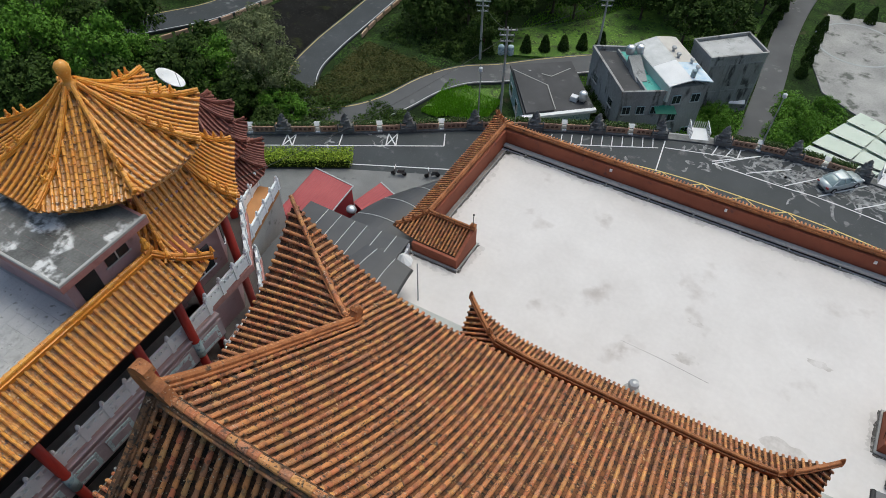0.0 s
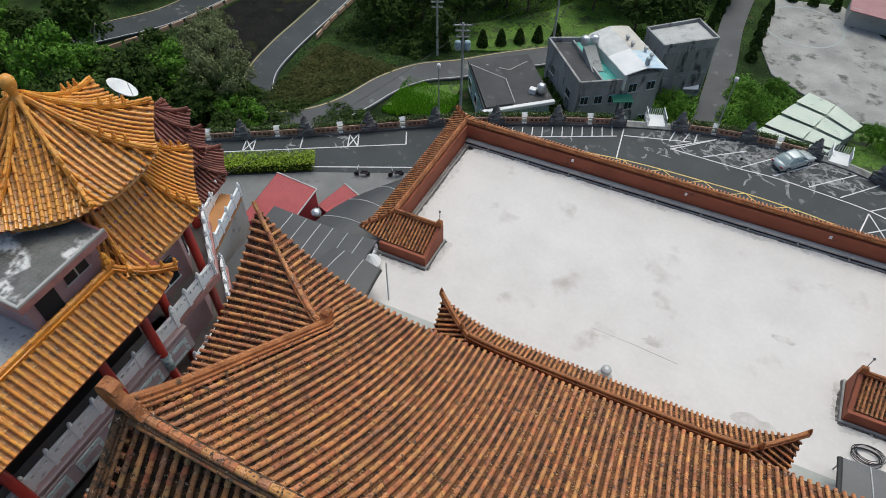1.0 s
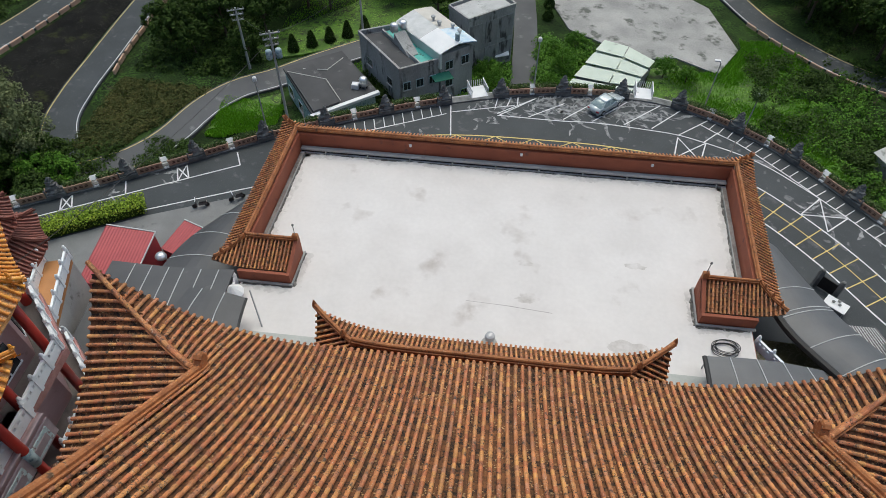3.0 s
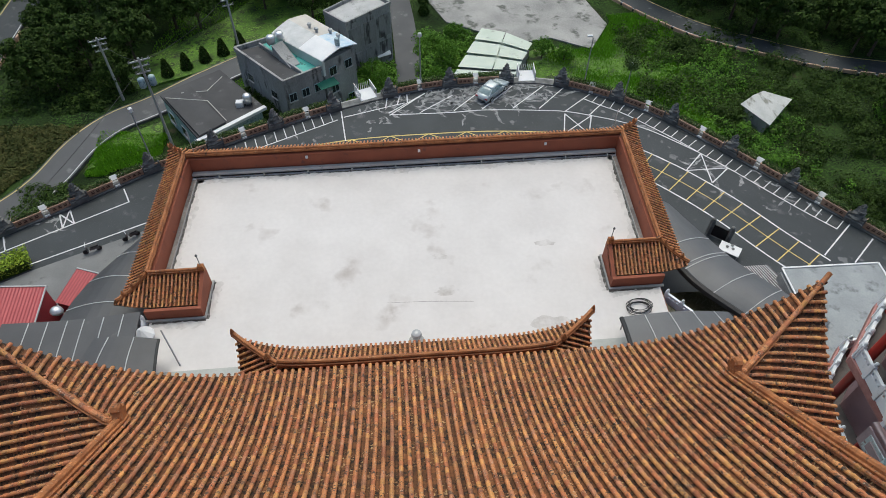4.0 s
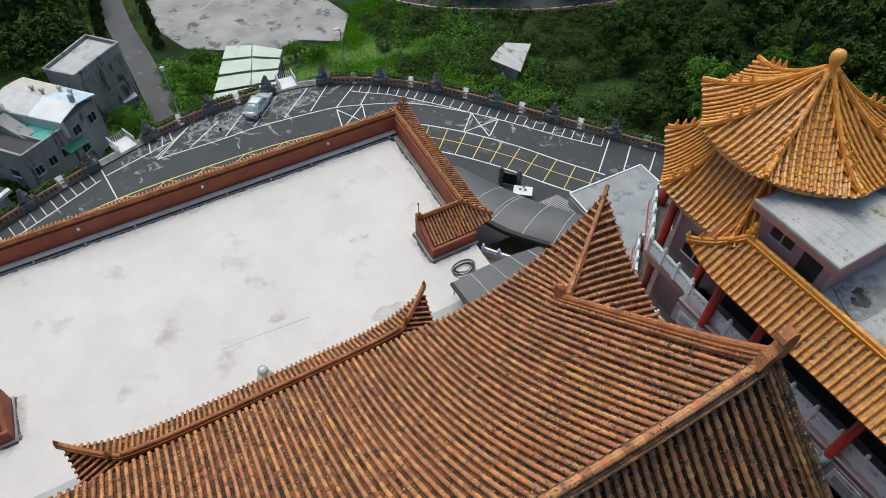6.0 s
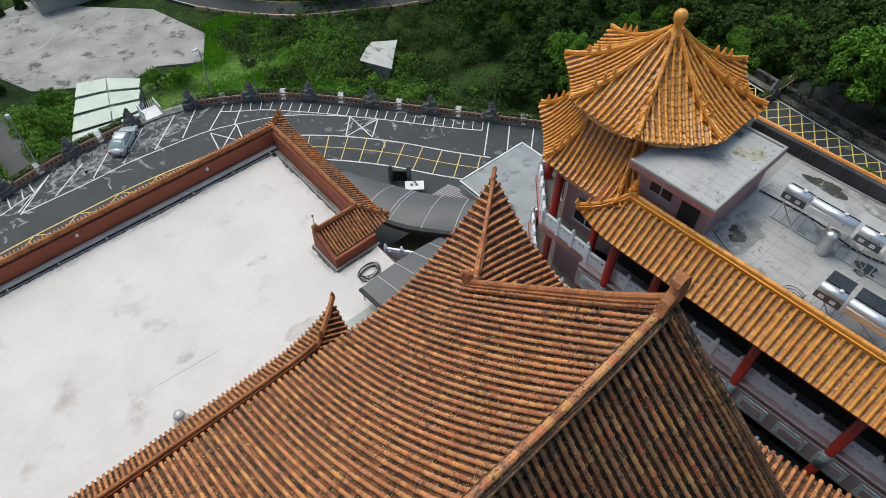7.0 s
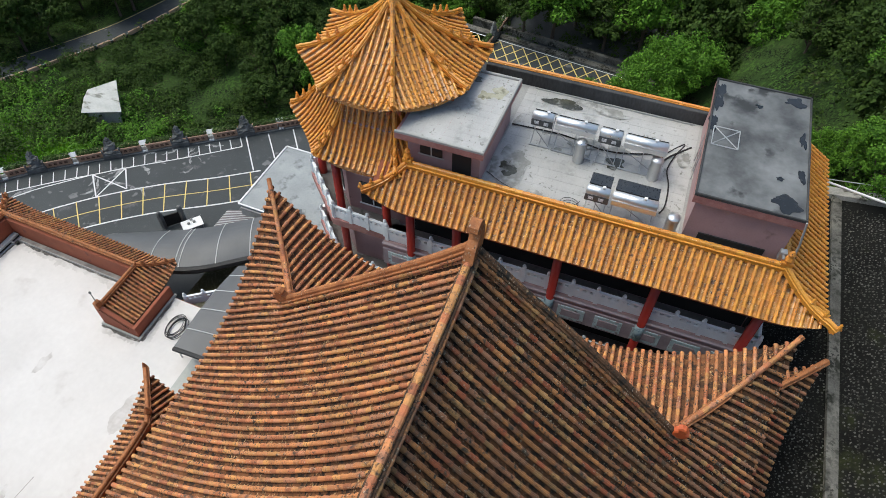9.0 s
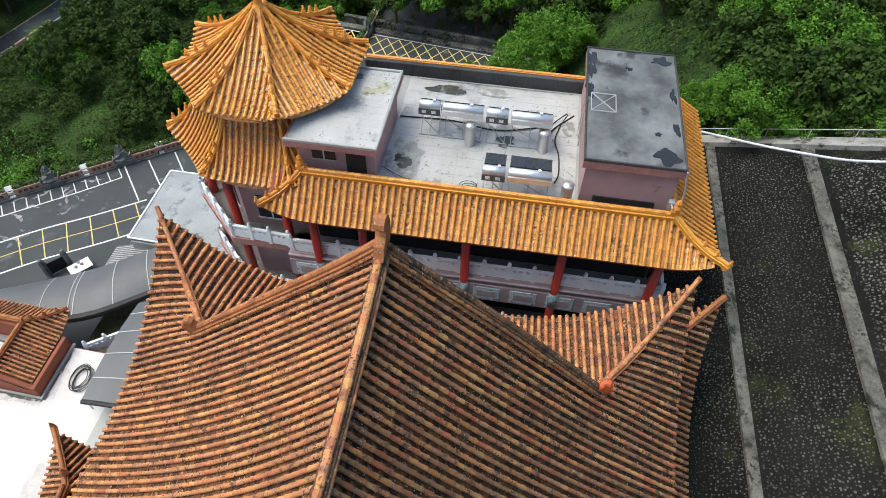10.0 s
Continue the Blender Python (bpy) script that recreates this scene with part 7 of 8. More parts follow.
for bx, by in itertools.product(np.arange(9, 37.8, 0.185), np.arange(-27, -9.2, 0.165)):
    x, y = bx + rnd.uniform(-0.07, 0.07), by + rnd.uniform(-0.06, 0.06)
    if x > XE(y) - 1.2 or rnd.random() < 0.12 or abs(y + 12.75) < 0.3 or abs(y + 17.6) < 0.5:
        continue
    r, q = rnd.uniform(0.032, 0.068) * (1.3 if y < -18 else 1.0), rnd.uniform(0.6, 1.0)
    z, tw = EMB(x, y), rnd.uniform(0, 3.14)
    rings = []
    for k, up in ((1.0, 0.0),):
        for i in range(6):
            a = i * math.pi / 3
            u, v = r * k * math.cos(a), r * q * k * math.sin(a)
            px, py = x + u * math.cos(tw) - v * math.sin(tw), y + (u * math.sin(tw) + v * math.cos(tw)) * 0.86
            rings.append((px, py, EMB(px, py) + up))
    peb.add(rings + [(x, y + 0.02, z + 0.045)], [(i, (i + 1) % 6, 6) for i in range(6)])
solid("cobbles", peb, PEBBLE, "pale and dark rounded cobbles set in the embankment", "cobbles", "stuff")
for y, hw_ in ((-12.75, 0.40), (-17.6, 0.62)):
    solid("concrete_rib", Shape().sweep([(x, y, EMB(x, y) + 0.02) for x in np.linspace(6, XE(y) - 0.3, 12)], [(-hw_, -0.1), (hw_, -0.1), (hw_ - 0.03, 0.09), (-hw_ + 0.03, 0.09)]), RIB, "weathered concrete rib across the embankment", "rib", "structure")
LIP = material("worn_lip", (0.14, 0.135, 0.12), (0.42, 0.41, 0.385), 0.85, 0.9, 9, 0.4, third=(0.06, 0.055, 0.045), third_at=0.53)
solid("kerb", Shape().sweep([(XE(y), y, EMB(37, y)) for y in np.linspace(-9, -34, 10)], [(-0.75, -0.6), (0.5, -0.6), (0.5, 0.2), (-0.7, 0.06)]), LIP, "worn pale concrete lip along the top of the embankment", "kerb", "structure")
rl = thing("railing", "thin pale metal railing on the kerb", "railing")
for k in range(12):
    y = -9.5 - 2.0 * k
    part("post", Shape().lathe([(0.03, 0), (0.03, 0.8)], 6, (XE(y) + 0.25, y, EMB(37, y) + 0.1)), GALVANISED, rl)
part("top_rail", Shape().sweep([(XE(y) + 0.25, y, EMB(37, y) + 0.9) for y in np.linspace(-9.2, -32, 8)], rod(0.03)), GALVANISED, rl)
solid("hose", Shape().sweep(spline([(33.5, -9.8, 18.15), (29.25, -14.00, 20.77), (29.37, -19.00, 20.71), (29.54, -27.00, 22.61)], 0.6), rod(0.07)), WHITE_PAINT, "thick white pipe slung across the embankment", "pipe")


# ---------------------------------------------------------------- vegetation
def crown(seed, h, r, n, size, trunk):
    """Leaf faces gathered in clumps round an uneven crown."""
    rr = random.Random(seed)
    clumps = []
    for _ in range(70):
        a, e = rr.uniform(0, 6.283), rr.uniform(-0.35, 1.0)
        d = r * rr.uniform(0.45, 1.0)
        clumps.append((Vector((d * math.cos(a) * math.cos(e), d * math.sin(a) * math.cos(e), trunk + (h - trunk) * 0.42 + (h - trunk) * 0.5 * math.sin(e) * rr.uniform(0.7, 1.1))), r * rr.uniform(0.12, 0.28)))
    s = Shape()
    for k in range(n):
        c, cr = clumps[k % len(clumps)]
        d = Vector((rr.gauss(0, 1), rr.gauss(0, 1), rr.gauss(0, 0.8))).normalized()
        p = c + d * cr * rr.uniform(0.55, 1.05)
        nrm = (d + Vector((rr.gauss(0, 0.5), rr.gauss(0, 0.5), 0.5 + rr.gauss(0, 0.4)))).normalized()
        a = nrm.orthogonal().normalized()
        a = Matrix.Rotation(rr.uniform(0, 6.28), 3, nrm) @ a * size * rr.uniform(0.6, 1.3)
        b = nrm.cross(a) * 0.62
        s.add([p - a - b * 0.5, p + a, p + b * 1.6 - a * 0.4], [(0, 1, 2)])
    return s, clumps


def make_tree(seed, h, r, n, size, leaf, label):
    t = thing("tree", label, "tree", None, "trees round the temple")
    trunk = h * 0.28
    s, clumps = crown(seed, h, r, n, size, trunk)
    part("trunk", Shape().lathe([(0.028 * h, -0.5), (0.02 * h, trunk * 0.6), (0.015 * h, trunk * 1.4), (0.006 * h, h * 0.75)], 8), BARK, t)
    for c, cr in clumps[:6]:
        part("limb", Shape().sweep([(0, 0, trunk * 0.9), (c.x * 0.5, c.y * 0.5, (trunk + c.z) / 2), tuple(c)], rod(0.006 * h)), BARK, t)
    part("crown", s, leaf, t)
    return t


broad = [make_tree(21, 8.5, 3.6, 4800, 0.21, LEAF_DARK, "dark green broadleaf tree with a dense crown"),
         make_tree(22, 9.5, 3.9, 7000, 0.165, LEAF, "green broadleaf tree with a rounded uneven crown"),
         make_tree(23, 7.0, 3.2, 4200, 0.19, LEAF_DARK, "dark broadleaf tree with a spreading crown"),
         make_tree(24, 6.0, 2.8, 6000, 0.15, LEAF, "bright green young broadleaf tree"),
         make_tree(25, 9.0, 4.2, 7000, 0.14, LEAF_OLIVE, "olive green tree with a hazy flowering crown")]
broad.append(make_tree(26, 9.0, 3.9, 11500, 0.118, LEAF, "fresh green broadleaf tree with fine dense leaves"))
used_broad = [False] * 6
rt = random.Random(31)


def plant(kinds, x, y, scale, z=None):
    k = kinds[rt.randrange(len(kinds))]
    m = Matrix.Translation((x, y, (terrain(x, y) if z is None else z) - 0.2)) @ Matrix.Rotation(rt.uniform(0, 6.28), 4, "Z") @ Matrix.Diagonal((scale * rt.uniform(0.9, 1.1), scale * rt.uniform(0.9, 1.1), scale * rt.uniform(0.85, 1.15), 1))
    if used_broad[k]:
        ob = copy_thing(broad[k], m)
    else:
        ob, used_broad[k] = broad[k], True
    ob.matrix_basis = m


def wood(x0, y0, x1, y1, step, kinds, scale, keep=lambda x, y: True):
    for x in np.arange(x0, x1, step):
        for y in np.arange(y0, y1, step):
            px, py = x + rt.uniform(-0.4, 0.4) * step, y + rt.uniform(-0.4, 0.4) * step
            if beyond(px, py) > 2.5 and keep(px, py):
                plant(kinds, px, py, scale * rt.uniform(0.8, 1.2))


wood(-84, 32, -50, 50, 5.4, (0, 2, 0, 1), 1.05, lambda x, y: y < 46 + (x + 88) * 0.1)
wood(-56, 36, -46, 46, 4.5, (1, 3, 0), 0.8)
wood(-46, 66, -34, 82, 5.2, (0, 2), 0.85, lambda x, y: x > -47 and y > 68 + (x + 40) * 0.2)
wood(-60, 97, -4, 112, 6.2, (0, 2), 1.15, lambda x, y: not -56 < x < -46)
wood(-42, 86, -6, 97, 5.8, (0, 2), 1.0)
wood(-96, 64, -73, 94, 6.0, (0, 2), 1.1)
wood(36, 72, 96, 104, 5.8, (0, 2), 1.15, lambda x, y: y > 76 + (x - 50) * -0.42 and y > 100 - (x - 36) * 2.6 and x + y < 172)
wood(78, 26, 104, 62, 6.0, (0, 2), 1.05)
wood(49, 32, 78, 64, 4.6, (0, 2, 0, 1, 2), 0.66, lambda x, y: y < 61 and beyond(x, y) > 5 and (x > 54 or y < 45))
wood(56, 25, 80, 34, 4.6, (0, 5, 2), 0.85)
for x in np.arange(70.5, 98, 5.4):
    for y in np.arange(-14, 19, 5.4):
        plant((0, 2, 0, 1) if x < 74 else (0, 2), x + rt.uniform(-1.5, 1.5), y + rt.uniform(-1.5, 1.5), rt.uniform(0.85, 1.2), max(-0.3, terrain(x, y)))
for x, y in ((61.5, 0.5), (58.5, 1.0), (62.5, -2.0)):
    plant((5,), x, y, rt.uniform(0.75, 1.0), -0.3)
for x in np.arange(61.5, 98, 4.6):
    for y in np.arange(-7.5, -34, -4.6):
        plant((2, 0), x + rt.uniform(-1, 1), y + rt.uniform(-1, 1), rt.uniform(0.7, 1.0))
for x in np.arange(40.5, 68, 4.4):
    for y in np.arange(-41, -6, 4.2):
        if y < -13.5 - (x - 45) * 0.2:
            plant((4, 2, 5) if x > 53 and y < -20 else (5, 2, 2, 0), x + rt.uniform(-1.3, 1.3), y + rt.uniform(-1.1, 1.1), rt.uniform(0.75, 1.05))
for y in np.arange(-12, -36, -3.0):
    for k in (2.2, 5.2):
        plant((5,) if y > -20 else (4, 5), XE(y) + k + rt.uniform(-0.5, 0.8), y + rt.uniform(-1, 1), rt.uniform(0.5, 0.75))
for x, y, k in ((-17.4, 66.0, 0.42), (-16.4, 64.6, 0.4), (-15.2, 63.2, 0.42), (-14.3, 61.8, 0.36)):
    plant((0, 2), x, y, k)
for x, y, k in ((4.6, 68.5, 0.36), (6.2, 73.0, 0.4), (4.8, 77.0, 0.42), (7.8, 78.5, 0.36), (-3.2, 70.0, 0.42), (-2.2, 67.5, 0.36), (18.8, 73.5, 0.4), (21.5, 72.6, 0.36)):
    plant((5, 3), x, y, k)
for x, y, k in ((61.2, 7.6, 0.5), (60.6, 3.4, 0.62)):
    plant((3,), x, y, k, -0.3)
for x, y, k in ((-51.5, 47.0, 1.0), (-56.5, 51.0, 0.95), (-59.5, 55.0, 0.8)):
    plant((4,), x, y, k)
for x, y in ((-48.5, 44.5), (-52, 43.5), (-45.5, 44.2)):
    plant((3,), x, y, 0.75)
far_x = lambda y: 67.2 + (y - 11.8) * 0.12
rear_paint = [stripe((far_x(y) - 5.2, y), (far_x(y + 3) - 0.5, y + 3), 0.13, 0.014) for y in np.arange(-3, 24, 1.5)] + [stripe((far_x(y) - 0.5, y), (far_x(y + 3) - 5.2, y + 3), 0.13, 0.018) for y in np.arange(-3, 24, 1.5)]
paint("yellow_marking", rear_paint, PAINT_YELLOW, "yellow hatched lines on the lane behind the wing")
paint("white_marking", [stripe((far_x(-4) - 0.3, -4), (far_x(25) - 0.3, 25), 0.14)], PAINT_WHITE, "white edge line on the lane behind the wing")
solid("kerb", Shape().sweep([(far_x(y) + 0.5, y, -0.2) for y in np.linspace(-4.5, 26, 10)], bar(0.9, 0.35)), RIB, "kerb along the rear lane", "kerb", "structure")
solid("roadside_wall", Shape().sweep([(far_x(y) + 1.8, y, -0.2) for y in np.linspace(-4.5, 24, 10)], bar(0.5, 0.9)), RIB, "low stone wall along the rear lane", "wall", "structure")


def make_cypress(seed):
    t = thing("clipped_bush", "small clipped dark green conical bush in a row", "bush", None, "clipped bushes")
    rr = random.Random(seed)
    s = Shape()
    for _ in range(900):
        u = rr.random()
        rad = 0.75 * (1 - u) ** 0.6 * (0.75 + 0.3 * rr.random()) + 0.05
        a = rr.uniform(0, 6.283)
        p = Vector((rad * math.cos(a), rad * math.sin(a), 0.15 + 2.0 * u))
        q = Vector((rr.gauss(0, 1), rr.gauss(0, 1), rr.gauss(0, 1))).normalized() * 0.16
        w = q.cross(Vector((rr.gauss(0, 1), rr.gauss(0, 1), 1))).normalized() * 0.09
        s.add([p - q, p + w, p + q, p - w], [(0, 1, 2, 3)])
    part("foliage", s, LEAF_DARK, t)
    part("stem", Shape().lathe([(0.08, -0.3), (0.05, 1.6)], 6), BARK, t)
    return t


cyp = make_cypress(5)
spots = [(-37.5 + 2.1 * k, 67.0 + 1.45 * k) for k in range(9)] + [(-3.4 + 0.25 * k, 80.5 + 2.6 * k) for k in range(9)] + [(4.0 + 0.1 * k, 86 + 3.2 * k) for k in range(5)] + [(7 + 3.0 * k, 104.5) for k in range(3)]
for k, (x, y) in enumerate(spots):
    m = Matrix.Translation((x, y, VALLEY)) @ Matrix.Rotation(rt.uniform(0, 6), 4, "Z") @ Matrix.Diagonal((1, 1, rt.uniform(0.9, 1.2), 1))
    (cyp if k == 0 else copy_thing(cyp, m)).matrix_basis = m


def thicket(name, mat, n, size, spot, tall, label, seed, blade=0.0):
    """Ground cover: low bushes of loose leaf faces, or grass blades; spot gives a place, tall the bushes' height."""
    rr = random.Random(seed)
    s = Shape()
    while n > 0:
        x, y = spot(rr)
        if beyond(x, y) < 1.0 and x < 68 and y > -5:
            continue
        foot = terrain(x, y)
        if blade:
            n -= 1
            q = Vector((rr.gauss(0, 0.35), rr.gauss(0, 0.35), 1)).normalized() * blade * rr.uniform(0.6, 1.3)
            w = Vector((rr.gauss(0, 1), rr.gauss(0, 1), 0)).normalized() * 0.07
            p = Vector((x, y, foot + 0.05 + max(0.0, noise.noise((x * 0.22, y * 0.22, seed)) + 0.25) * tall))
            s.add([p - w, p + w, p + q], [(0, 1, 2)])
            continue
        wide = rr.uniform(0.45, 1.0) * (0.55 + 0.3 * tall)
        high = tall * rr.uniform(0.3, 0.75)
        for _ in range(max(24, int(60 * wide * wide * (0.16 / size) ** 2))):
            n -= 1
            d = Vector((rr.gauss(0, 1), rr.gauss(0, 1), abs(rr.gauss(0, 1)) * 0.9)).normalized()
            u = rr.uniform(0.72, 1.08)
            p = Vector((x + d.x * wide * u, y + d.y * wide * u, foot + 0.1 + d.z * high * u))
            nrm = (d + Vector((rr.gauss(0, 0.4), rr.gauss(0, 0.4), 0.35 + rr.gauss(0, 0.3)))).normalized()
            q = Matrix.Rotation(rr.uniform(0, 6.28), 3, nrm) @ nrm.orthogonal().normalized() * size * rr.uniform(0.6, 1.4)
            w = nrm.cross(q) * 0.7
            s.add([p - q - w * 0.5, p + q, p + w * 1.4 - q * 0.3], [(0, 1, 2)])
    return solid(name, s, mat, label, "undergrowth", "stuff")


LAWN = material("bright_lawn", (0.035, 0.085, 0.010), (0.15, 0.29, 0.028), 0.85, 0.22, 6, 0.5, third=(0.035, 0.05, 0.015), third_at=0.5, specks=(((0.025, 0.05, 0.01), 2.0, 0.5), ((0.20, 0.34, 0.05), 4.0, 0.55)))
solid("lawn", Shape().prism([(-33.5, 69.5), (-27.4, 72.2), (-21.2, 75.5), (-15.9, 82.5), (-9, 88), (-3.2, 91), (-2.2, 112), (-12, 105), (-19, 94), (-24, 85.5), (-29.3, 80), (-34.6, 75.6)], -5.5, -4.74), LAWN, "bright mown grass slope behind the houses", "lawn", "structure")
solid("lawn", Shape().prism([(-34.5, 55.5), (-27, 59.5), (-28, 63.5), (-33, 60.5)], -5.5, -4.74), LAWN, "bright grass patch beside the lane", "lawn", "structure")
lane_xs, lane_ys = [p.x for p in far_road], [p.y for p in far_road]


def area(x0, y0, x1, y1, short=False, rough=0.0, gaps=None):
    """A spot in a rectangle, with a wavy outline; short: only on the near side of the lower lane."""
    def spot(rr):
        while True:
            x, y = rr.uniform(x0, x1), rr.uniform(y0, y1)
            if short and y > float(np.interp(x, lane_xs, lane_ys)) - 2.6:
                continue
            if short and x < 30 and y > 75.2 + max(0.0, x - 26) * 1.7:
                continue
            if rough and noise.noise((x * 0.13, y * 0.13, 7)) * 2 + min(x - x0, x1 - x, y - y0, y1 - y) / rough < 0.35:
                continue
            if gaps is not None and noise.noise((x * 0.21, y * 0.21, 3)) < gaps - 0.12:
                continue
            return x, y
    return spot


LUSH = material("lush_grass", (0.10, 0.26, 0.012), (0.26, 0.50, 0.035), 0.7, 0.3, 5, 0.1, piece=0.4, spec=0.15)
DRY = material("bank_cover", (0.02, 0.045, 0.010), (0.12, 0.11, 0.035), 0.8, 0.35, 6, 0.1, piece=0.5, spec=0.15)
thicket("undergrowth", LEAF_DARK, 80000, 0.14, area(30, 30, 72, 80, True, 0.0, 0.02), 2.6, "dense dark brush below the car park wall", 41)
thicket("undergrowth", LEAF, 14000, 0.14, area(33, 46, 48, 77, True, 3), 2.2, "green brush below the car park wall", 42)
thicket("undergrowth", LEAF, 15000, 0.13, area(54, 53, 68, 66, True, 3), 3.0, "bright green climbers and bushes by the lower lane", 58)
solid("lawn", Shape().prism([(16, 66), (22, 63.6), (29, 58.6), (34, 53.5), (37, 56), (37.5, 66), (35, 76), (31, 80), (27, 74), (20, 76.5), (17, 75)], -5.6, -4.72), LAWN, "bright grass below the car park wall", "lawn", "structure")
thicket("tall_grass", LUSH, 42000, 0.2, area(15, 56, 38, 84, True, 3), 0.5, "lush bright green grass below the car park", 43, 0.42)
thicket("undergrowth", LEAF, 18000, 0.14, area(2.8, 64, 10, 80), 2.3, "green shrubs between the lane and the sheet roofs", 44)
thicket("undergrowth", LEAF, 14000, 0.14, area(-7, 62, -0.9, 72.5), 2.8, "green shrubs beside the lane and houses", 45)
thicket("tall_grass", LUSH, 9000, 0.2, area(-34.5, 54.5, -26, 62, False, 1.5), 0.4, "bright grass beside the lane", 46, 0.35)
thicket("undergrowth", LEAF_DARK, 6000, 0.14, area(-40, 47, -34, 53), 1.6, "dark shrubs between the lane and the planters", 55)
on_bank = lambda rr: (lambda u, v: (-49.0 + (u * 11.5) * (0.35 + 0.65 * v) + 0.5, 50.5 + v * 13 - u * 0.5))(rr.random(), rr.random())
thicket("bank_cover", DRY, 26000, 0.13, on_bank, 1.0, "reddish green ground cover on the bank", 47)
thicket("undergrowth", LEAF_DARK, 26000, 0.16, area(-66, 34, -43, 51), 2.2, "dark brush under the trees by the rail", 48)
thicket("undergrowth", LEAF_DARK, 20000, 0.2, area(40, 74, 96, 104), 1.8, "dark brush under the trees beyond the lower lane", 50)
thicket("undergrowth", LEAF_DARK, 14000, 0.2, area(68.8, -14, 96, 22), 1.6, "dark brush under the trees behind the wing", 51)
rear_edge = lambda rr: (lambda y: (XE(y) + 1.0 + rr.random() * 5, y))(rr.uniform(-34, -11))
thicket("undergrowth", LEAF, 9000, 0.15, rear_edge, 1.6, "green bushes along the railing", 59)
thicket("undergrowth", LEAF_DARK, 22000, 0.17, area(38.6, -36, 66, -5), 1.8, "dark brush under the trees behind the embankment", 57)
thicket("undergrowth", LEAF_DARK, 14000, 0.2, area(-90, 66, -72, 96), 1.8, "dark brush beyond the upper lane", 53)
thicket("undergrowth", LEAF_DARK, 12000, 0.2, area(-64, 92, -6, 108), 1.4, "dark brush under the far trees", 52)
thicket("undergrowth", LEAF_DARK, 9000, 0.18, area(-48, 66, -35, 82), 1.2, "dark brush beside the climbing lane", 56)
thicket("tall_grass", LUSH, 16000, 0.2, area(-33, 70, -4, 100, False, 3), 0.2, "rough grass beyond the houses", 49, 0.22)


# ---------------------------------------------------------------- terrace details
part("ledge", Shape().block(-17.65, 40.55, 7.24, 17.65, 40.98, 7.4, 0.03), CONCRETE, hall, "pale concrete gutter ledge along the parapet")
# Near-black strip drawn for the shade under the ledge.
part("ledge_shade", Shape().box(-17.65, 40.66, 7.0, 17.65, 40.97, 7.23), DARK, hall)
for x in np.arange(-15.5, 17, 3.6):
    part("ledge_support", Shape().block(x - 0.06, 40.36, 7.0, x + 0.06, 40.6, 7.23), CONCRETE, hall)
    part("rain_pipe", Shape().sweep([(x + 0.9, 40.97, 7.4), (x + 0.9, 40.97, 8.4)], rod(0.025)), GALVANISED, hall)
for x in (-8.3, 0.9, 11.5):
    part("wall_lamp", Shape().block(x - 0.1, 40.9, 8.2, x + 0.1, 41.0, 8.45, 0.02), LAMP_GLASS, hall)
DIRT = material("damp_strip", (0.10, 0.09, 0.085), (0.34, 0.31, 0.29), 0.8, 0.8, 5, 0.1)
for s in (-1, 1):
    part("gutter", Shape().box(s * 17.32, 29.7, 7.0, s * 17.69, 40.35, 7.05), DIRT, hall, "dark damp gutter strip")
    part("upstand", Shape().block(min(s * 17.28, s * 17.35), 29.7, 7.0, max(s * 17.28, s * 17.35), 40.35, 7.16, 0.02), CONCRETE, hall)
    b = [(14.0, 26.4, 18.0, 26.58), (14.0, 26.58, 14.13, 29.66), (14.13, 29.52, 17.27, 29.66)]
    for x0, y0, x1, y1 in b:
        part("plinth", Shape().block(min(s * x0, s * x1), y0, 7.0, max(s * x0, s * x1), y1, 7.14, 0.02), CONCRETE, hall)
    part("ridge_end", Shape().block(min(s * 14.1, s * 14.5), 29.05, 8.9, max(s * 14.1, s * 14.5), 29.35, 9.5, 0.08), RED_RIDGE, hall)
    part("spike", Shape().lathe([(0.03, 9.4), (0.03, 10.3), (0.1, 10.4), (0.02, 10.55)], 6, (s * 14.3, 29.2, 0)), DARK_STONE, hall)
    for k in range(3):
        part("ridge_ornament", Shape().lathe([(0.12, 0), (0.16, 0.15), (0.08, 0.35), (0.03, 0.5)], 7, (s * (18.3 + 0.5 * k), 41.6 + 0.5 * k, hall_height(18.3 + 0.5 * k, 41.6 + 0.5 * k) + 0.2)), RED_RIDGE, hall)
        part("ridge_ornament", Shape().lathe([(0.1, 0), (0.13, 0.12), (0.06, 0.28), (0.03, 0.4)], 7, (s * (18.3 + 0.5 * k), 28.85 - 0.55 * k, hall_height(18.3 + 0.5 * k, 28.85 - 0.55 * k) + 0.2)), RED_RIDGE, hall)
    part("corner_mast", Shape().lathe([(0.04, 8.6), (0.03, 11.0)], 6, (s * 17.3, 41.6, 0)), GALVANISED, hall)
solid("terrace_crack", Shape().add([(-1.6, 26.86, 7.004), (1.2, 26.80, 7.004), (4.4, 26.58, 7.004), (4.4, 26.62, 7.004), (1.2, 26.83, 7.004), (-1.6, 26.88, 7.004)], [(0, 1, 2, 3, 4, 5)]), DIRT, "thin crack line across the pale terrace", "crack", "structure")
SMUDGE = material("terrace_smudge", (0.43, 0.40, 0.375), (0.64, 0.615, 0.60), 0.8, 1.1, 5, 0.0, third=(0.64, 0.615, 0.60), third_at=0.46, third_scale=1.4, third_soft=0.2)
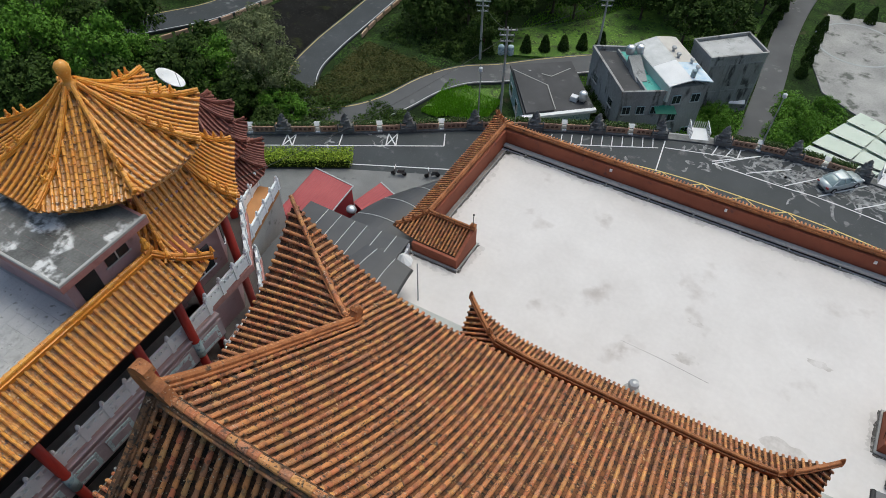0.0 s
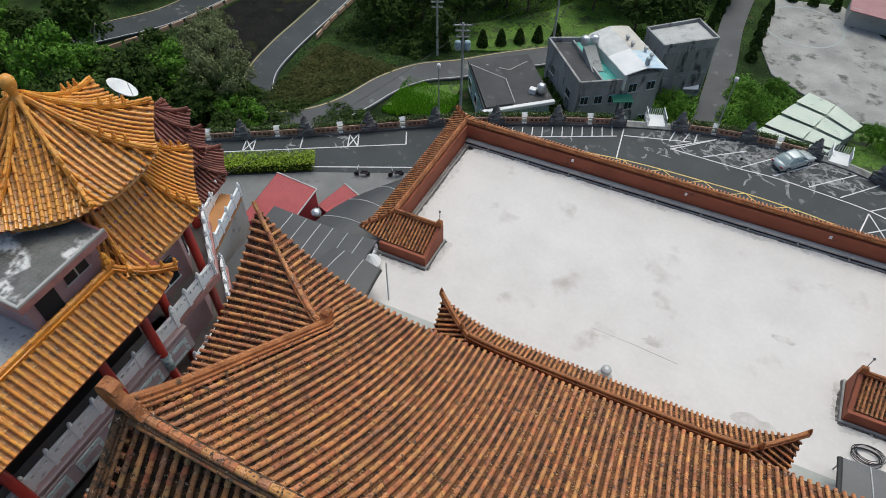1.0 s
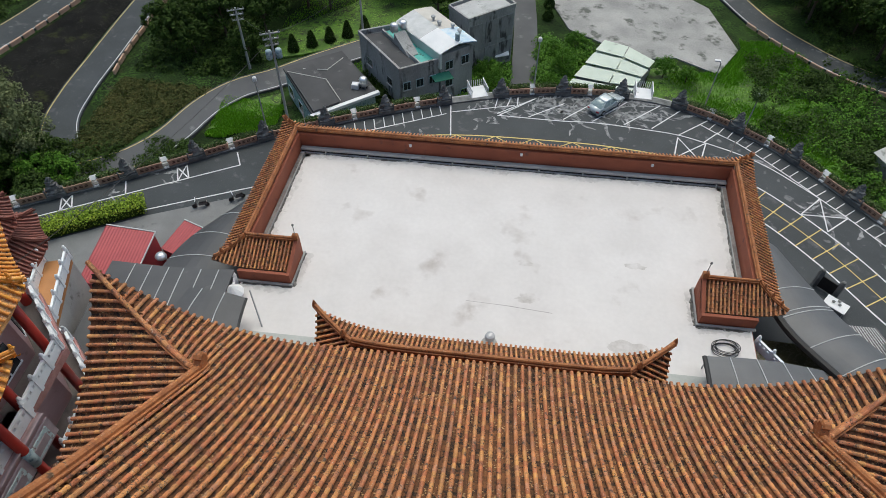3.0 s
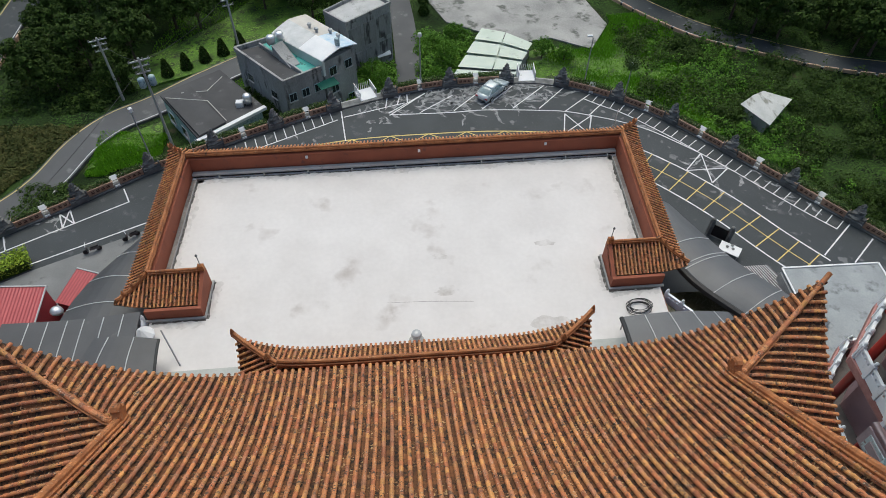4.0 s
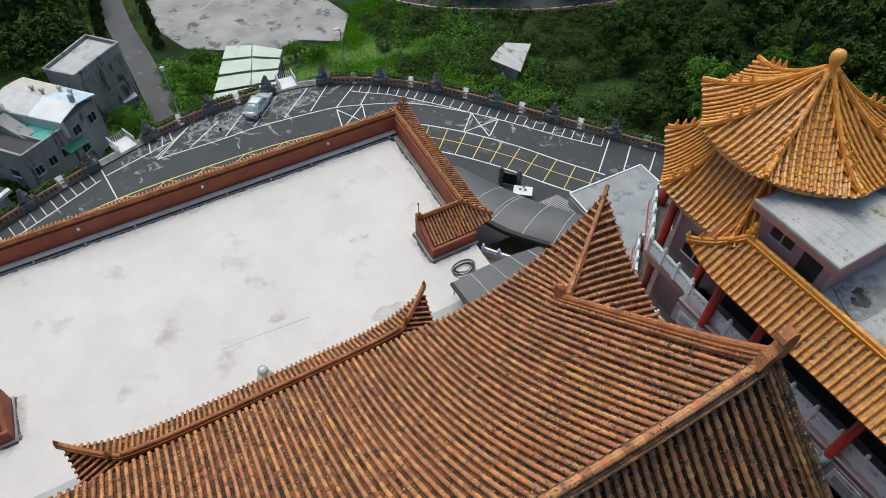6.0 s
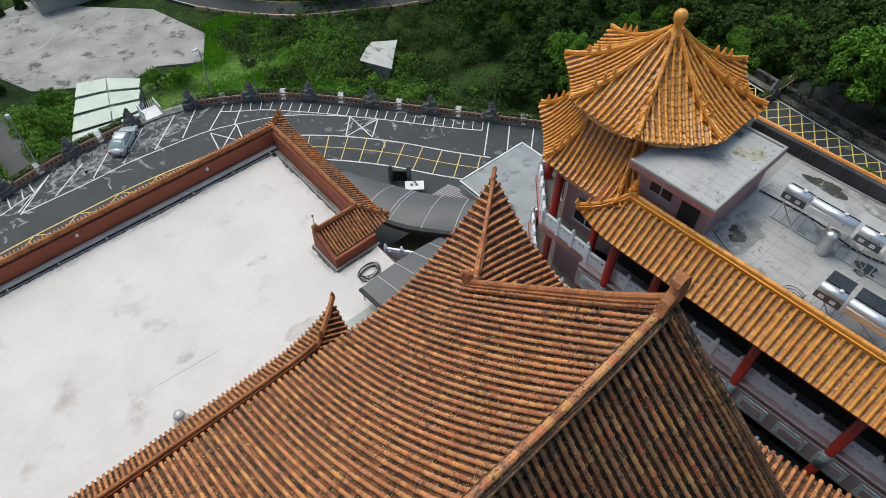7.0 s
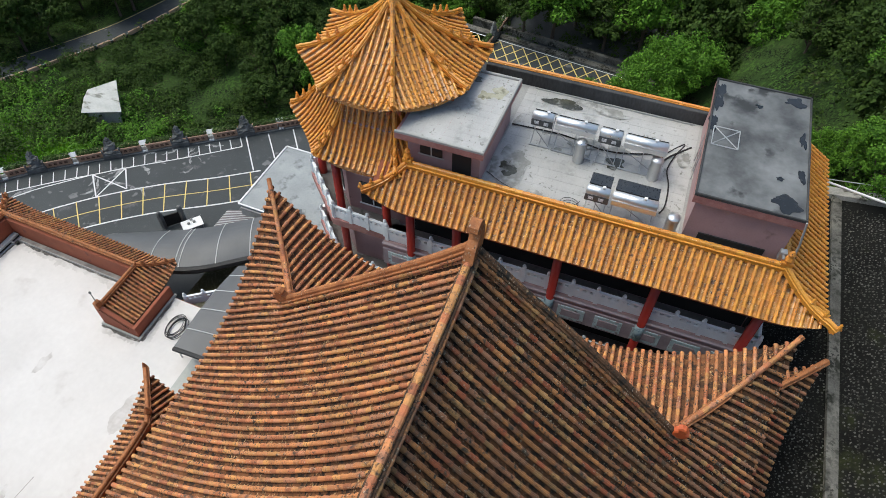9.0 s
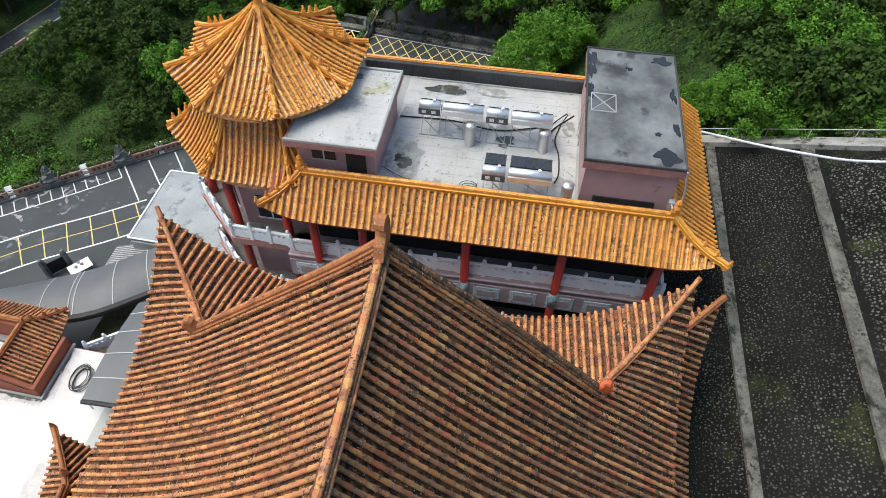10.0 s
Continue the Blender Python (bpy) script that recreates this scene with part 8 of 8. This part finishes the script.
for k, (x, y, r, q) in enumerate(((10.4, 31.6, 0.75, 0.42), (2.6, 27.6, 0.9, 0.42), (9.7, 24.4, 1.3, 0.5), (2.4, 30.8, 0.5, 0.4))):
    patch(x, y, 7.005 + 0.001 * k, r, q, 60 + k, SMUDGE, "terrace_stain", "faint brown water stain on the pale terrace")
vent = thing("roof_ventilator", "small steel turbine ventilator on the terrace", "ventilator", pose(0.3, 23.6, 7.0))
part("pipe", Shape().lathe([(0.24, 0), (0.24, 0.55)], 14), GALVANISED, vent, smooth=True)
part("turbine", Shape().lathe([(0.2, 0.55), (0.34, 0.65), (0.36, 0.8), (0.3, 0.98), (0.12, 1.06)], 14), GALVANISED, vent)
part("base_ring", Shape().lathe([(0.55, 0), (0.5, 0.05), (0.3, 0.08)], 16), CONCRETE, vent)
coil = random.Random(8)
hose = []
for k in range(150):
    a = k * 0.3
    wob = 1 + 0.16 * math.sin(a * 0.37 + 1) + 0.1 * math.sin(a * 0.83)
    hose.append((15.8 + 0.12 * math.sin(a * 0.21) + 0.78 * wob * math.cos(a), 25.25 + 0.1 * math.cos(a * 0.17) + 0.5 * wob * math.sin(a), 7.04 + 0.0014 * k + coil.uniform(0, 0.02)))
solid("cable_coil", Shape().sweep(hose, rod(0.024)), RUBBER, "loosely coiled black hose lying on the terrace", "hose coil")
GRIME = material("black_grime", (0.035, 0.033, 0.03), (0.16, 0.15, 0.14), 0.85, 2.0, 9, 0.1, third=(0.4, 0.38, 0.36), third_at=0.55)
SMEAR = material("grey_smear", (0.47, 0.45, 0.435), (0.64, 0.615, 0.60), 0.8, 1.2, 5, 0.0, third=(0.64, 0.62, 0.6), third_at=0.45)


def grime(a, b, z, least, most, mat, label, seed):
    """A ragged strip of dirt along a line; it spreads to the left of the way from a to b."""
    a, b = Vector(a), Vector(b)
    n = int((b - a).length / 0.12)
    side = Vector((-(b - a).y, (b - a).x)).normalized()
    vs = []
    for i in range(n + 1):
        p = a.lerp(b, i / n)
        k = 0.5 + 0.55 * noise.noise((i * 0.05, seed, 0)) + 0.35 * noise.noise((i * 0.27, seed, 4)) + 0.25 * noise.noise((i * 0.9, seed, 9))
        q = p + side * (least + (most - least) * min(1.0, max(0.0, k)))
        vs += [(p.x, p.y, z), (q.x, q.y, z)]
    solid("grime", Shape().add(vs, [(2 * i, 2 * i + 2, 2 * i + 3, 2 * i + 1) for i in range(n)]), mat, label, "stain", "structure")


for k, (a, b) in enumerate((((17.3, 40.5), (-17.3, 40.5)), ((-17.28, 40.4), (-17.28, 29.7)), ((17.28, 29.7), (17.28, 40.4)), ((-14.0, 29.6), (-14.0, 26.4)), ((14.0, 26.4), (14.0, 29.6)), ((-14.0, 26.4), (-17.6, 26.4)), ((17.6, 26.4), (14.0, 26.4)))):
    a, b = (a, b) if k in (1, 2) or k > 2 else (b, a)
    inward = (0.0, 33.0)
    side = Vector((-(b[1] - a[1]), b[0] - a[0]))
    want = Vector(inward if k < 3 else ((0.0, 27.5) if k < 5 else (a[0], 20.0))) - Vector(a)
    if side.dot(want) < 0:
        a, b = b, a
    grime(a, b, 7.0045, 0.15, 0.9, SMEAR, "grey smear of dirt along the terrace edge", 30 + k)
    grime(a, b, 7.0085, 0.0, 0.28, GRIME, "black mildew along the terrace edge", 50 + k)
tr = thing("terrace_balustrade", "short white stone balustrade at the terrace edge", "balustrade")
balustrade(tr, [(18.1, 26.3), (19.6, 24.3)], 6.2, 1.05, 1.2)
tl = thing("terrace_balustrade", "short white stone balustrade at the terrace edge", "balustrade")
balustrade(tl, [(-18.0, 26.3), (-17.7, 24.9)], 6.6, 1.05, 1.2)
sc_ = thing("white_cover", "pale translucent cone-shaped cover beside the terrace", "cover", pose(-17.6, 24.9, 7.6))
part("cone", Shape().lathe([(0.75, 0), (0.72, 0.06), (0.3, 0.5), (0.08, 0.75)], 10), LAMP_GLASS, sc_)
part("stand", Shape().lathe([(0.06, -1.2), (0.06, 0.1)], 8), GALVANISED, sc_)
solid("prop_pole", Shape().sweep([(-16.0, 24.4, 8.8), (-15.0, 22.8, 7.0)], rod(0.05)), GALVANISED, "slanting metal prop between canopy and terrace", "pole")
strip = Shape().box(-17.7, 13.6, 7.0, 17.7, 22.45, 7.012)
solid("terrace_strip", strip, material("old_terrace", (0.36, 0.38, 0.36), (0.50, 0.51, 0.49), 0.8, 0.5, 6, 0.05), "greenish grey older terrace surface under the eaves", "terrace", "structure")

# ---------------------------------------------------------------- main roof ornaments


def antefix(g):
    """A plump upright ridge end with a curled crest, facing along y by g."""
    side = [(-0.30, 0.0), (0.12, 0.0), (0.30, 0.12), (0.40, 0.30), (0.36, 0.46), (0.22, 0.52), (0.27, 0.66), (0.16, 0.80), (-0.02, 0.84), (-0.16, 0.74), (-0.12, 0.58), (-0.26, 0.46), (-0.34, 0.26)]
    sh, n = Shape(), len(side)
    vs = []
    for w, k in ((-0.17, 0.8), (-0.11, 1.0), (0.11, 1.0), (0.17, 0.8)):
        vs += [(w, g * (0.03 + (y - 0.03) * k), 0.4 + (z - 0.4) * k) for y, z in side]
    fs = [tuple(range(n)), tuple(range(3 * n, 4 * n))[::-1]]
    for q in range(3):
        fs += [(q * n + i, q * n + (i + 1) % n, (q + 1) * n + (i + 1) % n, (q + 1) * n + i) for i in range(n)]
    return sh.add(vs, fs)


def scroll(parent, at, s, size, mat, label):
    """A ridge end that rises and curls over."""
    out = [(-0.9, 0.0), (0.30, 0.0), (0.34, 0.2), (0.42, 0.45), (0.45, 0.7), (0.43, 0.95), (0.36, 1.18), (0.24, 1.37), (0.05, 1.52), (-0.2, 1.58), (-0.42, 1.48), (-0.5, 1.3), (-0.42, 1.18), (-0.25, 1.22), (-0.12, 1.15), (-0.12, 0.95), (-0.3, 0.7), (-0.62, 0.5)]
    n = len(out)
    vs = []
    for y in (-0.2, 0.2):
        vs += [(s * a * size, y * size, b * size) for a, b in out]
    fs = [tuple(range(n)), tuple(range(n, 2 * n))[::-1]] + [(i, (i + 1) % n, n + (i + 1) % n, n + i) for i in range(n)]
    ob = part("ridge_scroll", Shape().add(vs, fs), mat, parent, label)
    ob.matrix_basis = Matrix.Translation(at)
    return ob


for s in (-1, 1):
    GX = gable_x(s)
    f = scroll(main_hall, (s * (GX + 0.1), RIDGE_Y, ridge_z(s * GX) + 0.15), s, 0.85, RED_RIDGE, "upswept curled ridge end")
    part("cap_stone", Shape().block(s * -0.1 - 0.12, -0.1, 1.24, s * -0.1 + 0.1, 0.1, 1.33, 0.05), RED_RIDGE, f)
    for g in (-1, 1):
        d = HD + 0.35
        z = main_height(s * (GX - 0.01), RIDGE_Y + g * d)
        h = part("ridge_hook", antefix(g), RED_RIDGE if g > 0 else ANTEFIX_RED, main_hall, "upright glazed ridge end" if g > 0 else "bright red glazed ridge end")
        h.matrix_basis = Matrix.Translation((s * GX, RIDGE_Y + g * d, z + 0.25)) @ Matrix.Scale(1.0 if g > 0 else 0.85, 4)
    part("gable_skirt", Shape().block(s * (GX + 0.02) - 0.1, RIDGE_Y - 7.6, profile(HD) - 0.5, s * (GX + 0.02) + 0.1, RIDGE_Y + 7.6, profile(HD) + 0.35), RED_RIDGE, main_hall)
    for k, (dx, dz) in enumerate(((0, 0.2), (0.7, 0.3))):
        part("ridge_ornament", Shape().lathe([(0.16, 0), (0.2, 0.2), (0.1, 0.4), (0.04, 0.55)], 7, (s * (PX + 0.1 + dx), PY0 + dx * 0.84, porch_height(PX + 0.1 + dx, PY0 + dx * 0.84) + 0.25)), RED_RIDGE, porch)
    part("hip_end", Shape().lathe([(0.15, 0.0), (0.13, 0.25), (0.03, 0.6)], 8, (s * (PX + 2.8), PY0 + 2.35, porch_height(PX + 2.75, PY0 + 2.3))), RED_RIDGE, porch)

# lower roof tier round the sides and rear of the main hall
low = thing("lower_roof", "lower tier of weathered orange tiles under the main roof", "roof", SITE)


def low_height(x, y):
    sx, sy = (abs(x) - 15.0) / 5.2, (abs(y - RIDGE_Y) - 9.6) / 5.2
    s = max(sx, sy, 0.0)
    a, b = (abs(y - RIDGE_Y) - 4.0, 9.6 + 5.2 * s - 4.0) if sx > sy else (abs(x) - 9.0, 15.0 + 5.2 * s - 9.0)
    c = max(0.0, min(1.0, a / b))
    return 18.0 - 3.9 * s + 0.6 * s * s + 3.0 * s ** 1.6 * c ** 2.6


cols = []
for s in (-1, 1):
    for v in np.arange(-14.4, 8.0, 0.31):
        d = abs(v)
        x0 = 16.0 if v > -10.5 else 15.0 + (d - 9.6)
        x1 = 18.3 + 1.9 * max(0.0, (d - 3) / 11.8) ** 2.4
        if v < 0 or d < 8:
            cols.append(((s * x0, RIDGE_Y + v), (s * x1, RIDGE_Y + v)))
for x in np.arange(-20.0, 20.05, 0.31):
    y0 = 10.4 if abs(x) < 15.8 else 9.6 + abs(x) - 15.0
    cols.append(((x, RIDGE_Y - y0), (x, RIDGE_Y - 12.9 - 1.9 * max(0.0, (abs(x) - 9) / 11.2) ** 2.4)))
lay([c for c in cols if c[0][0] != c[1][0]], low_height, 0.31, 0.36, 0.088, RED_TILE, RED_PAN, low)
lay([c for c in cols if c[0][0] == c[1][0]], low_height, 0.31, 0.36, 0.09, RED_MOSSY_SHADED, MOSSY_SHADED_PAN, low)
for s in (-1, 1):
    under([[(s * x, RIDGE_Y + v, low_height(x, RIDGE_Y + v) - 0.05) for v in np.linspace(-12, 8, 24)] for x in np.linspace(15.0, 18.2, 6)], low, RED_PAN)
    part("hip_ridge", Shape().sweep([(s * (15.0 + 5.3 * t), RIDGE_Y - 9.6 - 5.3 * t, low_height(15.0 + 5.2 * t, RIDGE_Y - 9.6 - 5.2 * t) + 0.03) for t in np.linspace(0.1, 1.0, 14)], cap(0.8, 0.85)), RED_RIDGE, low)
under([[(x, RIDGE_Y - v, low_height(x, RIDGE_Y - v) - 0.05) for x in np.linspace(-17.5, 17.5, 30)] for v in np.linspace(9.6, 12.8, 6)], low, RED_PAN)

# the front hall stands slightly out of square
SKEW = Matrix(((1, 0.026, 0, 0.1 - 0.026 * 27), (0.019, 1, 0, 0.22), (0, 0, 1, 0), (0, 0, 0, 1)))
for ob in [o for o in scene.objects if o.type == "MESH" and (o.parent == hall or o.name.split(".")[0] in ("grime", "terrace_strip"))]:
    ob.data.transform(SKEW)
